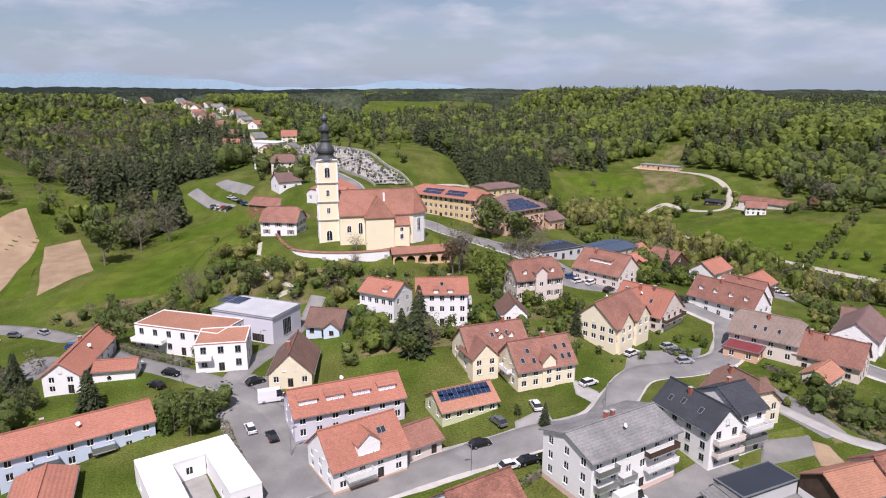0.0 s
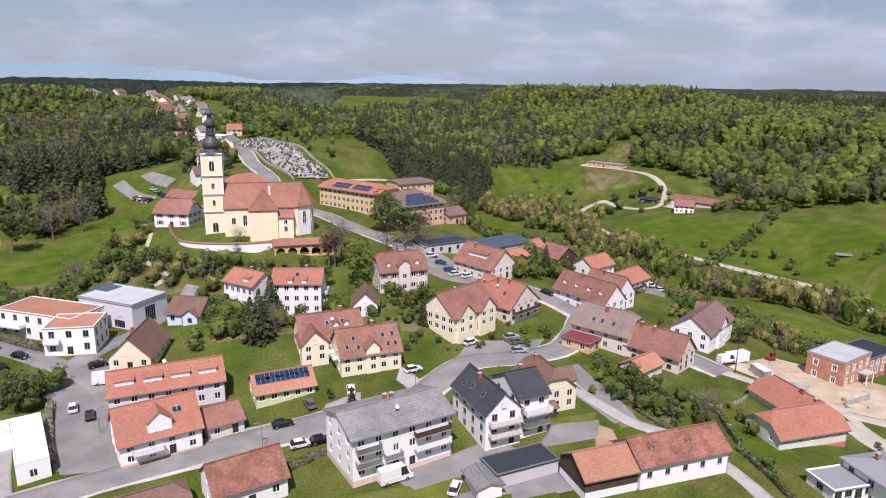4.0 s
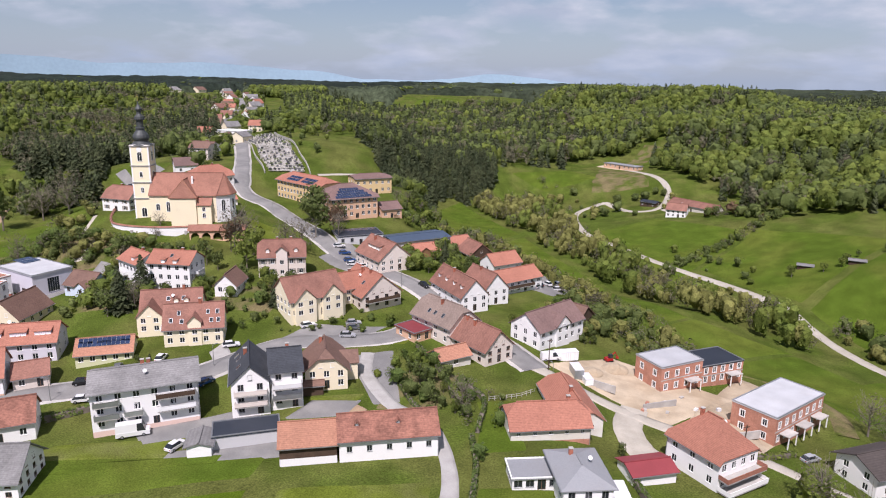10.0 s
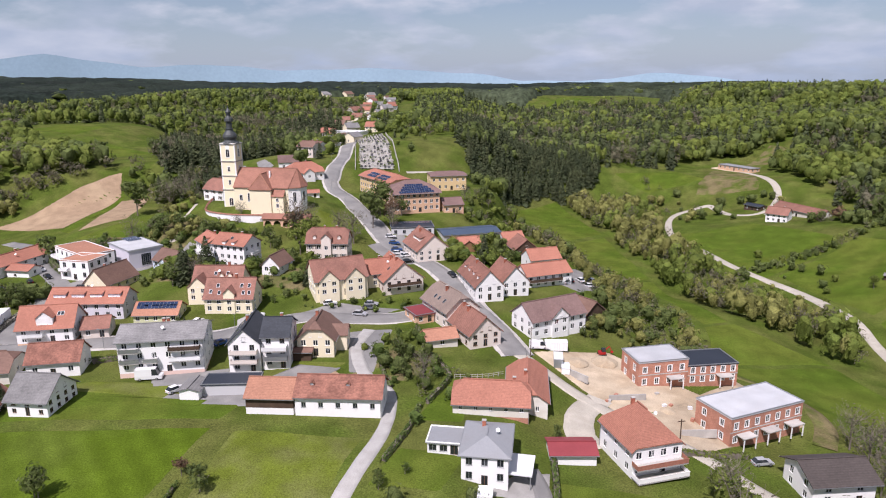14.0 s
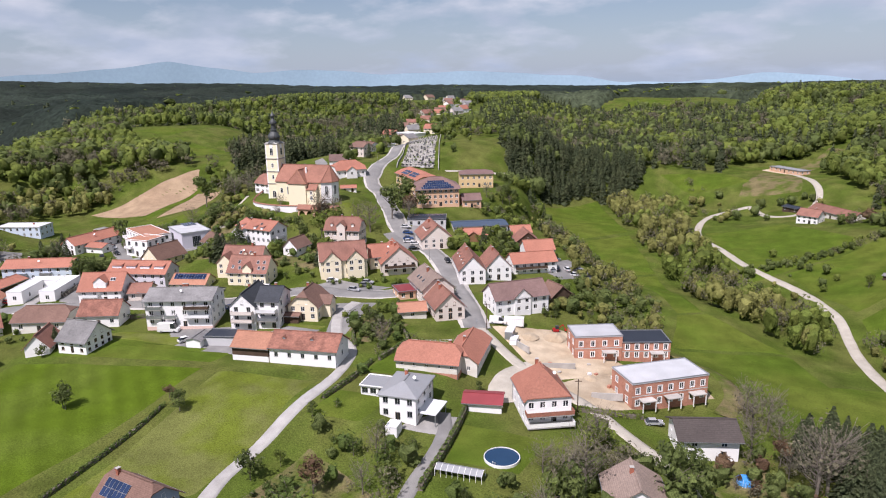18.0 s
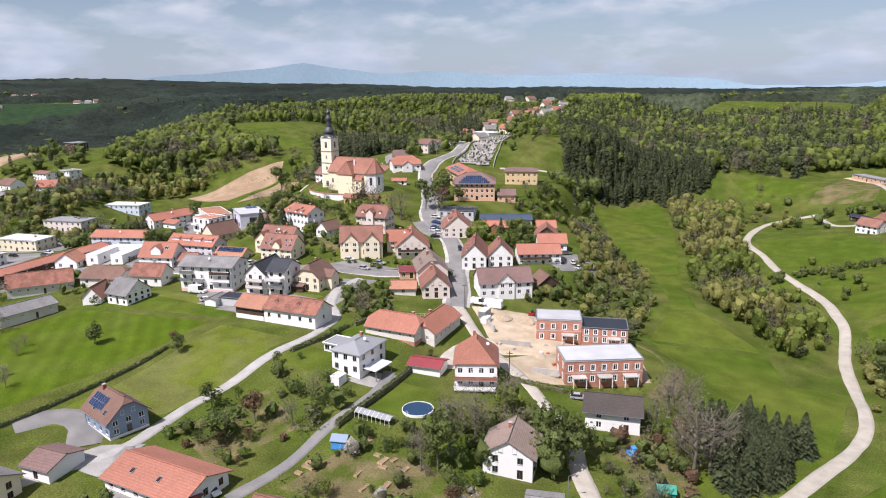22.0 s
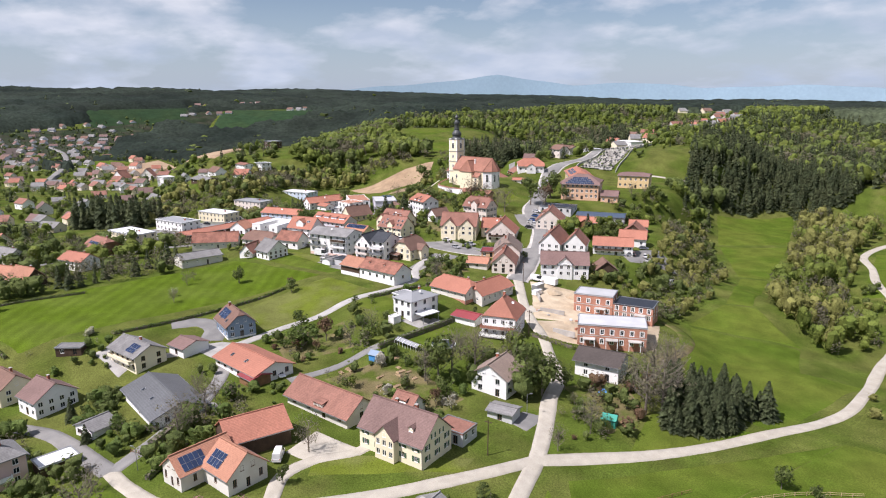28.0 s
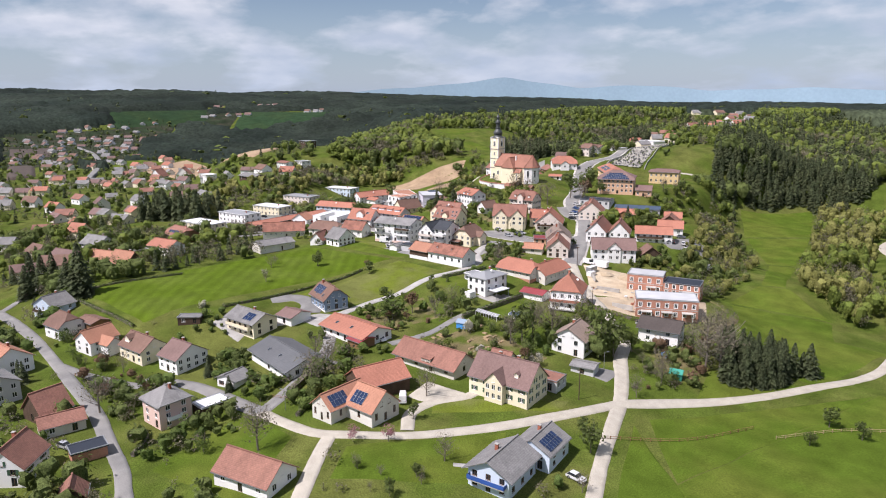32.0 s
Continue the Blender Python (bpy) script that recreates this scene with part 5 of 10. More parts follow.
house("light blue two-storey row house with red roof", -69.6, 116.3, 35, 26, 10, 5.6, pitch=24, tile=tile_red, wall=lightblue, ns=2, nf=8, nr=2, att=0, chim=((-0.2, 0.1),), dish=((-1, 0.2, 0.5),), balc=(("f", -0.22, 2.7, 4.0, 1.6, metal_grey), ("f", 0.14, 2.7, 4.0, 1.6, metal_grey)))
house("white gabled house with long red roof", -84.0, 146.5, 8, 7.6, 24, 4.6, axis="y", pitch=36, tile=tile_red, ns=2, nf=2, nr=6, chim=((0.1, 0.1),), dish=((-1, -0.4, 0.5),), att=1)
house("low white garage with red roof", -74.5, 143.5, 12, 9, 6, 2.6, pitch=22, tile=tile_red, ns=1, nf=0, nr=1, att=0, chim=(), name="garage", category="garage", door="")
house("modern white building with flat terracotta roof", -63.5, 160.0, -17, 24, 11, 6.8, flat=True, over=0.05, tile=tile_orange, ns=2, nf=6, nr=3, chim=(), win=(1.3, 1.6), frame="grey", balc=(("f", -0.3, 3.2, 9, 2.0, metal_white),), dorm=())
house("modern white front block with flat terracotta roof", -52.0, 150.4, 10, 11.5, 10.5, 6.9, flat=True, over=0.05, tile=tile_orange, ns=2, nf=3, nr=3, chim=(), win=(1.3, 1.7), frame="grey", balc=(("f", -0.32, 3.4, 3.4, 1.4, metal_white),))
house("modern white hall with pale grey roof and solar panels", -49.6, 170.8, -22, 19, 12.4, 7.0, flat=True, over=0.3, tile=pale_membrane, wall=mauve, ns=1, nf=2, nr=1, chim=(), win=(3.6, 4.4), sill=0.4, frame="grey", pv=((1, -0.32, 0.3, 7, 2), (1, -0.32, 0.65, 7, 2)))
house("cream gabled house with brown tile roof", -34.3, 145.6, 4, 9.4, 14, 3.6, axis="y", pitch=44, wall=cream, tile=tile_brown, ns=1, nf=3, nr=4, att=2, chim=((-0.1, 0.1),), lights=((1, 0.1, 0.5),))
house("small light blue house with brown roof and timber gable", -30.0, 168.6, -10, 9.6, 9, 3.4, pitch=36, wall=lightblue, tile=tile_brown, ns=1, nf=3, nr=2, att=1, chim=(), frame="brown", wings=(("f", 0.25, 4.2, 1.0, 3.2, 38, 1),))
house("white three-storey house with red roof and balconies", -0.4, 169.2, 2, 13.0, 9.5, 9.0, pitch=30, tile=tile_red, ns=3, nf=5, nr=3, chim=((0.15, 0.1),), dorm=((-1, -0.12, 0.1, 1.2, 1.0, "shed"), (-1, 0.16, 0.1, 1.2, 1.0, "shed")), balc=(("r", 0, 2.8, 4, 1.3, metal_white), ("r", 0, 5.3, 4, 1.3, metal_white)), lights=((-1, 0.0, 0.6),))
house("white two-storey house with red roof", -15.4, 174.6, -30, 11.0, 9.0, 7.6, pitch=30, tile=tile_red, ns=2, nf=5, nr=2, chim=((0.0, 0.1),), dorm=((-1, 0.2, 0.25, 1.6, 1.0, "shed"),), balc=(("f", -0.25, 3.2, 5, 1.4, metal_white),))
house("small white gabled house with brown roof", 17.8, 167.0, 6, 6.4, 9, 3.4, axis="y", pitch=44, tile=tile_brown, ns=1, nf=2, nr=2, att=1, chim=())
house("rosy old villa with red roof, dormers and arched windows", 25.8, 187.0, 20, 14.4, 9.5, 7.2, pitch=42, wall=rosy, tile=tile_old, ns=2, nf=5, nr=3, att=1, chim=((-0.1, 0.1), (0.2, 0.1)), q=0.3, shut=shutter_grey, wings=(("f", 0.0, 3.4, 0.8, 9.0, 42, 1),), dorm=((-1, -0.3, 0.3, 1.1, 1.0, "gable"), (-1, 0.3, 0.3, 1.1, 1.0, "gable")), plinth=0.9)
house("pale gabled fire station house with red roof and long dormer", 53.0, 211.0, 43, 12.6, 17, 4.4, axis="y", pitch=40, wall=rosy, tile=tile_old, ns=2, nf=4, nr=5, att=2, chim=((0.2, 0.1),), dorm=((1, 0.0, 0.45, 8.0, 1.1, "shed"),), plinth=0.5)
house("low flat hall with dark roof and solar panels", 38.5, 229.0, 30, 17, 11, 3.6, flat=True, over=0.2, wall=grey_wall, tile=dark_sheet, ns=1, nf=5, nr=2, chim=(), frame="grey", pv=((1, 0.42, 0.15, 13, 1), (1, 0.42, 0.5, 13, 1)), name="hall", category="hall")
house("wide hall with blue-grey sheet metal roof", 58.5, 240.5, 38, 24, 13, 4.0, pitch=7, over=0.4, wall=grey_wall, tile=blue_sheet, ns=1, nf=6, nr=2, att=0, chim=(), name="hall", category="hall")
house("low inn pavilion with red roof and timber gable", 63.5, 225.5, 34, 12, 7, 2.7, pitch=30, wall=timber, tile=tile_red, ns=1, nf=4, nr=1, att=0, chim=(), wings=(("f", 0.0, 4.5, 1.2, 2.6, 34, 0),))
house("pale yellow inn with twin front gables and red roof", 43.0, 163.4, 46, 16.6, 12, 6.4, pitch=40, wall=yellow, tile=tile_old, ns=2, nf=6, nr=5, att=1, chim=(), win=(1.3, 1.3), wings=(("f", -0.25, 6.2, 0.8, 6.4, 45, 2), ("f", 0.25, 6.2, 0.8, 6.4, 45, 2)), dish=((1, 0.35, 0.7),), plinth=1.8)
house("cream gabled inn with bright red roof and veranda", 56.6, 178.4, 45, 13.2, 15, 4.2, axis="y", pitch=40, wall=rosy, tile=tile_red, ns=2, nf=4, nr=4, att=3, chim=((0.1, 0.1), (-0.15, 0.05)), balc=(("f", 0, 2.4, 11, 1.4, timber_dark),), lights=((1, 0.1, 0.5), (1, -0.2, 0.5)), frame="brown", dish=((1, 0.4, 0.6),))
house("cream connecting wing with red roof", 50.6, 176.6, 45, 9, 9, 4.6, pitch=38, wall=cream, tile=tile_red, ns=2, nf=2, nr=2, att=0, chim=((0.1, 0.1),))
house("white gabled row house with red roof and dormers", 82.8, 187.2, 37, 9.2, 20, 5.0, axis="y", pitch=46, tile=tile_old, ns=2, nf=3, nr=5, att=2, chim=((0.1, 0.05),), dorm=((1, -0.35, 0.4, 1.1, 1.0, "gable"), (1, -0.12, 0.4, 1.1, 1.0, "gable"), (1, 0.12, 0.4, 1.1, 1.0, "gable"), (1, 0.35, 0.4, 1.1, 1.0, "gable")), shut=None)
house("white gabled row house with red roof", 90.2, 193.6, 40, 9.4, 13, 5.0, axis="y", pitch=46, tile=tile_old, ns=2, nf=3, nr=3, att=2, chim=((0.1, 0.05),))
house("long white wing with red roof behind the row", 98.6, 207.8, 43, 17, 9.6, 4.4, pitch=30, tile=tile_red, ns=2, nf=6, nr=2, att=0, chim=(), balc=(("f", -0.1, 2.3, 12, 1.4, timber_dark),))
house("red-roofed outbuilding with white wall", 93.0, 226.5, 40, 12, 9, 4.0, pitch=34, tile=tile_red, ns=1, nf=3, nr=1, att=0, chim=(), name="outbuilding", category="outbuilding")
house("dark timber barn with red roof", 82.0, 239.5, 35, 9.5, 11, 3.4, axis="y", pitch=38, wall=timber_dark, tile=tile_old, ns=1, nf=2, nr=2, att=1, chim=(), name="barn", category="barn")
house("small pink-roofed cottage on the slope", 73.5, 252.0, 40, 9, 8, 3.0, pitch=32, wall=white, tile=tile_red, ns=1, nf=3, nr=1, att=0, chim=())
house("rosy house with brown half-hipped roof and roof terrace", 82.6, 161.4, 50, 10.6, 16, 5.4, axis="y", pitch=40, q=0.25, wall=rosy, tile=tile_greyed, ns=2, nf=1, nr=4, att=1, chim=((0.0, 0.1),), lights=((1, -0.2, 0.4), (1, 0.0, 0.4), (1, 0.15, 0.4)), over=0.6)
house("brick terrace annex with claret awning roof", 74.6, 157.0, 50, 5.6, 8, 2.7, flat=True, over=0.4, wall=salmon, tile=claret, ns=1, nf=2, nr=2, chim=(), name="annex", category="annex")
house("peach gabled house with old red tile roof", 93.5, 151.6, 47, 9.2, 14, 4.2, axis="y", pitch=43, wall=rosy, tile=tile_old, ns=2, nf=3, nr=3, att=2, chim=((0.1, 0.1), (0.35, 0.05)), shut=None, frame="brown", over=0.6)
house("low outbuilding with orange tile roof", 86.6, 143.4, 40, 8.5, 6, 2.6, pitch=30, wall=offwhite, tile=tile_orange, ns=1, nf=1, nr=0, att=0, chim=(), name="outbuilding", category="outbuilding", door="")
house("white two-storey house with violet-brown roof and gable", 110.4, 168.4, 50, 18.4, 10.5, 5.4, pitch=36, tile=tile_violet, ns=2, nf=6, nr=3, att=2, chim=(), wings=(("f", 0.0, 5.6, 0.5, 5.8, 42, 2),), base=-1.0)
house("dark timber barn with brown roof", 118.4, 182.6, 57, 8.5, 8, 2.8, axis="y", pitch=38, wall=timber_dark, tile=tile_brown, ns=1, nf=2, nr=1, att=0, chim=(), name="barn", category="barn")
house("old farmhouse with bright red roof and worn plaster", 110.4, 116.8, 16, 16.4, 9.4, 3.6, one=False, pitch=36, q=0.45, wall=offwhite, tile=tile_red, ns=1, nf=5, nr=2, att=0, chim=((0.3, 0.08),), win=(0.8, 0.9), sill=1.3, base_wall=brick_red, plinth=0.9, door="")
house("red-roofed rear wing of the old farmhouse", 115.6, 127.0, 106, 18, 9, 3.6, pitch=36, q=0.45, wall=offwhite, tile=tile_red, ns=1, nf=6, nr=2, att=0, chim=((-0.1, 0.05),), win=(0.8, 1.1), door="")
house("white cubic house with low grey hipped roof", 116.4, 96.4, 14, 8.6, 12.4, 6.2, one=False, axis="y", pitch=20, q=1.0, tile=grey_sheet, ns=2, nf=3, nr=3, att=0, chim=((0.2, 0.1),), frame="grey", win=(1.2, 1.5), dish=((-1, 0.1, 0.6),))
house("low glazed garden annex with grey roof", 108.4, 97.6, 14, 8.4, 6, 2.6, flat=True, over=0.3, tile=grey_sheet, ns=1, nf=4, nr=1, chim=(), frame="grey", win=(1.5, 1.5), sill=0.4, name="annex", category="annex")
house("small white bin house on the yard", 119.4, 86.6, 14, 2.6, 3.2, 2.2, flat=True, over=0.05, tile=white_sheet, ns=1, nf=0, nr=0, chim=(), name="outhouse", category="outhouse", door="")
house("white shed with claret metal roof", 130.0, 108.6, 22, 9.0, 6.2, 2.4, pitch=16, tile=claret, wall=white, ns=1, nf=0, nr=0, att=0, chim=(), name="shed", category="shed", door="")
house("white villa with red pyramid roof and wide balconies", 142.6, 113.6, 38, 10.6, 12.6, 6.4, one=False, axis="y", pitch=45, q=0.85, tile=tile_red, ns=2, nf=4, nr=3, att=0, chim=((0.2, 0.05),), balc=(("f", 0, 3.3, 10.8, 2.2, tile_red), ("f", 0, 0.9, 10.8, 2.8, white)), dish=((-1, -0.2, 0.5),), frame="white")
house("white house with dark grey roof and deep garage porch", 177.4, 122.2, 27, 12.4, 9.4, 5.2, pitch=24, tile=tile_umber, ns=2, nf=2, nr=2, att=0, chim=(), over=0.9)
house("white gabled house with weathered grey-brown roof", 171.2, 89.8, 26, 10.2, 9.8, 5.4, one=False, axis="y", pitch=32, tile=tile_greyed, ns=2, nf=2, nr=3, att=2, chim=((0.1, 0.05),), over=0.7, frame="grey")
house("low grey garage with tar-paper roof", 184.6, 81.8, 29, 6.6, 5, 2.3, pitch=12, tile=slate_grey, wall=grey_wall, ns=1, nf=1, nr=0, att=0, chim=(), name="garage", category="garage")
house("grey-blue house with brown roof and solar panels", 92.9, 42.2, 92, 9.0, 12, 4.6, one=False, axis="y", pitch=41, q=0.25, wall=greyblue, tile=tile_brown, ns=2, nf=3, nr=4, nl=4, att=2, chim=((0.3, 0.05),), pv=((1, 0.38, 0.4, 6, 2),), lights=((1, 0.15, 0.3), (1, -0.25, 0.3)), over=0.8, base_wall=white, plinth=0.6)
house("long low house with bright red roof", 124.0, 38.4, 15, 21, 12, 3.0, pitch=20, tile=tile_red, ns=1, nf=6, nr=3, att=0, chim=(), lights=((-1, -0.25, 0.5), (-1, 0.1, 0.5)), over=0.8, frame="brown")
house("claret-roofed car port beside the long house", 133.0, 36.0, 15, 6, 6, 2.4, pitch=14, tile=claret, wall=timber, ns=1, nf=0, nr=0, att=0, chim=(), name="car_port", category="car port", door="")
house("long old farm barn with aged red tile roof", 158.4, 47.4, 19, 22, 9.6, 3.0, pitch=34, wall=offwhite, tile=tile_old, ns=1, nf=4, nr=1, att=1, chim=(), name="barn", category="barn", dorm=((-1, 0.05, 0.1, 3.2, 1.0, "shed"),), frame="brown", over=0.9)
house("large cream farmhouse with brown roof and green shutters", 185.0, 54.0, 23, 17.4, 10.8, 5.4, one=False, pitch=42, wall=cream, tile=tile_violet, ns=2, nf=5, nr=3, att=2, chim=((-0.15, 0.05), (0.15, 0.08)), shut=shutter_green, wings=(("f", -0.02, 5.2, 1.6, 5.6, 46, 3),), dorm=((-1, 0.26, 0.35, 1.2, 1.0, "gable"),), win=(0.95, 1.25), plinth=0.7)
house("small red-roofed outbuilding behind the farmhouse", 172.0, 62.0, 23, 6, 6, 3.4, pitch=38, tile=tile_old, wall=offwhite, ns=1, nf=1, nr=1, att=0, chim=(), name="outbuilding", category="outbuilding", dorm=((-1, 0.0, 0.35, 2.2, 0.8, "shed"),))
house("flat-roofed annex with gravel and tile roof", 187.0, 66.0, 23, 8, 6, 3.0, flat=True, over=0.1, wall=grey_wall, tile=tile_old, ns=1, nf=2, nr=2, chim=(), name="annex", category="annex")
house("white converted barn with red roof and solar panels", 170.6, 12.8, 18, 7.0, 12.5, 3.8, one=False, axis="y", pitch=40, wall=offwhite, tile=tile_orange, ns=1, nf=3, nr=2, att=2, chim=(), frame="brown", win=(0.8, 1.7), pv=((-1, -0.38, 0.3, 5, 2),))
house("white converted barn wing with red roof and arched gate", 177.0, 18.4, 108, 9.2, 9, 3.8, axis="y", pitch=40, wall=offwhite, tile=tile_orange, ns=1, nf=3, nr=1, att=2, chim=(), frame="brown", win=(0.9, 1.7), pv=((1, 0.34, 0.3, 4, 2),))
house("open red-roofed barn behind the white one", 164.5, 26.0, 92, 14, 10, 4.0, pitch=34, wall=timber_dark, tile=tile_red, ns=1, nf=0, nr=0, att=0, chim=(), name="barn", category="barn", door="")
house("wide bungalow with dark grey roof", 131.5, 13.0, 8, 23, 13, 3.2, pitch=20, tile=slate_mid, ns=1, nf=5, nr=2, att=0, chim=(), over=1.0, lights=((-1, 0.1, 0.5), (-1, -0.2, 0.5)), frame="grey")
house("yellow house with grey roof, solar panels and balcony", 99.4, 11.6, 20, 14.4, 9.4, 4.8, pitch=26, wall=yellow, tile=slate_grey, ns=2, nf=5, nr=2, att=1, chim=((0.1, 0.05),), pv=((-1, 0.1, 0.35, 4, 2),), balc=(("f", 0, 2.5, 12, 1.4, yellow),), frame="brown", over=0.8)
house("white garage with brown-grey roof", 101.2, 25.6, 21, 7.4, 8.6, 2.8, pitch=18, tile=tile_violet, ns=1, nf=1, nr=0, att=0, chim=(), name="garage", category="garage")
house("dark timber garden shed with flat roof", 83.1, -4.7, 60, 7.6, 4, 2.4, flat=True, over=0.2, wall=timber_dark, tile=slate_grey, ns=1, nf=2, nr=0, chim=(), name="shed", category="shed")
house("white house with claret-brown roof and terrace", 107.8, -12.4, 24, 9.0, 11, 4.6, pitch=32, tile=tile_violet, ns=2, nf=3, nr=4, att=1, chim=((-0.1, 0.1),), balc=(("l", 0.1, 2.4, 5, 1.4, metal_white),))
house("yellow house with brown roof and dormer", 93.6, -21.6, 22, 12.6, 9, 4.4, pitch=36, wall=yellow, tile=tile_brown, ns=2, nf=4, nr=2, att=1, chim=((0.1, 0.1),), dorm=((-1, -0.28, 0.35, 2.6, 1.2, "gable"),))
house("white house with orange tile roof and side wing", 79.5, -33.5, 28, 8.0, 10, 4.2, axis="y", pitch=38, tile=tile_orange, ns=2, nf=2, nr=2, att=1, chim=(), wings=(("r", 0.0, 5.0, 5.0, 3.4, 36, 0),))
house("pale pink three-storey house with grey hipped roof", 143.0, -23.4, 18, 9.0, 8.4, 6.6, one=False, pitch=34, q=0.9, wall=pink, tile=slate_grey, ns=3, nf=2, nr=2, att=0, chim=((0.15, 0.05),), balc=(("r", -0.1, 2.4, 3.6, 1.2, metal_white),), over=0.6)
house("white-roofed car port beside the pink house", 143.6, -12.6, 16, 5.2, 8, 2.5, flat=True, over=0.2, wall=timber_dark, tile=white_sheet, ns=1, nf=0, nr=0, chim=(), name="car_port", category="car port", door="")
house("small garage with two brown doors and grey roof", 131.2, -3.2, 27, 7.0, 6.4, 2.4, axis="y", pitch=22, tile=slate_grey, wall=white, ns=1, nf=2, nr=0, att=0, chim=(), frame="brown", win=(2.0, 1.9), sill=0.1, name="garage", category="garage", door="")
house("white house with weathered grey roof and gable boards", 17.6, 79.6, 16, 9.4, 10, 4.0, axis="x", pitch=38, tile=slate_grey, ns=2, nf=3, nr=4, att=2, chim=(), frame="brown", over=0.7, win=(1.0, 1.2))
house("small white gabled house with brown roof", 6.4, 74.0, 40, 6.6, 10, 2.6, axis="y", pitch=46, tile=tile_old, ns=1, nf=0, nr=2, att=0, chim=(), door="")
house("long white barn with mottled brown tile roof", 5.5, 93.5, 33, 12, 8.6, 4.0, pitch=38, tile=tile_mottled, ns=1, nf=3, nr=1, att=1, chim=(), name="barn", category="barn")
house("broad barn with orange and grey-brown tile roof", -9.0, 84.0, 33, 16, 11, 3.6, pitch=30, q=0.4, tile=tile_brown, wall=offwhite, ns=1, nf=3, nr=1, att=0, chim=(), name="barn", category="barn")
house("long white stable with mottled old red roof", -23.6, 65.6, 68, 21, 10, 3.8, pitch=36, tile=tile_mottled, wall=offwhite, ns=1, nf=8, nr=2, att=1, chim=((0.2, 0.05),), name="stable", category="stable", win=(0.8, 0.7), sill=1.5)
house("white barn with grey corrugated roof", 1.6, 51.4, 99, 18, 9, 3.6, pitch=22, tile=slate_grey, wall=offwhite, ns=1, nf=4, nr=1, att=0, chim=(), name="barn", category="barn", win=(0.8, 0.6), sill=1.6)
house("very long low hall with red roof", -59.0, 80.0, 112, 56, 9, 3.4, pitch=16, tile=tile_red, wall=timber_dark, ns=1, nf=6, nr=1, att=0, chim=(), name="hall", category="hall")
# flat white roofs of the garage court: two wings round a yard
for x, y, l, d, say in ((-37.0, 104.4, 5.2, 19, "flat white-roofed garage wing beside the open yard"), (-46.0, 98.3, 5.2, 19, "flat white-roofed garage wing beside the open yard"), (-45.5, 107.2, 5.58, 4.8, "flat white-roofed garage wing closing the yard")):
    house(say, x, y, 34, l, d, 4.2, flat=True, over=0.0, tile=white_sheet, ns=1, nf=1, nr=2, chim=(), base=-0.6, name="garage", category="garage", door="", group="garage court wings")
house("house with orange gabled roof near the yard", -48.0, 85.0, 40, 9, 8, 3.6, axis="y", pitch=36, tile=tile_orange, ns=1, nf=2, nr=2, chim=())
# flat apartment blocks in the west
for k, (x, y, a) in enumerate(((-66, 34, 22), (-95, 62, 24), (-128, 93, 26), (-150, 122, 28), (-176, 165, 30))):
    house("pale two-storey apartment block with flat grey roof", x, y, a, 24, 12, 6.0, flat=True, over=0.3, wall=(cream, white, cream, rosy, lightblue)[k], tile=(white_sheet, grey_sheet)[k % 2], ns=2, nf=7, nr=3, chim=((0.2, 0.1),), one=True, group="flat apartment blocks", pv=((1, 0.3, 0.3, 8, 1),) if k in (1, 3) else None)
house("house with red hipped roof and solar panels", -44, 18, 20, 15, 11, 4.4, pitch=34, q=0.4, tile=tile_old, wall=timber, ns=2, nf=4, nr=2, one=True, pv=((-1, -0.28, 0.4, 8, 1),))
house("bright red-roofed house at the field's edge", -19, 6, 30, 15, 9, 4.2, pitch=30, tile=tile_red, ns=2, nf=4, nr=2, one=True)
house("dark timber barn with steep orange roof", 0, -14, 30, 12, 9, 3.0, pitch=44, tile=tile_orange, wall=timber_dark, ns=1, nf=2, nr=1, one=True, name="barn", category="barn")
house("low house with orange roof by the field", -16, -21, 35, 13, 9, 3.0, pitch=32, tile=tile_orange, ns=1, nf=3, nr=2, one=True)
house("house with weathered grey roof", -50, -20, 30, 14, 10, 4.5, pitch=34, tile=slate_grey, wall=offwhite, ns=2, nf=4, nr=2, one=True)
house("long dark-roofed timber barn", -34, -34, 30, 18, 10, 4, pitch=34, tile=tile_violet, wall=timber_dark, ns=1, nf=2, nr=1, one=True, name="barn", category="barn")
house("light blue house with dark roof and blue balcony", 38.5, -43.5, 32, 11, 9, 5.0, axis="y", pitch=30, wall=lightblue, tile=slate_grey, ns=2, nf=3, nr=2, balc=(("f", 0, 2.6, 9, 1.2, timber_dark),))
house("white house with brown hipped roof", 60.0, -41.5, 24, 9.6, 9, 4.2, pitch=40, q=0.5, tile=tile_brown, ns=2, nf=2, nr=2)
house("low brown-roofed timber shed", 62, -33.0, 24, 9, 6, 2.4, pitch=16, tile=tile_brown, wall=timber, ns=1, nf=1, nr=0, att=0, chim=(), name="shed", category="shed")
house("large house with orange roof and solar panels", 82, -60, 24, 14, 12, 5.0, pitch=32, tile=tile_orange, ns=2, nf=4, nr=3, pv=((-1, -0.3, 0.3, 6, 2),))
house("white two-storey house with grey roof", 104, -62, 20, 12, 10, 5.6, pitch=26, tile=slate_grey, wall=grey_wall, ns=2, nf=3, nr=3)
house("old timber barn with steep red roof", 124.0, -49.5, 26, 9, 8, 3.0, axis="y", pitch=46, tile=tile_old, wall=timber_dark, ns=1, nf=1, nr=1, att=0, chim=(), name="barn", category="barn")
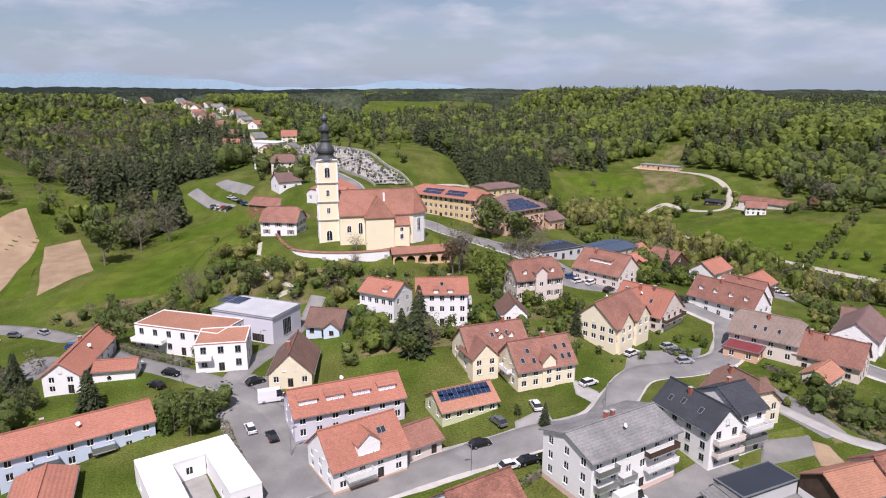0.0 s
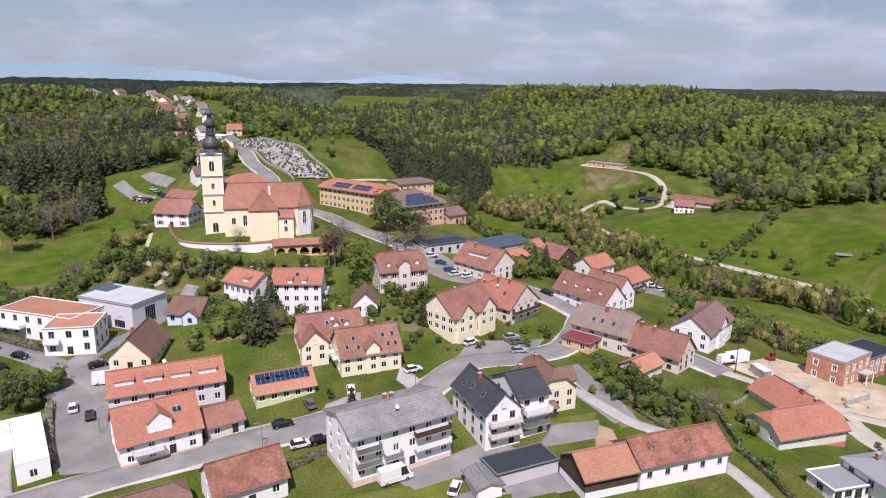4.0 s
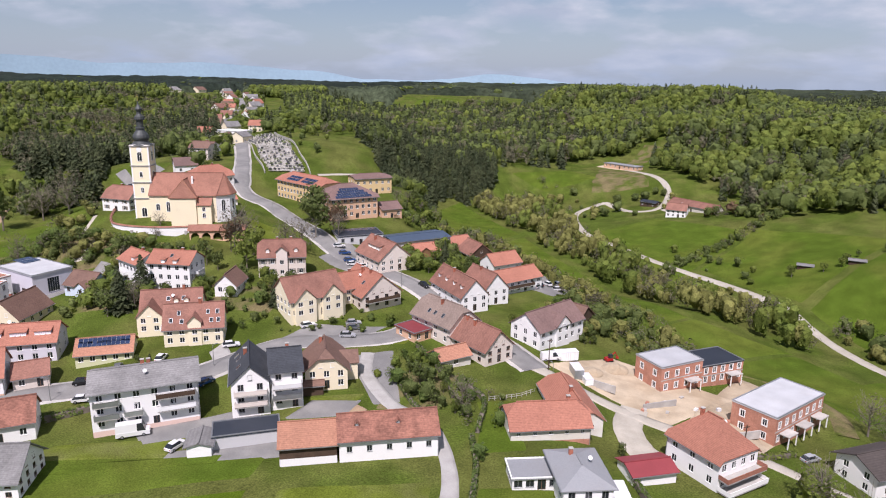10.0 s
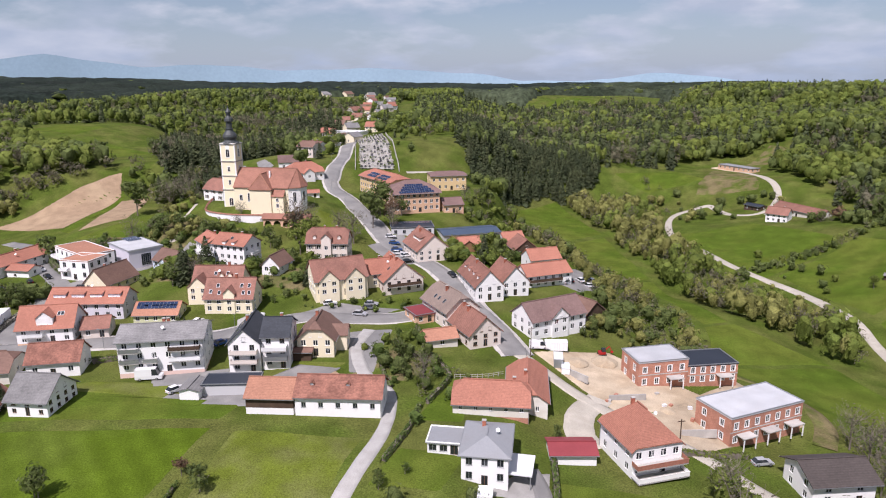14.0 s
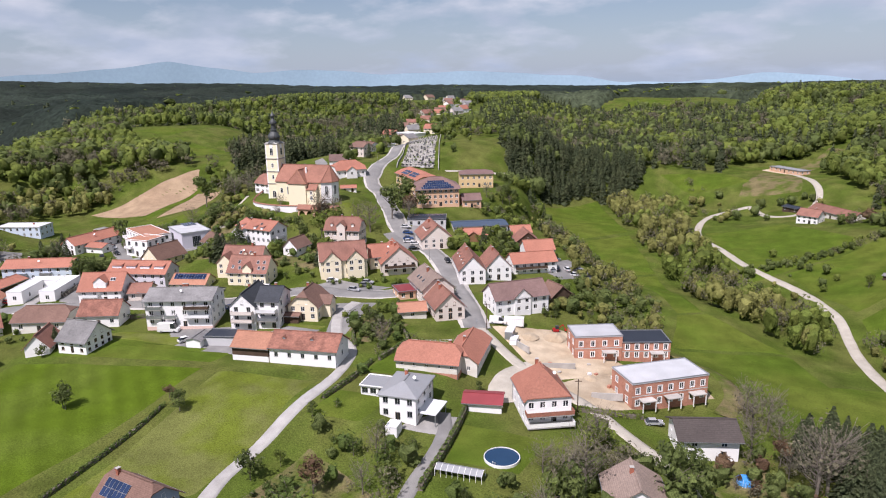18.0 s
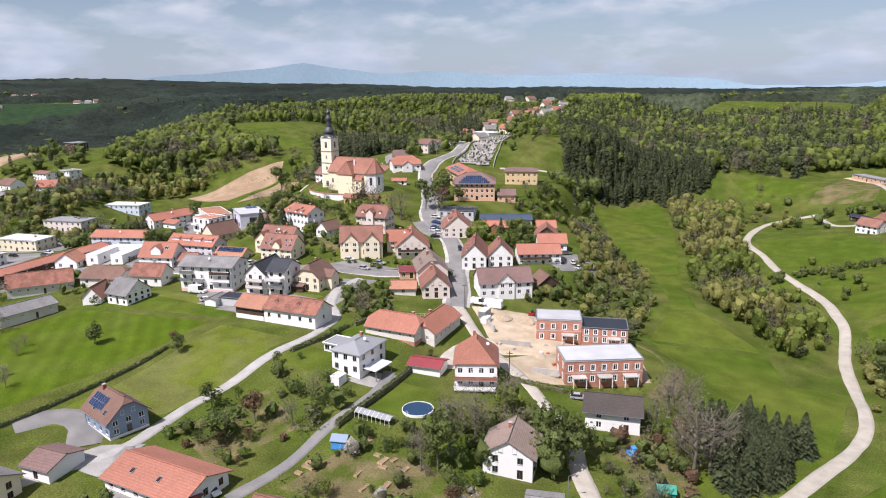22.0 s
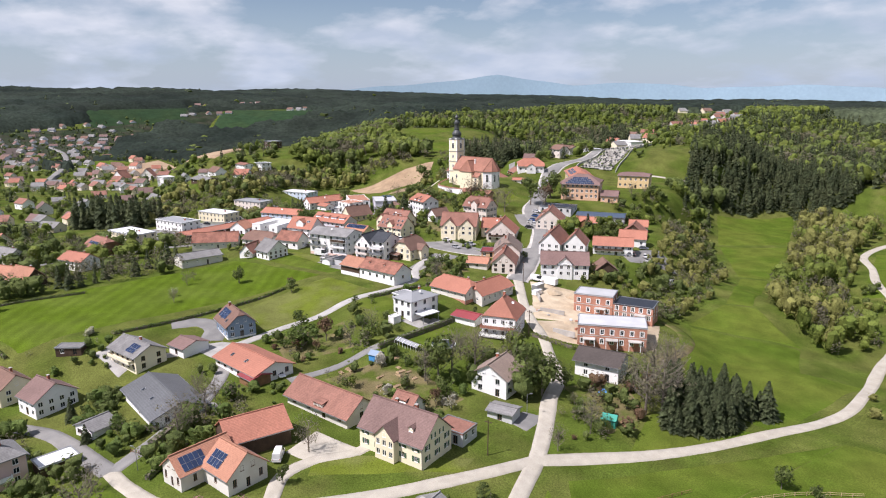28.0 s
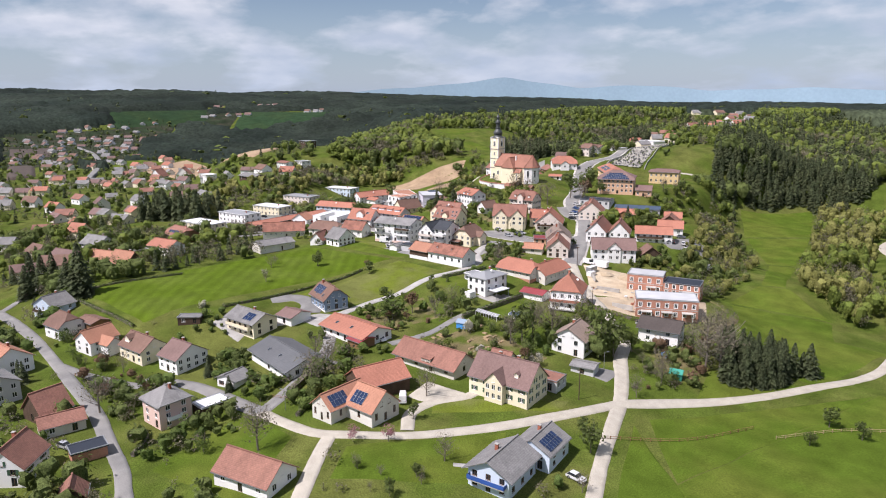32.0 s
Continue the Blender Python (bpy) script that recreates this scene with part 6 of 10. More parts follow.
house("low brick outbuilding with old red roof", 134.0, -47.0, 96, 10, 6, 2.8, pitch=30, tile=tile_old, wall=offwhite, ns=1, nf=2, nr=1, att=0, chim=(), name="outbuilding", category="outbuilding")
house("white gabled house with red roof", 152.6, -56.6, 60, 9, 10, 4.6, axis="y", pitch=42, tile=tile_old, ns=2, nf=2, nr=2, att=1, frame="brown", shut=shutter_green)
house("brick-red shed with flat dark roof", 152.0, -42.6, 96, 7.4, 5, 2.6, flat=True, over=0.3, tile=dark_sheet, wall=brick_red, ns=1, nf=0, nr=0, chim=(), name="shed", category="shed", door="")
house("small timber hut with red roof", 171, -47, 80, 5, 5, 2.6, axis="y", pitch=44, tile=tile_old, wall=timber_dark, ns=1, nf=1, nr=0, att=0, chim=(), name="hut", category="hut")
house("low house with long orange-red roof", 187.5, -14.0, 30, 14.5, 9, 3.2, pitch=36, tile=tile_old, wall=white, ns=1, nf=3, nr=2, att=1, chim=())
house("blue-grey chalet with weathered grey roof and blue balcony", 214.0, 30.5, 24, 9.6, 12, 4.6, one=False, axis="y", pitch=28, wall=lightblue, tile=slate_grey, ns=2, nf=3, nr=3, att=0, chim=((0.0, 0.15),), over=1.0, balc=(("f", 0, 2.5, 8.6, 1.3, surface("deep_blue_balcony", (0.03, 0.08, 0.28), 0.1, 2, 0.1, 0.6)),), frame="brown")
house("blue-grey chalet wing with solar panels", 211.5, 43.0, 24, 9.0, 10, 4.0, axis="y", pitch=28, wall=lightblue, tile=slate_grey, ns=2, nf=2, nr=2, att=0, chim=((0.1, 0.1),), pv=((-1, -0.35, 0.3, 6, 2),), frame="brown")


# ---- new brick row houses on the building site ----
def brick_house(label, cx, cy, ang, L, D, h, n, roof, base):
    h_ob = house(label, cx, cy, ang, L, D, h, flat=True, over=0.12, wall=brick_red, tile=roof, ns=2, nf=n, nr=2, nb=n, chim=(), win=(1.0, 1.55), sill=0.45, plinth=0.3, base=base, group="new brick houses", door="")
    # white foam round every opening, and bricks that step out of the courses at the corners
    for ob in [o for o in h_ob.children if o.name.startswith("window")]:
        g = Geo()
        for x0, z0, x1, z1 in ((-0.72, -0.14, -0.5, 1.72), (0.5, -0.14, 0.72, 1.72), (-0.5, 1.55, 0.5, 1.72), (-0.5, -0.14, 0.5, -0.0)):
            g.box(x0, -0.035, z0, x1, 0.02, z1)
        part("surround", g, frame_white, ob)
    g = Geo()
    g.box(-L / 2 - 0.05, -D / 2 - 0.05, h / 2 - 0.12, L / 2 + 0.05, -D / 2, h / 2 + 0.12)
    part("ring_beam", g, concrete, h_ob)
    for u in (-0.33, 0.0, 0.33) if L > 15 else (0.2,):
        g = Geo()
        x = u * L
        g.box(x - 1.9, -D / 2 - 2.4, 2.5, x + 1.9, -D / 2 - 0.06, 2.72)
        cano = part("canopy", g, concrete, h_ob, "raw concrete porch canopy")
        for dx in (-1.7, 1.7):
            g = Geo()
            g.box(x + dx - 0.1, -D / 2 - 2.3, -0.3, x + dx + 0.1, -D / 2 - 2.1, 2.5)
            part("post", g, frame_white, cano)
    return h_ob


brick_house("unfinished red brick row house with pale flat roof", 141.3, 155.4, 34, 13.4, 9.4, 6.6, 4, pale_membrane, -5.4)
brick_house("unfinished red brick row house with dark flat roof", 153.0, 162.8, 30, 13.4, 9.4, 5.0, 5, dark_sheet, -5.9)
brick_house("unfinished red brick row house with pale flat roof", 163.3, 140.6, 45, 20.8, 10.4, 6.5, 7, pale_membrane, -7.1)

# low concrete walls of the site
for (x0, y0), (x1, y1) in (((133, 137), (141, 141)), ((150, 128), (157, 131)), ((120, 146), (127, 142))):
    g = Geo()
    L_ = math.hypot(x1 - x0, y1 - y0)
    g.box(0, -0.15, -0.6, L_, 0.15, 1.3)
    single("retaining_wall", "raw grey concrete retaining wall on the site", "wall", g, concrete, x0, y0, None, math.degrees(math.atan2(y1 - y0, x1 - x0)))

# ---- the church ----
CH = thing("church", "yellow baroque church with tall onion-domed tower and red roof", "church", -37.0, 214.0, 18.2, 13.5)


def arched(parent, x, y, z, turn, w, h):
    """An arched church window: stone surround, bars and pane."""
    g, n = Geo(), 8
    arc = [(-w / 2, 0), (w / 2, 0), (w / 2, h - w / 2)] + [(w / 2 * math.cos(math.pi * k / n), h - w / 2 + w / 2 * math.sin(math.pi * k / n)) for k in range(1, n)] + [(-w / 2, h - w / 2)]
    out = [(-w / 2 - 0.16, -0.16), (w / 2 + 0.16, -0.16), (w / 2 + 0.16, h - w / 2)] + [((w / 2 + 0.16) * math.cos(math.pi * k / n), h - w / 2 + (w / 2 + 0.16) * math.sin(math.pi * k / n)) for k in range(1, n)] + [(-w / 2 - 0.16, h - w / 2)]
    for k in range(len(arc)):
        j = (k + 1) % len(arc)
        g.face([(out[k][0], -0.1, out[k][1]), (out[j][0], -0.1, out[j][1]), (arc[j][0], -0.1, arc[j][1]), (arc[k][0], -0.1, arc[k][1])])
        g.face([(out[k][0], 0.02, out[k][1]), (out[j][0], 0.02, out[j][1]), (out[j][0], -0.1, out[j][1]), (out[k][0], -0.1, out[k][1])])
        g.face([(arc[k][0], -0.1, arc[k][1]), (arc[j][0], -0.1, arc[j][1]), (arc[j][0], 0.0, arc[j][1]), (arc[k][0], 0.0, arc[k][1])])
    g.box(-0.04, -0.06, 0, 0.04, -0.02, h)
    ob = part("window", g, frame_white, parent, m=pose(x, y, z, 0, 0, turn))
    g = Geo()
    g.face([(p[0], -0.02, p[1]) for p in arc])
    part("pane", g, pane_mat, ob)


g, tw = Geo(), 3.2
g.box(-tw, -tw, -1.5, tw, tw, 26.0)
tower = part("tower", g, church_yellow, CH)
g = Geo()
for s1 in (-1, 1):
    for s2 in (-1, 1):
        g.box(s1 * tw - 0.35 * (s1 > 0) - 0.06, s2 * tw - 0.35 * (s2 > 0) - 0.06, -1.5, s1 * tw + 0.35 * (s1 < 0) + 0.06, s2 * tw + 0.35 * (s2 < 0) + 0.06, 25.6)
part("corner_pilaster", g, white, tower)
for z in (6.6, 12.4, 18.4, 25.4):
    g = Geo()
    g.box(-tw - 0.22, -tw - 0.22, z, tw + 0.22, tw + 0.22, z + 0.28), g.box(-tw - 0.34, -tw - 0.34, z + 0.28, tw + 0.34, tw + 0.34, z + 0.44)
    part("cornice", g, concrete, tower)
for turn in (0, 90, 180, 270):
    ax, ay = math.sin(radians(turn)) * (tw + 0.01), -math.cos(radians(turn)) * (tw + 0.01)
    arched(tower, ax, ay, 20.4, turn, 1.5, 3.2)
    for z in (9.0, 14.6):
        arched(tower, ax, ay, z, turn, 0.9, 1.9)
    g = Geo()
    g.lathe(0, 0, [(0.0, 0.06), (0.85, 0.06), (0.95, 0.0)], 20)
    part("clock_face", g, frame_white, tower, "white tower clock face", m=pose(ax, ay, 24.4, 0, 0, turn) @ pose(0, -0.02, 0, 90, 0, 0))
    g = Geo()
    n = 10
    g.face([(-tw, 0, 0)] + [(tw * -math.cos(math.pi * k / n), 0, 0.5 * math.sin(math.pi * k / n)) for k in range(1, n)] + [(tw, 0, 0)])
    g.face(list(reversed([(-tw, 0.4, 0)] + [(tw * -math.cos(math.pi * k / n), 0.4, 0.5 * math.sin(math.pi * k / n)) for k in range(1, n)] + [(tw, 0.4, 0)])))
    part("gable_arch", g, white, tower, m=pose(math.sin(radians(turn)) * (tw + 0.1), -math.cos(radians(turn)) * (tw + 0.1), 25.8, 0, 0, turn))
arched(tower, 0, -tw - 0.01, 0.2, 0, 1.7, 3.2)
g = Geo()
g.lathe(0, 0, [(tw * 1.2, 25.84), (tw * 1.16, 26.1), (tw * 0.92, 26.5), (tw * 0.76, 27.0), (tw * 0.74, 27.4), (tw * 0.86, 28.0), (tw * 0.9, 28.6), (tw * 0.84, 29.4), (tw * 0.64, 30.3), (tw * 0.48, 31.0), (tw * 0.44, 31.7)], 16, turn=math.pi / 16)
helm = part("onion_dome", g, copper_dark, tower, "dark patinated onion dome")
g = Geo()
g.lathe(0, 0, [(1.73, 31.7), (1.73, 32.0), (1.22, 32.1), (1.22, 34.6), (1.77, 34.7), (1.83, 35.0), (1.65, 35.8), (0.98, 36.5), (0.76, 36.9), (0.76, 38.0), (1.16, 38.1), (1.22, 38.6), (0.67, 39.4), (0.25, 40.2), (0.1, 41.4)], 12)
part("lantern", g, copper_dark, helm, "dark stepped lantern")
g = Geo()
g.lathe(0, 0, [(0.0, 41.2), (0.28, 41.5), (0.0, 41.8)], 10)
g.beam((0, 0, 41.6), (0, 0, 43.6), 0.1), g.beam((-0.5, 0, 42.9), (0.5, 0, 42.9), 0.1)
part("cross", g, surface("gilded_metal", (0.6, 0.42, 0.12), 0.05, 2, 0.05, 0.3, 0.9, 0), helm)
# nave with many-sided apse
NX0, NX1, NW, NH = tw - 0.1, 26.5, 6.4, 8.6
ring = [(NX0, -NW), (NX1, -NW), (NX1 + 4.2, -NW * 0.55), (NX1 + 5.4, 0), (NX1 + 4.2, NW * 0.55), (NX1, NW), (NX0, NW)]
g = Geo()
for p, r in zip(ring, ring[1:] + ring[:1]):
    g.wall(p, r, -2.5, NH)
tp_ = 1.04
g.face([(NX0, NW, NH), (NX0, -NW, NH), (NX0, 0, NH + NW * tp_)])
nave = part("nave", g, church_yellow, CH)
g = Geo()
e = 0.5
for p, r in zip(ring[1:5], ring[2:6]):
    d = Vector((r[0] - p[0], r[1] - p[1], 0)).normalized()
    o = Vector((d.y, -d.x, 0)) * 0.05
    g.wall((p[0] + o.x, p[1] + o.y), (r[0] + o.x, r[1] + o.y), -2.4, NH - 0.1)
part("apse_wall", g, white, nave, "white rendered apse wall")
g = Geo()
top = NH + (NW + e) * tp_ - 0.2
zl = NH - 0.3
for s in (-1, 1):
    rr = [(NX0 - 0.2, s * (NW + e), zl), (NX1 + 0.3, s * (NW + e), zl), (NX1 + 1.8, 0, top), (NX0 - 0.2, 0, top)]
    rr = rr if s < 0 else rr[::-1]
    g.hexa(rr, [(p[0], p[1], p[2] + 0.25) for p in rr])
apo = [(NX1 + 0.3, -(NW + e)), (NX1 + 4.7, -NW * 0.62), (NX1 + 6.0, 0), (NX1 + 4.7, NW * 0.62), (NX1 + 0.3, NW + e)]
for p, r in zip(apo, apo[1:]):
    rr = [(*p, zl), (*r, zl), (NX1 + 1.8, 0, top)]
    g.hexa(rr, [(q_[0], q_[1], q_[2] + 0.25) for q_ in rr])
part("roof", g, tile_church, nave)
g = Geo()
g.beam((NX0, 0, top + 0.25), (NX1 + 1.8, 0, top + 0.25), 0.34)
for p in apo:
    g.beam((NX1 + 1.8, 0, top + 0.25), (*p, zl + 0.27), 0.26)
part("ridge_cap", g, tile_church, nave)
# side chapel with steep gable
g = Geo()
c0, c1, cy_ = 11.0, 20.0, -NW - 2.6
for p, r in (((c0, -NW), (c0, cy_)), ((c0, cy_), (c1, cy_)), ((c1, cy_), (c1, -NW))):
    g.wall(p, r, -2.5, NH - 0.6)
chapel = part("side_chapel", g, church_yellow, CH)
g = Geo()
for t in (-1, 1):
    m_ = (c0 + c1) / 2
    rr = [(m_ + t * 4.9, cy_ - 0.4, NH - 0.8), (m_, cy_ + 1.5, NH + 5.4), (m_, -1.0, NH + 5.4), (m_ + t * 4.9, -1.0, NH - 0.8)]
    rr = rr if t < 0 else rr[::-1]
    g.hexa(rr[::-1], [(p[0], p[1], p[2] + 0.22) for p in rr][::-1])
rr = [(m_ - 4.9, cy_ - 0.4, NH - 0.8), (m_ + 4.9, cy_ - 0.4, NH - 0.8), (m_, cy_ + 1.5, NH + 5.4)]
g.hexa(rr, [(p[0], p[1] - 0.05, p[2] + 0.22) for p in rr])
part("roof", g, tile_church, chapel)
g = Geo()
for t in (-1, 1):
    g.beam((m_ + t * 4.9, cy_ - 0.4, NH - 0.55), (m_, cy_ + 1.5, NH + 5.65), 0.3)
g.beam((m_, cy_ + 1.5, NH + 5.65), (m_, -1.0, NH + 5.65), 0.3)
part("ridge_cap", g, tile_orange, chapel)
g = Geo()
g.box(20.0, -NW - 2.0, -2.5, 25.0, -NW, 5.2)
vestry = part("vestry", g, church_yellow, CH)
g = Geo()
rr = [(19.9, -NW - 2.4, 5.1), (25.3, -NW - 2.4, 5.1), (25.3, -NW, 7.6), (19.9, -NW, 7.6)]
g.hexa(rr, [(p[0], p[1], p[2] + 0.2) for p in rr])
part("roof", g, tile_church, vestry)
for x, y, z, w, hh in ((6.0, -NW, 3.2, 1.2, 2.2), (9.6, -NW, 2.6, 1.2, 3.6), (22.5, -NW - 2.0, 0.8, 1.0, 1.6), (22.5, -NW - 2.0, 3.2, 1.0, 1.4)):
    arched(nave, x, y - 0.01, z, 0, w, hh)
for p, r in zip(ring[1:5], ring[2:6]):
    arched(nave, (p[0] + r[0]) / 2 + 0.07 * (r[1] - p[1]) / 4, (p[1] + r[1]) / 2 - 0.07 * (r[0] - p[0]) / 4, 2.6, math.degrees(math.atan2(r[1] - p[1], r[0] - p[0])), 1.2, 4.2)
for x in (6, 12, 18, 24):
    arched(nave, x, NW + 0.01, 2.8, 180, 1.3, 3.6)
g = Geo()
g.box(17.4, -3.4, top - 4.2, 18.0, -2.8, top - 0.6)
part("chimney", g, white, nave)

# churchyard wall: curved, whitewashed, with a red tile coping; arcade at its end
line = smooth_line(((-56, 222), (-51.5, 213), (-46, 206.5), (-38, 203.6), (-28, 203.6), (-17, 207)), 2.2)
cw = thing("churchyard_wall", "curved whitewashed churchyard wall with red tile coping", "wall", -38, 203.6, 0.0)
for k, (p, r) in enumerate(zip(line, line[1:])):
    L_, a = float(np.linalg.norm(r - p)), math.degrees(math.atan2(r[1] - p[1], r[0] - p[0]))
    zt = 16.2 + 1.8 * max(0, min(1, (6 - k) / 6))
    g = Geo()
    g.box(-0.05, -0.3, 6.5, L_ + 0.05, 0.3, zt)
    sec = part("wall_section", g, white, cw, m=pose(p[0] + 38, p[1] - 203.6, 0, 0, 0, a))
    g = Geo()
    rr = [(-0.1, -0.55, zt), (L_ + 0.1, -0.55, zt), (L_ + 0.1, 0.55, zt), (-0.1, 0.55, zt)]
    g.hexa(rr, [(-0.1, -0.1, zt + 0.45), (L_ + 0.1, -0.1, zt + 0.45), (L_ + 0.1, 0.1, zt + 0.45), (-0.1, 0.1, zt + 0.45)])
    part("coping", g, tile_church, sec)
    if k % 4 == 2:
        g = Geo()
        g.box(L_ / 2 - 0.5, -0.75, 6.5, L_ / 2 + 0.5, -0.28, zt - 1.2)
        part("buttress", g, concrete, sec)
ar = thing("arcade", "salmon arcade with arches and red tile roof", "arcade", -7.0, 208.6, 11.6, 17)
g, n = Geo(), 8
xs_ = [-9.5 + 19 * k / 5 for k in range(6)]
for x0, x1 in zip(xs_, xs_[1:]):
    c, rad = (x0 + x1) / 2, (x1 - x0) / 2 - 0.45
    arcp = [(c - rad, -2.0)] + [(c - rad * math.cos(math.pi * k / n), 1.6 + rad * math.sin(math.pi * k / n)) for k in range(n + 1)] + [(c + rad, -2.0)]
    for p, r in zip(arcp[1:-1], arcp[2:-1]):
        g.face([(p[0], -1.8, p[1]), (r[0], -1.8, r[1]), (r[0], -1.8, 4.0), (p[0], -1.8, 4.0)])
        g.face([(r[0], -1.8, r[1]), (p[0], -1.8, p[1]), (p[0], -1.3, p[1]), (r[0], -1.3, r[1])])
    g.box(x0, -1.8, -2.5, c - rad, -1.3, 1.6), g.box(c + rad, -1.8, -2.5, x1, -1.3, 1.6)
    g.face([(x0, -1.8, 1.6), (c - rad, -1.8, 1.6), (c - rad, -1.8, 4.0), (x0, -1.8, 4.0)]), g.face([(c + rad, -1.8, 1.6), (x1, -1.8, 1.6), (x1, -1.8, 4.0), (c + rad, -1.8, 4.0)])
g.box(-9.5, 1.5, -2.5, 9.5, 1.9, 4.0), g.box(-9.6, -1.9, -2.5, 9.6, -1.82, 0.6)
part("arch_wall", g, salmon, ar)
g = Geo()
for t in (-1, 1):
    rr = [(-10, t * 2.4, 3.8), (10, t * 2.4, 3.8), (10, 0, 5.6), (-10, 0, 5.6)]
    rr = rr if t < 0 else rr[::-1]
    g.hexa(rr, [(p[0], p[1], p[2] + 0.2) for p in rr])
part("roof", g, tile_church, ar)
patch("church_lawn", "short lawn within the churchyard wall", ((-4, 212), (14, 214), (8, 230), (-4, 226)), lawn_dry, 0.12, "lawn")

# ---- buildings round the church and up the hill road ----
house("white old parish farmhouse with red half-hipped roof", -54.5, 226.5, -8, 12.6, 9.6, 5.4, pitch=40, q=0.3, tile=tile_old, ns=2, nf=3, nr=3, att=0, chim=((-0.1, 0.1),), shut=shutter_grey, base=17.0)
house("white barn with red roof on the hill", -76, 292, -22, 15, 9, 3.4, pitch=30, tile=tile_old, wall=timber, ns=1, nf=2, nr=1, att=0, chim=(), name="barn", category="barn", one=True)
house("round pavilion with brown pyramid roof", -57, 262, 10, 9, 9, 3.0, pitch=34, q=1.0, tile=tile_old, wall=timber, ns=1, nf=2, nr=2, att=0, chim=(), over=0.9, name="pavilion", category="pavilion", one=True)
house("white parish hall with red hipped roof", -46, 279, 55, 17, 13, 4.0, pitch=34, q=0.6, tile=tile_red, ns=1, nf=5, nr=3, att=0, chim=((0.1, 0.05),), wings=(("f", 0.0, 6, 1.6, 3.6, 36, 1),))
house("low white kiosk with red roof by the road", -26, 254, 40, 8, 4.5, 2.5, pitch=24, tile=tile_red, ns=1, nf=2, nr=1, att=0, chim=(), name="kiosk", category="kiosk")
house("three-storey salmon brick school with hipped roof and solar panels", 25.5, 258.0, 38, 20.5, 18, 9.0, pitch=26, q=0.8, wall=salmon, tile=tile_violet, ns=3, nf=8, nr=6, att=0, chim=(), over=0.9, win=(1.3, 1.5), plinth=0.8, name="school", category="school", pv=((-1, -0.36, 0.12, 15, 1), (-1, -0.31, 0.28, 13, 1), (-1, -0.26, 0.44, 11, 1), (-1, -0.2, 0.6, 8, 1)))
house("long ochre school wing with red roof and solar panels", 3.0, 276.5, -37, 34, 13, 9.2, pitch=24, q=0.5, wall=ochre, tile=tile_red, ns=3, nf=13, nr=4, att=0, chim=(), over=0.8, win=(1.4, 1.6), name="school", category="school", pv=((-1, -0.28, 0.3, 9, 1), (-1, -0.28, 0.55, 9, 1), (-1, 0.06, 0.3, 9, 1), (-1, 0.06, 0.55, 9, 1)))
house("yellow gymnasium with grey hipped roof", 23.5, 303.0, 33, 18, 12, 7.4, pitch=14, q=0.6, wall=ochre, tile=tile_violet, ns=2, nf=6, nr=3, att=0, chim=(), name="gymnasium", category="gymnasium")
house("low brick school annex", 41.5, 264.0, 38, 9, 10, 4.0, pitch=24, wall=salmon, tile=tile_violet, ns=1, nf=3, nr=2, att=0, chim=(), name="annex", category="annex", one=True)
house("white hill house with brown roof", -78, 333, 0, 11, 9, 6.4, pitch=34, q=0.4, tile=tile_brown, wall=rosy, ns=2, nf=3, nr=2, one=True)
house("low white hill house with solar panels", -88, 352, -10, 17, 10, 4.5, pitch=24, tile=tile_brown, ns=1, nf=5, nr=2, one=True, pv=((-1, -0.3, 0.4, 8, 1),))
house("flat grey-roofed hill house", -98, 385, -12, 16, 10, 4.5, flat=True, wall=white, tile=grey_sheet, ns=1, nf=4, nr=2, chim=(), one=True)
house("white modern hall at the top of the hill road", -116, 450, -15, 22, 13, 5.5, flat=True, over=0.3, wall=white, tile=white_sheet, ns=1, nf=5, nr=3, chim=(), one=True, name="hall", category="hall")
house("white hill house with red roof and tower", -140, 455, -10, 14, 10, 6, pitch=34, tile=tile_red, ns=2, nf=4, nr=2, one=True)
house("yellow hill house with red roof", -104, 462, 10, 10, 9, 5, pitch=36, tile=tile_red, wall=cream, ns=2, nf=3, nr=2, one=True)
house("white farmhouse with red roof across the valley", 183.5, 391, -20, 11, 9, 4.6, pitch=34, tile=tile_old, ns=2, nf=4, nr=2, one=True)
house("long farm barn with red roof across the valley", 195.5, 401, -48, 32, 8, 3.8, pitch=32, tile=tile_old, wall=offwhite, ns=1, nf=3, nr=1, chim=(), one=True, name="barn", category="barn")
house("long single-storey shell of a new house on the hillside", 163, 505, -46, 30, 8, 3.2, flat=True, over=0.3, wall=salmon, tile=grey_sheet, ns=1, nf=7, nr=2, chim=(), one=True)
house("dark timber cabin on the hillside", 173, 424, -40, 11, 6, 3.0, pitch=14, tile=dark_sheet, wall=timber_dark, ns=1, nf=3, nr=1, chim=(), one=True, att=0, name="cabin", category="cabin")
for (x, y), (x1, y1) in (((218, 285), (224, 283)), ((234, 276), (239, 274))):
    house("small timber field shelter on the meadow", x, y, -20, 6, 3, 1.8, pitch=12, tile=slate_grey, wall=timber_dark, ns=1, nf=0, nr=0, chim=(), att=0, one=True, name="shelter", category="shelter", door="")

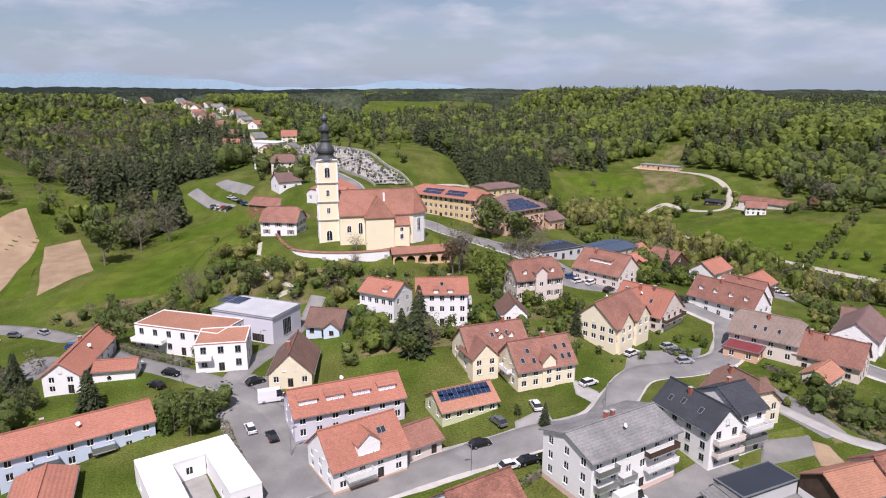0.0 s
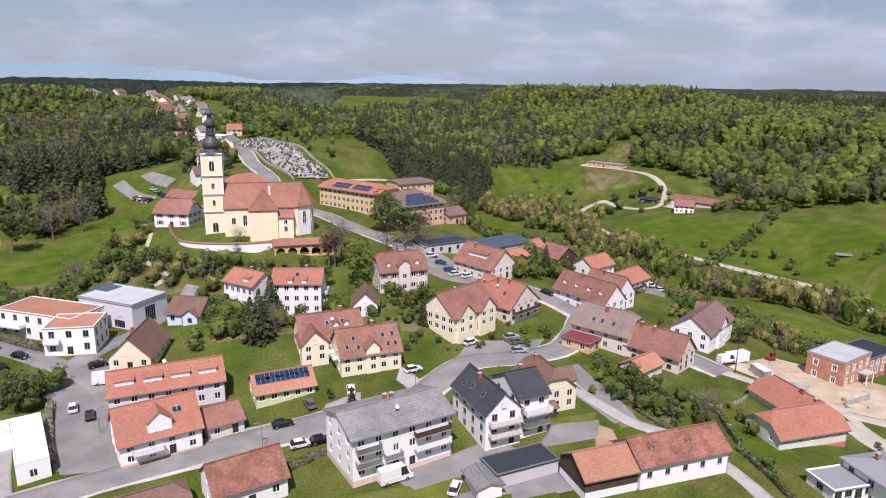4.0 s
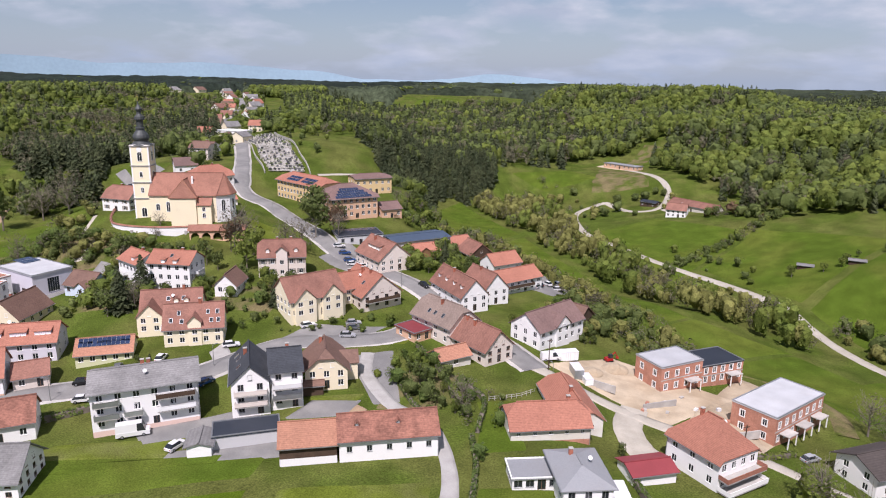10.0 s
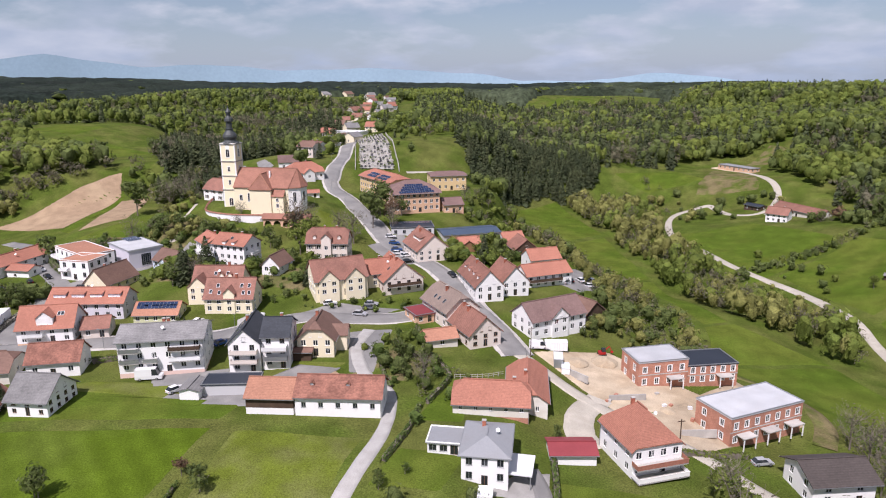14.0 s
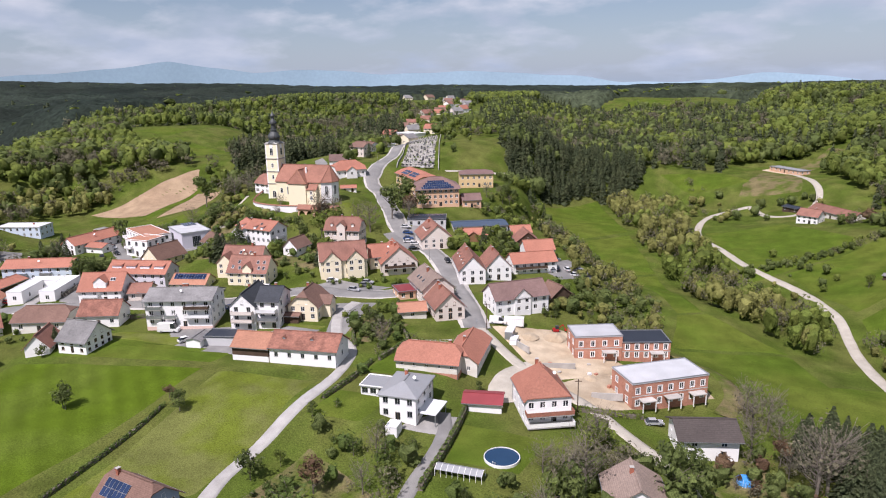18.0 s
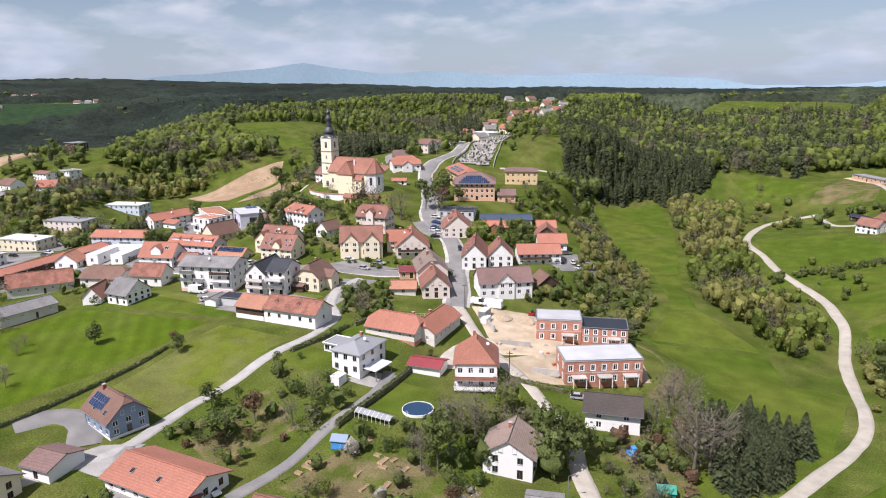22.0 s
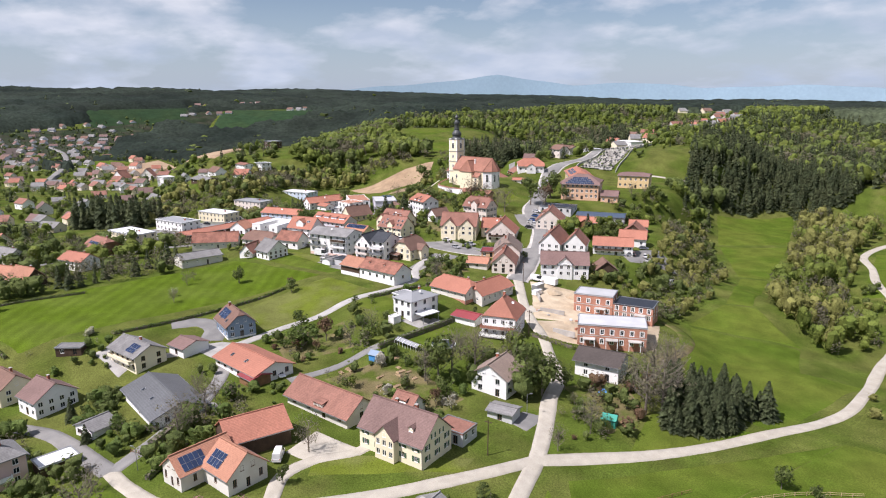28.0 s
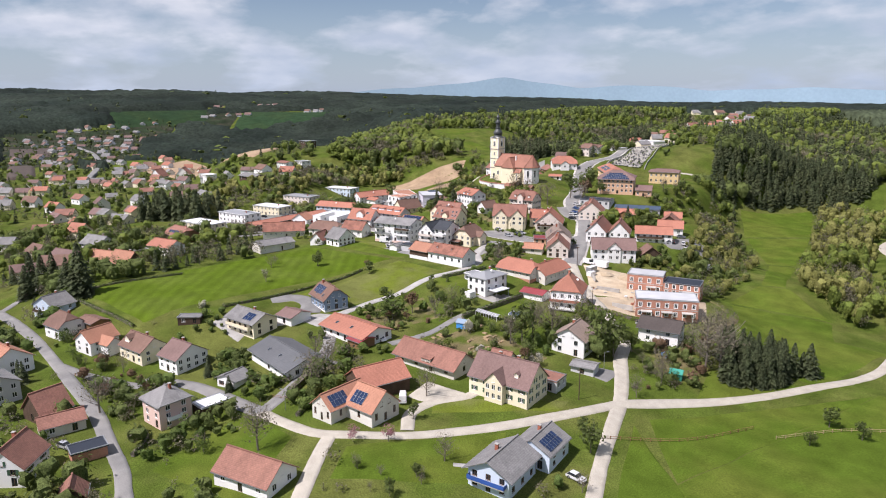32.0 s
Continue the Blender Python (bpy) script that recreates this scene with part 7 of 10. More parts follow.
# cemetery: rows of graves, each with a stone, on the slope beside the hill road
patch("cemetery_ground", "gravelled ground of the cemetery", ((-30, 308), (-16, 326), (-84, 440), (-100, 428)), paving, 0.12, "cemetery")
stones = []
for k in range(5):
    g = Geo()
    w, hh = 0.7 + 0.12 * k, 1.0 + 0.12 * (k % 3)
    g.box(-w, -1.9, 0.0, w, 0.1, 0.22, 1)
    if k % 2:
        g.box(-w * 0.7, -0.12, 0.22, w * 0.7, 0.12, hh)
        g.hexa([(-w * 0.7, -0.12, hh), (w * 0.7, -0.12, hh), (w * 0.7, 0.12, hh), (-w * 0.7, 0.12, hh)], [(-w * 0.3, -0.12, hh + 0.3), (w * 0.3, -0.12, hh + 0.3), (w * 0.3, 0.12, hh + 0.3), (-w * 0.3, 0.12, hh + 0.3)])
    else:
        g.box(-0.35, -0.14, 0.22, 0.35, 0.14, 0.7), g.box(-0.09, -0.08, 0.7, 0.09, 0.08, hh + 0.7), g.box(-0.38, -0.08, hh + 0.2, 0.38, 0.08, hh + 0.38)
    g.box(-w * 0.85, -1.75, 0.22, w * 0.85, -0.2, 0.3, 2)
    stones.append(g.mesh("gravestone", (stone_pale, stone_dark, stone_pale, stone_dark, stone_pale)[k], stone_pale, LEAF["hedge"] if k % 3 == 0 else gravel))
rng = np.random.default_rng(5)
a_, b_, c_, d_ = [np.array(p, float) for p in ((-30, 309), (-17, 326), (-83, 438), (-98, 428))]
count = 0
for i in range(36):
    for j in range(9):
        u, v = (j + 0.5) / 9, (i + 0.5) / 36
        if rng.random() < 0.08:
            continue
        p = (a_ * (1 - u) + b_ * u) * (1 - v) + (d_ * (1 - u) + c_ * u) * v + rng.normal(0, 0.15, 2)
        o = new("gravestone", stones[int(rng.integers(5))])
        o.matrix_basis = pose(p[0], p[1], float(height(*p)) + 0.1, 0, 0, 30 + rng.normal(0, 3))
        tagged(o, "grave with upright stone and low kerb", "gravestone", "cemetery graves")
for (x0, y0), (x1, y1) in (((-31, 306), (-101, 429)), ((-15, 327), (-82, 441))):
    g = Geo()
    pts_ = smooth_line(((x0, y0), ((x0 + x1) / 2, (y0 + y1) / 2), (x1, y1)), 6)
    for p, r in zip(pts_, pts_[1:]):
        z0, z1 = float(height(*p)), float(height(*r))
        d = (r - p) / np.linalg.norm(r - p)
        s = np.array([-d[1], d[0]]) * 0.18
        g.hexa([(*(p - s), z0 - 0.5), (*(r - s), z1 - 0.5), (*(r + s), z1 - 0.5), (*(p + s), z0 - 0.5)], [(*(p - s), z0 + 1.3), (*(r - s), z1 + 1.3), (*(r + s), z1 + 1.3), (*(p + s), z0 + 1.3)])
    single("cemetery_wall", "long pale cemetery wall along the slope", "wall", g, concrete, 0, 0, 0.0)

# ---- houses far out: the lower village in the west, hamlets on the ridges ----
rng = np.random.default_rng(11)
far_tiles, far_walls = (tile_red, tile_old, slate_grey, tile_brown, slate_grey, tile_violet), (white, cream, offwhite, rosy, yellow)
tone = {tile_red: "bright red", tile_old: "aged red", tile_orange: "orange", tile_brown: "brown", slate_grey: "grey", tile_violet: "dark brown"}


def inside(poly, x, y):
    x, y = np.asarray(x), np.asarray(y)
    hit_ = np.zeros(x.shape, bool)
    for (x0, y0), (x1, y1) in zip(poly, poly[1:] + poly[:1]):
        if y0 != y1:
            hit_ ^= ((y0 > y) != (y1 > y)) & (x < (x1 - x0) * (y - y0) / (y1 - y0) + x0)
    return hit_


def far_house(x, y, size=1.0, pale=False):
    t_, w_ = far_tiles[int(rng.integers(6))], far_walls[int(rng.integers(5))]
    if pale:
        t_, w_ = (tile_violet, tile_brown, tile_violet, slate_grey)[int(rng.integers(4))], (white, white, offwhite)[int(rng.integers(3))]
    house("small %s house with %s gabled roof" % ({white: "white", cream: "cream", offwhite: "weathered white", rosy: "rosy", yellow: "yellow"}[w_], tone[t_]), x, y, float(rng.uniform(0, 90)), float(rng.uniform(9, 13)) * size, float(rng.uniform(8, 10)) * size, float(rng.uniform(3.2, 5.4)), pitch=float(rng.uniform(30, 42)), tile=t_, wall=w_, ns=1, nf=2, far=True, nr=1, att=0, chim=(), one=True, group="far village houses", door="")


for x, y in ((-203, 131), (-225, 118), (-262, 118), (-530, -17), (-478, 17), (-203, -1), (-213, -31), (-143, 1), (-327, 44), (-370, 105), (-340, 99), (-297, 127), (-314, 112), (-276, 104), (-250, 90), (-305, 78), (-280, 60), (-352, 72), (-390, 62), (-420, 40), (-160, -22), (-178, 14)):
    far_house(x, y)
for n_, (x0, x1, y0, y1) in ((34, (-520, -190, -70, 90)), (14, (-700, -560, 30, 140)), (30, (-760, -440, -20, 150))):
    for _ in range(n_):
        far_house(float(rng.uniform(x0, x1)), float(rng.uniform(y0, y1)))
house("white two-part modern house with red roof on the western meadow", -266, 151, 12, 15, 9, 5.6, pitch=14, tile=tile_old, wall=white, ns=2, nf=4, nr=2, att=0, chim=())
house("white cube house with flat grey roof on the western meadow", -258, 164, 12, 11, 9, 6.2, flat=True, tile=grey_sheet, wall=white, ns=2, nf=3, nr=2, chim=())
house("dark timber cube house with flat roof on the western hilltop", -350, 204, 8, 15, 11, 7.0, flat=True, tile=grey_sheet, wall=timber_dark, ns=2, nf=4, nr=3, chim=(), over=0.6)
house("low dark barn with grey roof on the western meadow", -210, 105, 14, 22, 11, 3.4, pitch=16, tile=slate_grey, wall=timber_dark, ns=1, nf=3, nr=1, att=0, chim=(), name="barn", category="barn", over=0.9)
house("white cube house with flat roof among the western gardens", -336, 100, 10, 14, 10, 7.4, flat=True, tile=white_sheet, wall=white, ns=2, nf=4, nr=2, chim=())
for x, y, a in ((-502, 84, 40), (-508, 112, 62)):
    house("tall white gabled house with steep red roof by the brown field", x, y, a, 15, 13, 5.6, axis="y", pitch=46, tile=tile_old, wall=white, ns=2, nf=3, nr=3, chim=(), group="far village houses")
plots = []
while len(plots) < 58:
    x, y = float(rng.uniform(-1225, -745)), float(rng.uniform(-60, 232))
    if inside(CLEARED[0], np.array([x]), np.array([y]))[0] and all((x - p) ** 2 + (y - q) ** 2 > (r + 8) ** 2 for p, q, r in OCC) and all((x - p) ** 2 + (y - q) ** 2 > 330 for p, q in plots):
        plots.append((x, y))
for x, y in plots + [(-1214, 301), (-1222, 320), (-1216, 352), (-1213, 374), (-1211, 394), (-1332, 357), (-1326, 374), (-1350, 466), (-1346, 484), (-1346, 502), (-1202, 530), (-1196, 548), (-1204, 566)]:
    far_house(x, y, 1.08, True)
for x, y in ((-92, 410), (-108, 420), (-128, 470), (-150, 490), (-70, 300), (-20, -40), (-40, -52), (-70, -45), (-95, -25), (-110, -60), (-85, -75), (12, -75), (30, -72), (-130, -40), (-30, -80)):
    far_house(x, y)
for x, y in ((-180, 545), (-150, 552), (-190, 590), (-176, 612), (-222, 640), (-198, 668), (-236, 690), (-214, 712), (-258, 730), (-232, 748), (-272, 760), (-250, 786), (-286, 800), (-268, 818), (-304, 830), (-316, 850), (-290, 852), (-330, 872), (-345, 905)):
    far_house(x, y, 1.05)
for x, y in ((-420, 900), (-400, 930), (-330, 1000), (330, 640), (345, 655), (480, 700), (560, 760), (-560, 1150), (-520, 1180), (-610, 1210), (-1300, 1050), (-1250, 1080), (-60, 1240), (-20, 1260), (380, 1300), (700, 1000)):
    far_house(x, y, 1.5)


# ---- trees, hedges and woods ----
OCC_A = np.array(OCC)


def free(x, y, margin=0.0):
    """True where no house and no road stands."""
    d = (x[:, None] - OCC_A[None, :, 0]) ** 2 + (y[:, None] - OCC_A[None, :, 1]) ** 2
    return (d > (OCC_A[None, :, 2] + margin) ** 2).all(1)


def cards(rng, centres, normals, size):
    """Small leaf clumps: bent quads about the given centres."""
    n = len(centres)
    nv = normals + rng.normal(0, 0.26, (n, 3))
    nv /= np.linalg.norm(nv, axis=1)[:, None]
    up = rng.normal(size=(n, 3))
    a = np.cross(nv, up)
    a /= np.linalg.norm(a, axis=1)[:, None]
    b = np.cross(nv, a)
    s = size * rng.uniform(0.6, 1.35, (n, 1))
    a, b = a * s * 0.5, b * s * 0.5 * rng.uniform(0.7, 1.2, (n, 1))
    v = np.stack([centres - a * 0.8 - b, centres + a - b * 0.7 + nv * s * 0.12, centres + a * 0.7 + b, centres - a + b * 0.8 - nv * s * 0.12], 1)
    return v.reshape(-1, 3), np.arange(4 * n).reshape(n, 4)


def crown(seed, n, size, h=10.0, r=3.8, base=0.25, lumps=9, shape=1.0):
    """Leaf clumps over a lumpy crown of height h."""
    rng = np.random.default_rng(seed)
    zc, rz = h * (1 + base) / 2, h * (1 - base) / 2
    ang, el = rng.uniform(0, 2 * np.pi, lumps), rng.uniform(-0.75, 1.0, lumps)
    rr = rng.uniform(0.35, 0.62, lumps)
    cen = np.stack([np.cos(ang) * r * rr * np.sqrt(1 - 0.6 * el ** 2), np.sin(ang) * r * rr * np.sqrt(1 - 0.6 * el ** 2), zc + el * rz * 0.62], 1)
    rad = r * rng.uniform(0.38, 0.6, lumps) * shape
    k = rng.integers(0, lumps, n)
    d = rng.normal(size=(n, 3))
    d /= np.linalg.norm(d, axis=1)[:, None]
    c = cen[k] + d * rad[k][:, None] * rng.uniform(0.8, 1.06, (n, 1)) * np.array([1, 1, 0.9])
    return cards(rng, c, d + np.array([0, 0, 0.25]), size)


def spruce(seed, levels, per, h=10.0, r=2.0, base=0.08):
    """Drooping sprays in loose whorls round a slim cone, each a bent leaf of mesh."""
    rng = np.random.default_rng(seed)
    vs = []
    for i in range(levels):
        t = i / levels
        for k in range(per):
            tt = min(0.98, max(0, t + rng.uniform(-0.5, 0.5) / levels))
            z, rad = h * (base + (1 - base) * tt), r * (1 - tt) ** 0.8 + 0.1
            a = 2 * np.pi * (k + rng.uniform(-0.4, 0.4)) / per + i * 1.1
            d, s = np.array([math.cos(a), math.sin(a), 0]), np.array([-math.sin(a), math.cos(a), 0])
            l0, l1 = rad * rng.uniform(0.0, 0.35), rad * rng.uniform(0.72, 1.15)
            w = rad * 2.6 / per * rng.uniform(0.8, 1.4) + 0.12
            up = h / levels * rng.uniform(0.7, 1.3) + 0.12 * rad
            p0, p1 = d * l0 + [0, 0, z + up * 0.4], d * l1 + [0, 0, z - up * 0.45]
            mid = (p0 + p1) / 2 + [0, 0, up * 0.2]
            vs += [p0, mid - s * w, p1, mid + s * w]
    v = np.array(vs)
    v[:, 2] = np.minimum(v[:, 2], h * 1.02)
    return v, np.arange(len(v)).reshape(-1, 4)


def limbs(seed, h, r, base, twigs=7, fine=1.0):
    """Tapered trunk with limbs."""
    rng = random.Random(seed)
    g = Geo()
    bend = [(0, 0, -0.4)] + [(rng.uniform(-0.12, 0.12) * k, rng.uniform(-0.12, 0.12) * k, h * (0.2 * k)) for k in range(1, 5)]
    for k, (a, b) in enumerate(zip(bend, bend[1:])):
        r0, r1 = h * 0.02 * (1 - 0.2 * k), h * 0.02 * (0.8 - 0.2 * k) + 0.02
        n = 6
        ring = lambda p, q: [(p[0] + q * math.cos(2 * math.pi * i / n), p[1] + q * math.sin(2 * math.pi * i / n), p[2]) for i in range(n)]
        g.hexa(ring(a, r0), ring(b, r1))
    for k in range(twigs):
        a, z = rng.uniform(0, 6.28), h * rng.uniform(base * 0.8, 0.65)
        l = r * rng.uniform(0.5, 0.85)
        mid = (math.cos(a) * l * 0.5, math.sin(a) * l * 0.5, z + l * 0.35)
        g.beam((0, 0, z), mid, h * 0.012 * fine), g.beam(mid, (math.cos(a + 0.3) * l, math.sin(a + 0.3) * l, z + l * 0.9), h * 0.007 * fine)
        if fine < 1:
            g.beam(mid, (math.cos(a - 0.4) * l * 0.9, math.sin(a - 0.4) * l * 0.9, z + l * 1.1), h * 0.006 * fine)
    return g


KINDS = {}
for kind, (n, size, h, r, base, lumps, shape) in {"spring": (320, 0.86, 10, 3.9, 0.22, 11, 1.0), "mid": (330, 0.84, 10, 3.6, 0.18, 10, 1.05), "willow": (320, 0.8, 10, 3.6, 0.12, 12, 1.0), "bare": (330, 0.36, 10, 3.9, 0.2, 16, 1.15), "copper": (320, 0.8, 10, 3.6, 0.2, 10, 1.0), "blossom": (380, 0.6, 10, 4.6, 0.3, 10, 1.0), "pale": (360, 0.55, 10, 4.2, 0.2, 10, 1.0), "hedge": (310, 0.8, 10, 5.2, 0.0, 10, 1.1)}.items():
    KINDS[kind] = []
    for s in range(3):
        v, f = crown(17 * s + len(kind) * 5, n, size, h, r, base, lumps, shape)
        KINDS[kind].append((quick_mesh("crown", v, f, LEAF[kind]), limbs(s + 3, h, r, base, 40 if kind == "bare" else 7, 0.42 if kind == "bare" else 1.0).mesh("trunk", bark)))
KINDS["fir"] = []
for s in range(3):
    v, f = spruce(s, 18, 12, 10.0, 3.3, 0.03)
    g = Geo()
    g.tube(0, 0, -0.4, 9.4, 0.17, 0.03, 6)
    KINDS["fir"].append((quick_mesh("crown", v, f, LEAF["fir"]), g.mesh("trunk", bark)))
SAY = {"spring": ("fresh green leafy tree", "tree"), "mid": ("dense mid-green leafy tree", "tree"), "willow": ("yellowish green bushy willow", "tree"), "bare": ("nearly bare budding tree with fine twigs", "tree"), "copper": ("copper-leaved garden tree", "tree"), "blossom": ("pink flowering ornamental tree", "tree"), "pale": ("white blossoming fruit tree", "tree"), "hedge": ("dense dark green garden shrub", "shrub"), "fir": ("dark green spruce", "tree")}
trng = random.Random(4)


def tree(kind, x, y, h, place="in the village gardens"):
    cm, tm = KINDS[kind][trng.randrange(3)]
    t = thing("shrub" if kind == "hedge" else ("spruce" if kind == "fir" else "tree"), SAY[kind][0] + " " + place, SAY[kind][1], x, y, None, trng.uniform(0, 360), place.replace("in the ", "").replace("on the ", "") + " planting")
    w = trng.uniform(0.85, 1.15)
    t.scale = (h / 10 * w, h / 10 * w, h / 10)
    part("trunk", tm, None, t), part("crown", cm, None, t)
    return t


# single trees and shrubs that stand out
for kind, x, y, h in (("bare", 176, -10, 12.6), ("hedge", 167, -20, 4.9), ("fir", 32, -34, 21.8), ("fir", 27, -38, 15.8), ("bare", 145, 20, 10.8), ("bare", 153, 12, 11.7), ("bare", 175, 35, 8.8), ("mid", 184, 26, 4.6), ("bare", 203, 23, 6.8),
                      ("mid", 216, 54, 7.7), ("mid", 162, 77, 14.1), ("bare", 160, 74, 11.2), ("mid", 178, 94, 15.5), ("mid", 178, 100, 12), ("bare", 202, 84, 6.8), ("bare", 200, 96, 10.1), ("bare", 200, 115, 17), ("bare", 202, 119, 18.1),
                      ("bare", 187, 125, 10), ("mid", 235, 118, 6), ("bare", 153, 90, 8.1), ("bare", 122, 77, 9), ("mid", 116, 54, 6.8), ("mid", 18, 241, 13.9), ("bare", 57, 30, 5.5), ("mid", 45, 57, 6.3), ("bare", 129, -38, 12.3),
                      ("fir", 121, -8, 6.9), ("mid", 102, 61, 7), ("hedge", 118, 55, 9), ("copper", 116, 64, 8.4), ("bare", 125, 68, 8.4), ("hedge", 124, 77, 6.1), ("bare", 93, 119, 9.4), ("bare", 159, 104, 11.4), ("bare", 161, 82, 15.1),
                      ("bare", 162, 89, 14.9), ("mid", 180, 98, 11.6), ("mid", 180, 106, 7.2), ("bare", 5, 197, 18.6), ("copper", 3, 198, 12), ("mid", 25, 221, 15.8), ("bare", 27, 202, 14), ("bare", 21, 202, 12.6), ("spring", 14, 186, 12.9),
                      ("fir", -6, 149, 13.3), ("fir", -15, 176, 6.8), ("mid", -83, 160, 10.8), ("mid", -49, 119, 9.1), ("mid", -47, 121, 8.9), ("hedge", -53, 121, 6.6), ("mid", -56, 192, 8.5), ("bare", -75, 193, 12.6), ("bare", -3, 151, 8.8),
                      ("fir", 34, 161, 8.1), ("mid", -32, 191, 8.1), ("bare", -120, 261, 17.4), ("bare", -111, 267, 18.4), ("mid", -127, 245, 19.3), ("mid", -8, 146, 8.3), ("mid", -50, 195, 7.8), ("mid", 44, 57, 6.9), ("bare", 36, 39, 6.1),
                      ("mid", 71, 69, 5.6), ("mid", 16, 243, 15.7), ("bare", 162, -7, 7), ("bare", 133, 21, 8), ("bare", 138, 24, 7), ("blossom", 186, 9, 4), ("blossom", 190, 16, 4), ("bare", 103, -29, 7), ("bare", 96, -33, 7),
                      ("pale", 49, 32, 3.6), ("bare", 30, 43, 4.5), ("copper", 65, 71, 4), ("mid", 101, 81, 4), ("fir", -6, 160, 13), ("fir", -10, 155, 9), ("mid", -59, 151, 4), ("mid", -80, 168, 6), ("mid", -48, 127, 5),
                      ("bare", -27, 202, 5), ("bare", 6, 204, 13), ("spring", 12, 196, 10), ("mid", 27, 243, 9), ("bare", 33, 223, 12), ("copper", 30, 227, 12), ("bare", -27, 205, 7), ("fir", 74, 216, 11), ("mid", 82, 128, 6.5),
                      ("spring", 30, 168, 6), ("mid", 33, 176, 5), ("fir", 20, 121, 5), ("mid", 15, 124, 3), ("fir", -73, 128, 9), ("fir", -96, 140, 9), ("spring", 70, 206, 5), ("mid", 12, 152, 4), ("spring", -20, 158, 6),
                      ("mid", 88, 166, 4), ("spring", 44, 158, 3), ("hedge", 30, 148, 3), ("hedge", 26, 149, 2.5), ("mid", -2, 190, 9), ("mid", 4, 186, 7), ("bare", 166, 96, 8), ("bare", 160, 68, 5), ("copper", 172, 70, 5),
                      ("pale", 176, 72, 4), ("bare", 186, 134, 12), ("bare", 189, 139, 12), ("bare", 184, 142, 11), ("bare", 192, 132, 10), ("copper", 193, 124, 7), ("bare", 195, 119, 8), ("fir", 136, -6, 5), ("mid", 243, 118, 5),
                      ("mid", 238, 104, 4), ("bare", 226, 42, 5), ("mid", 209, 58, 4), ("mid", 228, 30, 4), ("fir", 3, -46, 15), ("fir", -6, -50, 16), ("fir", 8, -52, 14), ("fir", -2, -42, 13), ("pale", -250, 262, 9),
                      ("mid", 126, 114, 3.2), ("hedge", 104, 86, 2.5), ("fir", 9, 76, 6), ("mid", 12, 70, 4)):
    tree(kind, x, y, h)
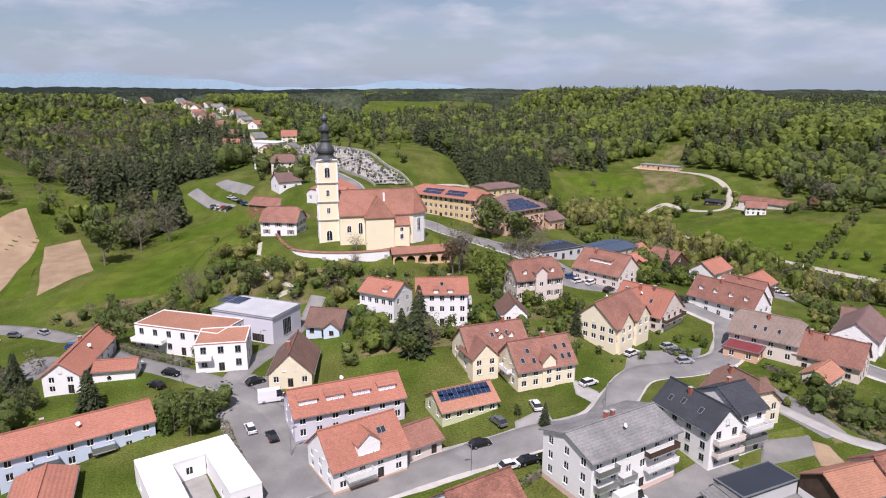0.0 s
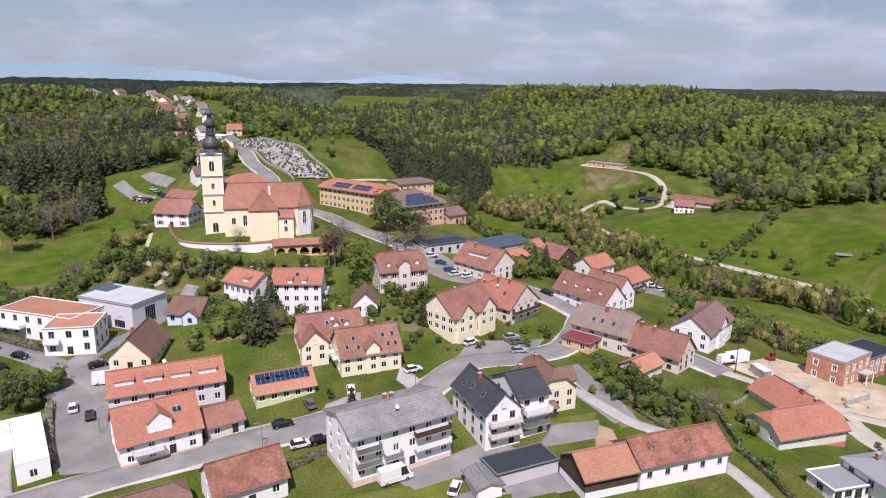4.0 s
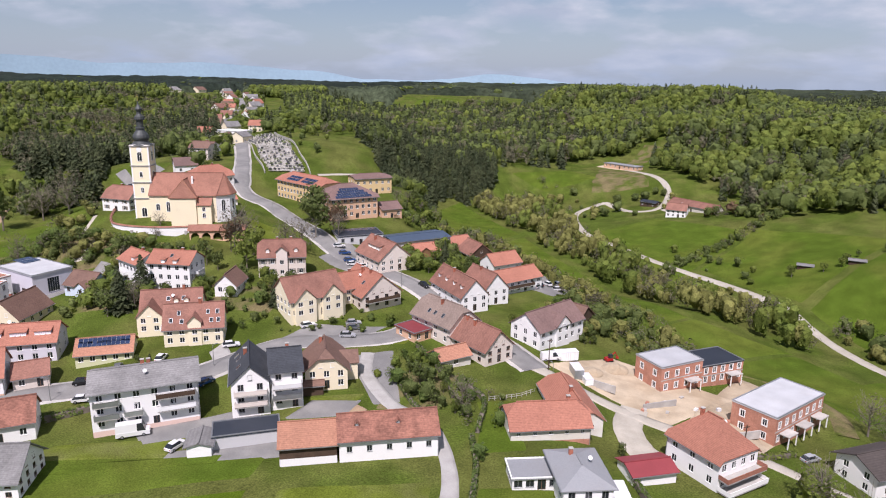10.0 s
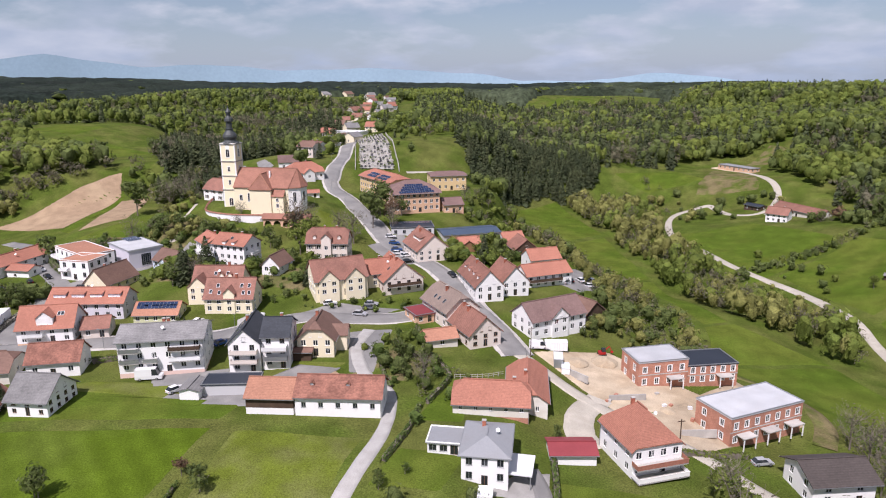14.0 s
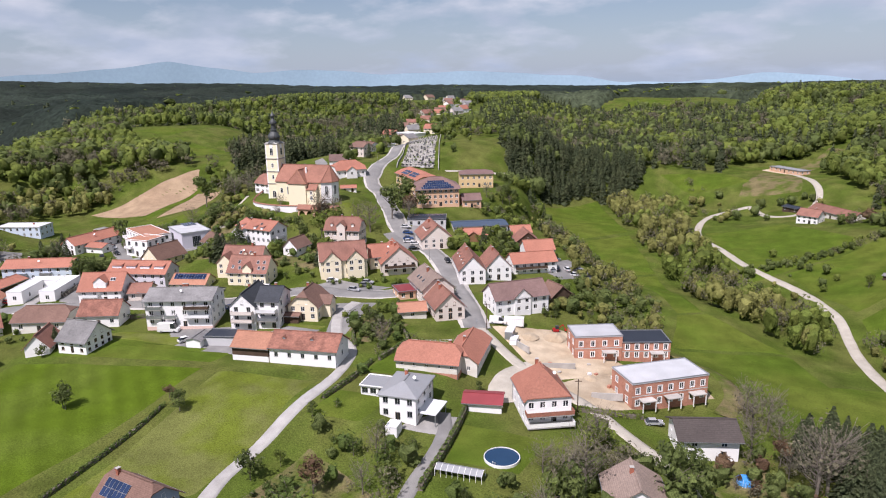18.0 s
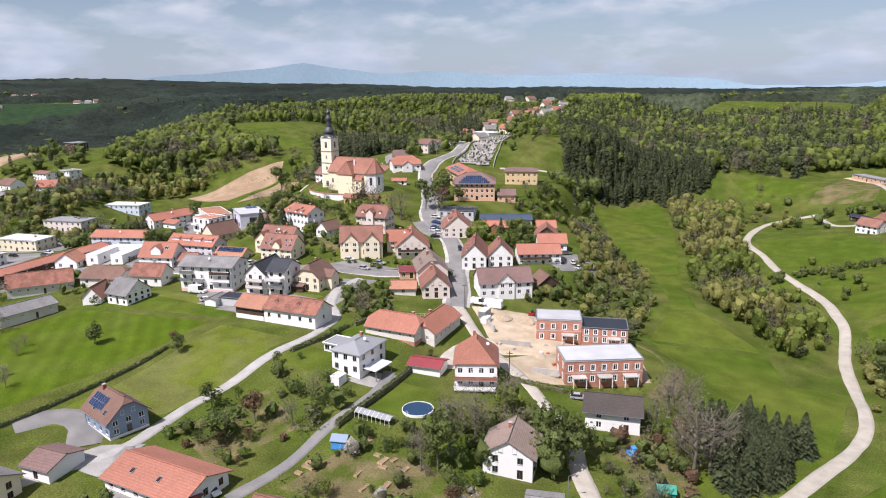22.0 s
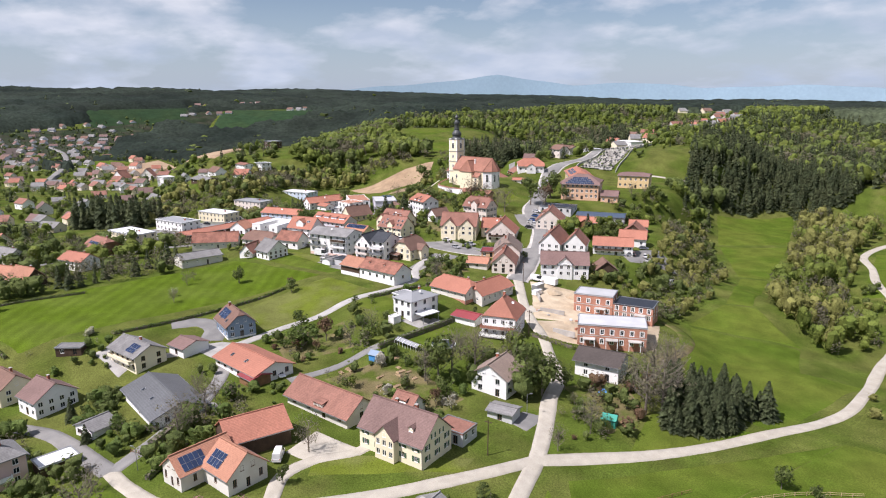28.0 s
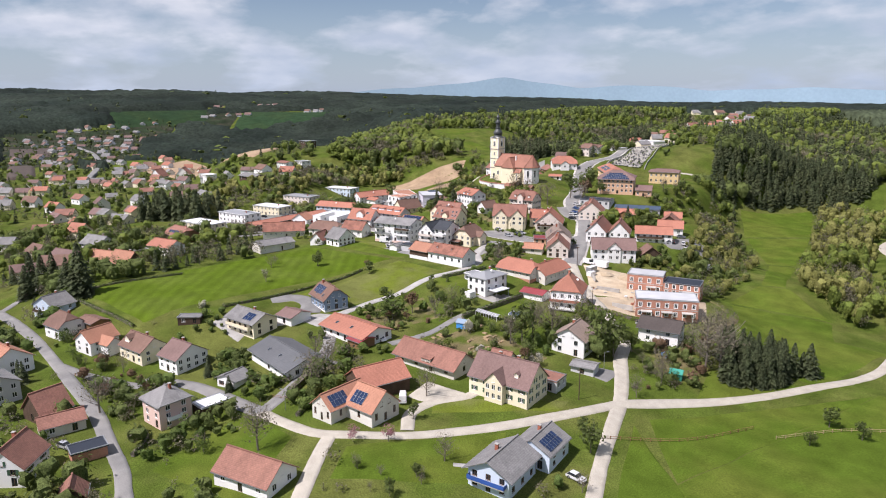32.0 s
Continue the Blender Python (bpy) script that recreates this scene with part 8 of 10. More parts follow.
# trees along the village plots, scattered over garden ground
for poly, n, kinds, h0, h1, place in (
        ([(103, 52), (128, 45), (132, 70), (126, 88), (104, 78)], 14, ("mid", "hedge", "bare", "copper", "spring", "hedge"), 2.2, 5.0, "in the lane garden"),
        ([(138, 52), (176, 66), (172, 80), (150, 84), (139, 72)], 12, ("mid", "bare", "pale", "hedge", "spring"), 2.0, 4.5, "in the vegetable gardens"),
        ([(178, 110), (200, 118), (203, 98), (190, 96)], 12, ("mid", "copper", "bare", "hedge"), 2.0, 4.5, "below the grove"),
        ([(-62, 200), (-52, 196), (-36, 198), (-18, 200), (-14, 192), (-40, 186), (-62, 186)], 16, ("mid", "hedge", "spring", "willow", "bare"), 2.0, 5.0, "on the church slope"),
        ([(-100, 232), (-70, 208), (-62, 216), (-84, 250)], 12, ("mid", "willow", "bare"), 2.5, 6.0, "on the church slope"),
        ([(-125, 205), (-78, 176), (-64, 190), (-96, 224)], 12, ("mid", "bare", "hedge", "willow"), 2.0, 5.0, "on the church slope"),
        ([(-22, 150), (8, 155), (4, 166), (-22, 164)], 10, ("mid", "spring", "bare"), 3.0, 6.0, "in the village gardens"),
        ([(14, 156), (38, 178), (34, 182), (12, 176)], 12, ("spring", "mid", "hedge"), 2.0, 4.5, "in the village gardens"),
        ([(112, -4), (128, -6), (150, 4), (140, 12), (118, 6)], 12, ("hedge", "mid", "hedge"), 2.0, 4.2, "in the lower gardens"),
        ([(96, -45), (126, -36), (140, -32), (134, -14), (118, -26), (98, -34)], 16, ("bare", "mid", "copper", "hedge"), 2.0, 5.0, "in the lower gardens"),
        ([(60, -50), (96, -44), (90, -36), (70, -30)], 10, ("bare", "mid", "hedge"), 2.0, 5.0, "in the lower gardens"),
        ([(196, -4), (212, 10), (208, 20), (194, 8)], 8, ("bare", "mid"), 2.0, 4.0, "on the lower lawn"),
        ([(70, 114), (92, 118), (90, 136), (74, 134)], 10, ("mid", "hedge", "spring"), 1.8, 4.0, "in the village gardens"),
        ([(62, 208), (92, 216), (72, 240), (60, 250)], 12, ("mid", "spring", "hedge"), 2.5, 6.0, "by the car park"),
        ([(98, 176), (108, 160), (124, 170), (122, 176)], 8, ("hedge", "mid", "spring"), 2.0, 4.0, "by the white house"),
        ([(-100, 110), (-78, 122), (-82, 136), (-104, 130)], 9, ("mid", "fir", "bare"), 3.0, 7.0, "in the western gardens"),
        ([(205, 255), (250, 285), (240, 300), (206, 282)], 7, ("mid", "spring"), 3.5, 5.5, "on the hillside meadow"),
        ([(212, 196), (232, 180), (240, 215), (222, 235)], 8, ("mid", "willow", "bare"), 3.0, 6.0, "on the hillside meadow"),
        ([(48, 262), (62, 262), (56, 292), (40, 286)], 9, ("mid", "spring", "bare"), 5.0, 9.0, "by the school"),
        ([(-30, -40), (-110, -10), (-120, -60), (-30, -70)], 18, ("mid", "bare", "spring", "fir"), 4.0, 9.0, "in the western gardens"),
        ([(-150, 70), (-110, 96), (-120, 120), (-165, 100)], 10, ("mid", "willow", "bare"), 4.0, 7.0, "in the western gardens")):
    xs_, ys_ = [p[0] for p in poly], [p[1] for p in poly]
    made = 0
    for _ in range(n * 12):
        x, y = trng.uniform(min(xs_), max(xs_)), trng.uniform(min(ys_), max(ys_))
        if made < n and inside(poly, [x], [y])[0] and free(np.array([x]), np.array([y]), 0.3)[0]:
            tree(kinds[trng.randrange(len(kinds))], x, y, trng.uniform(h0, h1), place)
            made += 1
# spruce grove below the new houses
for _ in range(74):
    x, y = trng.uniform(194, 218), trng.uniform(114, 148)
    if inside([(195, 127), (198, 147), (214, 146), (217, 121), (208, 115)], [x], [y])[0]:
        tree("fir", x, y, trng.uniform(6.5, 11.5), "in the dense grove")


def hedge(label, pts, w, h, kind="hedge"):
    """A clipped hedge: leaf clumps over a solid body."""
    line = smooth_line(pts, 1.2)
    rng = np.random.default_rng(len(line))
    d = np.gradient(line, axis=0)
    d /= np.linalg.norm(d, axis=1)[:, None]
    n = len(line) * 26
    k = rng.integers(0, len(line), n)
    a = rng.uniform(0, np.pi, n)
    off, zz = np.cos(a) * w / 2, 0.15 + np.sin(a) * h
    side = np.stack([-d[:, 1], d[:, 0]], 1)
    c = line[k] + side[k] * off[:, None] + d[k] * rng.uniform(-0.7, 0.7, (n, 1))
    cen = np.column_stack([c, height(c[:, 0], c[:, 1]) + zz + rng.normal(0, 0.08, n)])
    nor = np.column_stack([side[k] * np.cos(a)[:, None], np.sin(a)])
    v, f = cards(rng, cen, nor, 0.5)
    g = Geo()
    t = tagged(new("hedge"), label, "hedge")
    part("leaves", quick_mesh("leaves", v, f, LEAF[kind]), None, t)
    for p, q_, s in zip(line, line[1:], side):
        z0, z1 = float(height(*p)), float(height(*q_))
        s = s * w * 0.36
        g.hexa([(*(p - s), z0 - 0.3), (*(q_ - s), z1 - 0.3), (*(q_ + s), z1 - 0.3), (*(p + s), z0 - 0.3)], [(*(p - s), z0 + h * 0.85), (*(q_ - s), z1 + h * 0.85), (*(q_ + s), z1 + h * 0.85), (*(p + s), z0 + h * 0.85)])
    part("core", g, bark, t)


hedge("long dark clipped hedge across the meadow", ((79, 8), (76, 28), (71, 48), (66, 68)), 0.8, 0.9)
hedge("tall clipped hedge along the narrow lane", ((127, 106), (130, 96), (133, 84), (135, 73)), 1.4, 1.7)
hedge("white-flowering bushes beside the garage court", ((-43.6, 122.6), (-38, 112), (-31.6, 101.4)), 1.8, 1.3, "pale")
hedge("clipped hedge along the lane garden", ((84, 139), (88, 131), (90, 125)), 1.1, 1.2)
hedge("low clipped hedge beside the wide lane", ((78, 126), (82, 120), (86, 116)), 1.2, 1.0)
hedge("tall dark clipped hedge round the corner lawn", ((92, 131), (97, 125), (97, 112)), 1.2, 1.5)
hedge("low dark hedge along the path to the modern house", ((96, 110), (98, 100), (98.5, 88)), 1.2, 1.2)
hedge("clipped hedge along the bungalow garden", ((152, 6), (147, 12), (141, 15)), 2.2, 2.0)
hedge("clipped hedge by the farm lane", ((166, 3), (161, 8), (156, 13)), 1.4, 1.2)
hedge("thin hedge along the southern lane", ((158, -34), (152, -30), (146, -30)), 1.3, 1.2)
hedge("clipped hedge along the street", ((10, 99), (14, 103), (19, 108)), 1.3, 1.5)
hedge("shaggy hedge below the modern building", ((-82, 160), (-72, 154), (-60, 148)), 2.4, 1.8)
hedge("clipped hedge round the walled lawn", ((77, 150), (82, 143), (86, 138)), 1.2, 1.2)
hedge("hedge beside the dark-roofed bungalow", ((118, 2), (128, -1), (140, 4), (144, 9)), 2.0, 1.6)
hedge("yellow-green hedge along the building site", ((150, 119), (156, 122), (163, 127)), 1.6, 1.1, "spring")
hedge("thin hedge along the field edge", ((28, -38), (50, -31), (74, -22)), 1.0, 1.1)
hedge("dark hedge beside the upper field", ((27, 4), (26.5, -14), (27, -34)), 1.0, 0.9, "mid")


# ---- woods: many trees a piece, by kind ----
def body(seed, n, h=10.0, r=4.2, base=0.0, lumps=12, rough=0.5):
    """A leafy crown's lumpy body: a ball of six gridded sides, pushed out where boughs stand."""
    rng = np.random.default_rng(seed)
    u = np.tan(np.linspace(-math.pi / 4, math.pi / 4, n + 1))
    U, V = [a.ravel() for a in np.meshgrid(u, u)]
    one = np.ones_like(U)
    sides = [(U, V, one), (V, U, -one), (one, U, V), (-one, V, U), (V, one, U), (U, -one, V)]
    d = np.concatenate([np.stack(q, 1) for q in sides])
    d /= np.linalg.norm(d, axis=1)[:, None]
    i = (np.arange(n)[:, None] * (n + 1) + np.arange(n)).ravel()
    f = np.concatenate([np.stack([i, i + 1, i + n + 2, i + n + 1], 1) + k * (n + 1) ** 2 for k in range(6)])
    b = rng.normal(size=(lumps, 3))
    b /= np.linalg.norm(b, axis=1)[:, None]
    near = np.exp(-((1 - d @ b.T) / 0.16)).max(1)
    fine = np.sin(d @ rng.normal(0, 5, 3) + 1) * np.sin(d @ rng.normal(0, 6, 3))
    rad = (1 - rough + rough * near + 0.13 * fine) * rng.uniform(0.9, 1.08, len(d))
    zc, rz = h * (1 + base) / 2, h * (1 - base) / 2
    v = d * rad[:, None] * np.array([r, r, rz]) * np.where(d[:, 2:] < 0, 0.92, 1.0) + np.array([0, 0, zc])
    return v, f


def full(seed, n, cards_, size, h=10.0, r=4.2, base=0.0, lumps=12):
    """A crown of a lumpy body with loose leaf clumps standing off it."""
    v, f = body(seed, n, h * 0.95, r * 0.86, base + 0.06, lumps)
    cv, cf = crown(seed + 500, cards_, size, h, r, base, 11, 1.05)
    return np.concatenate([v, cv]), np.concatenate([f, cf + len(v)]), np.repeat([0, 1], [len(f), len(cf)])


def loose(vf):
    return (*vf, np.ones(len(vf[1]), int))


LEAFY = ("spring", "mid", "willow", "hedge", "copper", "pale")
FAR = {k: [full(40 + s + 9 * len(k), 3, 34, 1.35, 10, 3.7, 0.02, 9 + s) for s in range(5)] for k in LEAFY}
MID = {k: [full(140 + s + 9 * len(k), 3, 92, 0.95, 10, 4.3, 0.0, 10 + s) for s in range(5)] for k in LEAFY}
SMALL = {k: [full(240 + s + 9 * len(k), 2, 46, 1.25, 10, 4.3, 0.0, 8 + s) for s in range(5)] for k in LEAFY}
MID["bare"] = [loose(crown(160 + s, 120, 0.8, 10, 4.0, 0.08, 12, 1.1)) for s in range(5)]
MID["fir"] = [loose(spruce(170 + s, 11, 8, 10, 2.6, 0.02)) for s in range(4)]
FAR["bare"] = [loose(crown(60 + s, 50, 1.35, 10, 3.8, 0.08, 9, 1.15)) for s in range(4)]
FAR["fir"] = [loose(spruce(70 + s, 8, 6, 10, 2.3, 0.02)) for s in range(4)]
TINY = {k: [full(340 + s, 2, 14, 2.0, 10, 4.4, 0.0, 8) for s in range(4)] for k in LEAFY}
SMALL["bare"] = [loose(crown(190 + s, 80, 1.0, 10, 4.0, 0.05, 11, 1.1)) for s in range(5)]
SMALL["fir"], TINY["bare"], TINY["fir"] = MID["fir"], FAR["bare"], FAR["fir"]
VFAR = {k: [full(80 + s, 2, 4, 3.0, 10, 5.2, 0.0, 7) for s in range(4)] for k in ("spring", "mid", "bare", "willow")}
VFAR["fir"] = [loose(spruce(90 + s, 4, 5, 10, 2.6, 0.0)) for s in range(4)]


def wood(label, x, y, kinds, h0, h1, seed, table=FAR, wide=1.0):
    """A wood over the given places: for each kind of tree one piece of many crowns."""
    rng = np.random.default_rng(seed)
    names = list(kinds)
    drift = np.sin(x * 0.043 + seed) * np.cos(y * 0.051 - seed) + 0.6 * np.sin(x * 0.11 - y * 0.09) + rng.normal(0, 0.55, len(x))
    rank = (np.argsort(np.argsort(drift)) + 0.5) / max(1, len(x))
    share = np.array(list(kinds.values())) / sum(kinds.values())
    pick = np.minimum(np.searchsorted(np.cumsum(share), rank), len(names) - 1)
    if not len(x):
        return None
    root = tagged(new("woodland"), label, "wood", kind="stuff")
    for ki, kind in enumerate(names):
        vs, fs, ms, off = [], [], [], 0
        for var, (tv, tf, tm) in enumerate(table[kind]):
            sel = np.where((pick == ki) & (np.arange(len(x)) % len(table[kind]) == var))[0]
            if not len(sel):
                continue
            s = rng.uniform(h0, h1, len(sel)) / 10 * (1.1 if kind == "fir" else 1.0)
            a = rng.uniform(0, 2 * np.pi, len(sel))
            wd = s * wide * rng.uniform(0.85, 1.2, len(sel))
            ca, sa = np.cos(a)[:, None], np.sin(a)[:, None]
            X = (tv[None, :, 0] * ca - tv[None, :, 1] * sa) * wd[:, None] + x[sel][:, None]
            Y = (tv[None, :, 0] * sa + tv[None, :, 1] * ca) * wd[:, None] + y[sel][:, None]
            Z = tv[None, :, 2] * s[:, None] + height(x[sel], y[sel])[:, None] - 0.3
            vs.append(np.stack([X, Y, Z], -1).reshape(-1, 3))
            fs.append((tf[None] + (off + np.arange(len(sel)) * len(tv))[:, None, None]).reshape(-1, 4))
            ms.append(np.tile(tm, len(sel)))
            off += len(sel) * len(tv)
        if vs:
            part("crowns", quick_mesh("crowns", np.concatenate(vs), np.concatenate(fs), LEAF_BODY[kind], False, LEAF[kind], np.concatenate(ms)), None, root)["kind"] = "stuff"
    return root


def fill(poly, spacing, seed, keep=1.0, margin=1.0):
    """Places over an area, about spacing apart."""
    rng = np.random.default_rng(seed)
    xs_, ys_ = [p[0] for p in poly], [p[1] for p in poly]
    X, Y = np.meshgrid(np.arange(min(xs_), max(xs_), spacing), np.arange(min(ys_), max(ys_), spacing))
    x = X.ravel() + rng.uniform(-0.5, 0.5, X.size) * spacing
    y = Y.ravel() + rng.uniform(-0.5, 0.5, X.size) * spacing
    m = inside(poly, x, y) & (rng.random(X.size) < keep)
    x, y = x[m], y[m]
    m = free(x, y, margin)
    return x[m], y[m]


wood("dense dark spruce wood behind the school", *fill([(24, 350), (36, 364), (38, 390), (50, 412), (66, 440), (74, 470), (58, 505), (16, 490), (-16, 456), (-18, 420), (2, 380)], 4.6, 1), {"fir": 0.94, "mid": 0.06}, 10, 15, 1, MID)
wood("mixed trees beside the spruce wood", *fill([(46, 304), (60, 314), (52, 342), (38, 362), (24, 348), (20, 336)], 5.5, 61, 0.75, 1.5), {"mid": 0.5, "fir": 0.2, "spring": 0.3}, 5, 9, 61, MID)
wood("spring-green wood above the spruce wood", *fill([(-20, 424), (-18, 458), (14, 492), (56, 507), (60, 520), (-10, 505), (-66, 446), (-40, 404)], 6.5, 62, 0.85, 1.5), {"mid": 0.3, "fir": 0.15, "spring": 0.4, "bare": 0.15}, 6, 10, 62)
wood("yellowish willow thicket along the creek", *fill([(52, 431), (96, 353), (108, 317), (104, 305), (114, 298), (129, 281), (158, 221), (173, 208), (182, 209), (196, 211), (209, 203), (204, 222), (195, 246), (178, 248), (152, 308), (126, 372), (99, 443)], 3.9, 2, 0.62, 1.6), {"willow": 0.5, "bare": 0.28, "spring": 0.22}, 5.5, 12.5, 2, MID, 0.74)
wood("shrubby bank between village and valley meadow", *fill([(87, 252), (97, 261), (103, 275), (72, 316), (48, 344), (52, 316), (60, 296), (84, 258), (104, 236), (112, 214), (126, 194), (140, 184), (152, 176), (156, 184), (152, 212), (124, 262), (104, 272)], 3.8, 3, 0.85, 1.5), {"willow": 0.34, "bare": 0.4, "mid": 0.26}, 3.0, 7.5, 3, SMALL, 1.0)
wood("mixed wood on the steep slope below the hill road", *fill([(-100, 268), (-122, 256), (-135, 262), (-160, 300), (-200, 330), (-260, 420), (-180, 520), (-130, 470), (-116, 400), (-120, 350), (-134, 328), (-118, 300), (-104, 284)], 6.2, 4, 0.9, 2.0), {"fir": 0.6, "bare": 0.25, "mid": 0.15}, 10, 17, 4, MID)
wood("bare and budding trees in the western hollow", *fill([(-112, 46), (-148, 68), (-165, 95), (-163, 127), (-208, 186), (-204, 225), (-172, 250), (-150, 276), (-180, 286), (-208, 250), (-240, 215), (-246, 174), (-192, 119), (-210, 90), (-236, 64)], 5.0, 5, 0.9, 1.5), {"bare": 0.5, "mid": 0.2, "willow": 0.3}, 6, 11, 5)
wood("bushy wooded hollow west of the church", *fill([(-200, 250), (-212, 200), (-245, 215), (-180, 290), (-150, 300), (-138, 270), (-175, 230)], 6, 55, 0.8, 2.0), {"bare": 0.5, "mid": 0.25, "spring": 0.25}, 7, 12, 55)
wood("spring-green wood on the western hill", *fill([(-208, 252), (-185, 282), (-212, 300), (-262, 298), (-330, 326), (-400, 380), (-400, 300), (-330, 240), (-285, 206), (-256, 188), (-222, 240)], 6.0, 6, 0.97), {"spring": 0.5, "mid": 0.25, "bare": 0.25}, 10, 16, 6)
wood("dark spruce stand at the lower village", *fill([(-152, 4), (-110, 40), (-132, 64), (-176, 28)], 5, 7), {"fir": 1.0}, 12, 19, 7)
wood("dark conifer-rich wood on the far valley side", *fill([(72, 474), (122, 496), (132, 540), (134, 600), (130, 740), (70, 890), (10, 905), (-60, 890), (-110, 760), (-120, 640), (-40, 520)], 7.6, 8, 0.97), {"fir": 0.36, "mid": 0.24, "bare": 0.26, "spring": 0.14}, 10, 18, 8)
wood("spring-green wooded hill across the valley", *fill([(126, 520), (140, 530), (160, 545), (176, 512), (186, 486), (198, 460), (212, 412), (238, 350), (300, 330), (400, 310), (520, 420), (560, 600), (400, 800), (220, 925), (70, 890), (130, 740), (134, 600)], 7.3, 28, 0.97), {"fir": 0.12, "bare": 0.08, "mid": 0.34, "spring": 0.46}, 10, 17, 8)
wood("conifer belt along the far hilltop", *fill([(300, 800), (420, 700), (560, 640), (640, 660), (520, 900), (320, 960)], 8.5, 29, 0.8), {"fir": 0.8, "mid": 0.2}, 12, 18, 29)
wood("spring-green wood on the knoll by the hill road", *fill([(-238, 842), (-292, 862), (-320, 930), (-250, 980), (-200, 930), (-205, 870)], 7.5, 30, 0.97), {"spring": 0.75, "mid": 0.25}, 11, 17, 30)
wood("mixed wood along the hill road ridge", *fill([(-40, 450), (-72, 460), (-92, 520), (-150, 640), (-215, 790), (-200, 870), (-110, 900), (-120, 700), (-70, 590), (-40, 540)], 7.8, 9, 0.9, 2.0), {"fir": 0.5, "spring": 0.26, "mid": 0.24}, 10, 16, 9)
wood("bare and mixed wood on the slope west of the hill road", *fill([(-190, 520), (-235, 640), (-300, 790), (-360, 800), (-400, 620), (-330, 500), (-262, 420), (-215, 455)], 8.2, 31, 0.85, 2.0), {"bare": 0.5, "fir": 0.2, "mid": 0.2, "spring": 0.1}, 8, 14, 31)
wood("spring-green wood on the western ridges", *fill([(-330, 372), (-480, 330), (-652, 322), (-655, 430), (-600, 560), (-560, 640), (-600, 720), (-640, 850), (-440, 900), (-360, 800), (-400, 620), (-330, 500), (-290, 430)], 9.8, 10, 0.9, 2.0), {"spring": 0.44, "fir": 0.2, "mid": 0.26, "bare": 0.1}, 9, 15, 10)
# far woods: a lumpy canopy over the distant ridges, with clearings
rng = np.random.default_rng(12)
ra, rr_ = np.arange(-0.35, math.pi + 0.5, 0.0078), 560 * np.exp(np.arange(0, 2.03, 0.0115))
A_, R_ = np.meshgrid(ra, rr_)
A_, R_ = A_ + rng.uniform(-0.003, 0.003, A_.shape), R_ * (1 + rng.uniform(-0.004, 0.004, A_.shape))
X_, Y_ = 120 + np.cos(A_) * R_, 80 + np.sin(A_) * R_
dens = np.sin(X_ * 0.0061 + 1.0) * np.cos(Y_ * 0.0075) + 0.6 * np.sin(X_ * 0.013 + Y_ * 0.011) + 0.35 * np.sin(X_ * 0.031 - Y_ * 0.027)
ok = (dens > np.where(X_ < -380, -3.0, -0.5)) & ~((X_ > -760) & (X_ < -180) & (Y_ < 130 + 0.1 * X_ + 40 * np.sin(X_ * 0.02))) & ~((X_ > -640) & (X_ < 640) & (Y_ > 330) & (Y_ < 900)) & ~((X_ > -110) & (X_ < 70) & (Y_ > 895) & (Y_ < 1010)) & ~((X_ > -400) & (X_ < -190) & (Y_ > 840) & (Y_ < 990)) & ~((X_ > -760) & (X_ < -560) & (Y_ > 560) & (Y_ < 720))
ok &= R_ > 585
for poly in CLEARED:
    ok &= ~inside(poly, X_.ravel(), Y_.ravel()).reshape(X_.shape)
tall = 9 + rng.uniform(-3.5, 4.0, A_.shape) + 2.5 * np.sin(X_ * 0.05) * np.cos(Y_ * 0.06)
Z_ = height(X_, Y_) + np.where(ok, tall, -4.0)
nr_, na_ = A_.shape
i0 = (np.arange(nr_ - 1)[:, None] * na_ + np.arange(na_ - 1)).ravel()
q4 = np.stack([i0, i0 + 1, i0 + 1 + na_, i0 + na_], 1)
q4 = q4[ok.ravel()[q4].any(1)]
used, q4 = np.unique(q4, return_inverse=True)
q4 = q4.reshape(-1, 4)
# canopy colour in two tones: darkened in the west for cloud shadow, lighter elsewhere
canopy = surface("shaded_far_canopy", (0.021, 0.029, 0.021), 0.5, 0.03, 0.4, 0.95, 0, 0, spread=0, other=(0.013, 0.02, 0.015), other_amount=1.0, other_scale=0.005, spec=0.1)
far_wood = tagged(new("woodland"), "distant wooded ridges to the horizon", "wood", kind="stuff")
sunlit_canopy = surface("sunlit_far_canopy", (0.046, 0.058, 0.033), 0.5, 0.03, 0.4, 0.95, 0, 0, spread=0, other=(0.025, 0.034, 0.02), other_amount=1.0, other_scale=0.005, spec=0.1)
cv = np.column_stack([X_.ravel(), Y_.ravel(), Z_.ravel()])[used]
for west, mat in ((True, canopy), (False, sunlit_canopy)):
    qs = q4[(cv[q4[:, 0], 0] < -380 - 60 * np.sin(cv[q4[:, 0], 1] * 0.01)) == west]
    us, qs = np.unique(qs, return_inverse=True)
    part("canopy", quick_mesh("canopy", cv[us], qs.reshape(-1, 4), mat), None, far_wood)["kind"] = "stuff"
sel = rng.random(A_.shape) < 0.028 * np.minimum(1, 900 / R_)
x, y = X_[sel & ok], Y_[sel & ok]
wood("single tall crowns over the distant woods", x, y, {"fir": 0.5, "mid": 0.25, "spring": 0.25}, 11, 17, 13, VFAR, 1.5)
x, y = fill([(-900, -120), (-200, -120), (-200, 60), (-300, 200), (-900, 210)], 11.5, 14, 0.66, 1.0)
wood("garden trees between the houses of the lower village", x, y, {"mid": 0.45, "spring": 0.25, "bare": 0.18, "fir": 0.12}, 4, 10, 14, TINY)
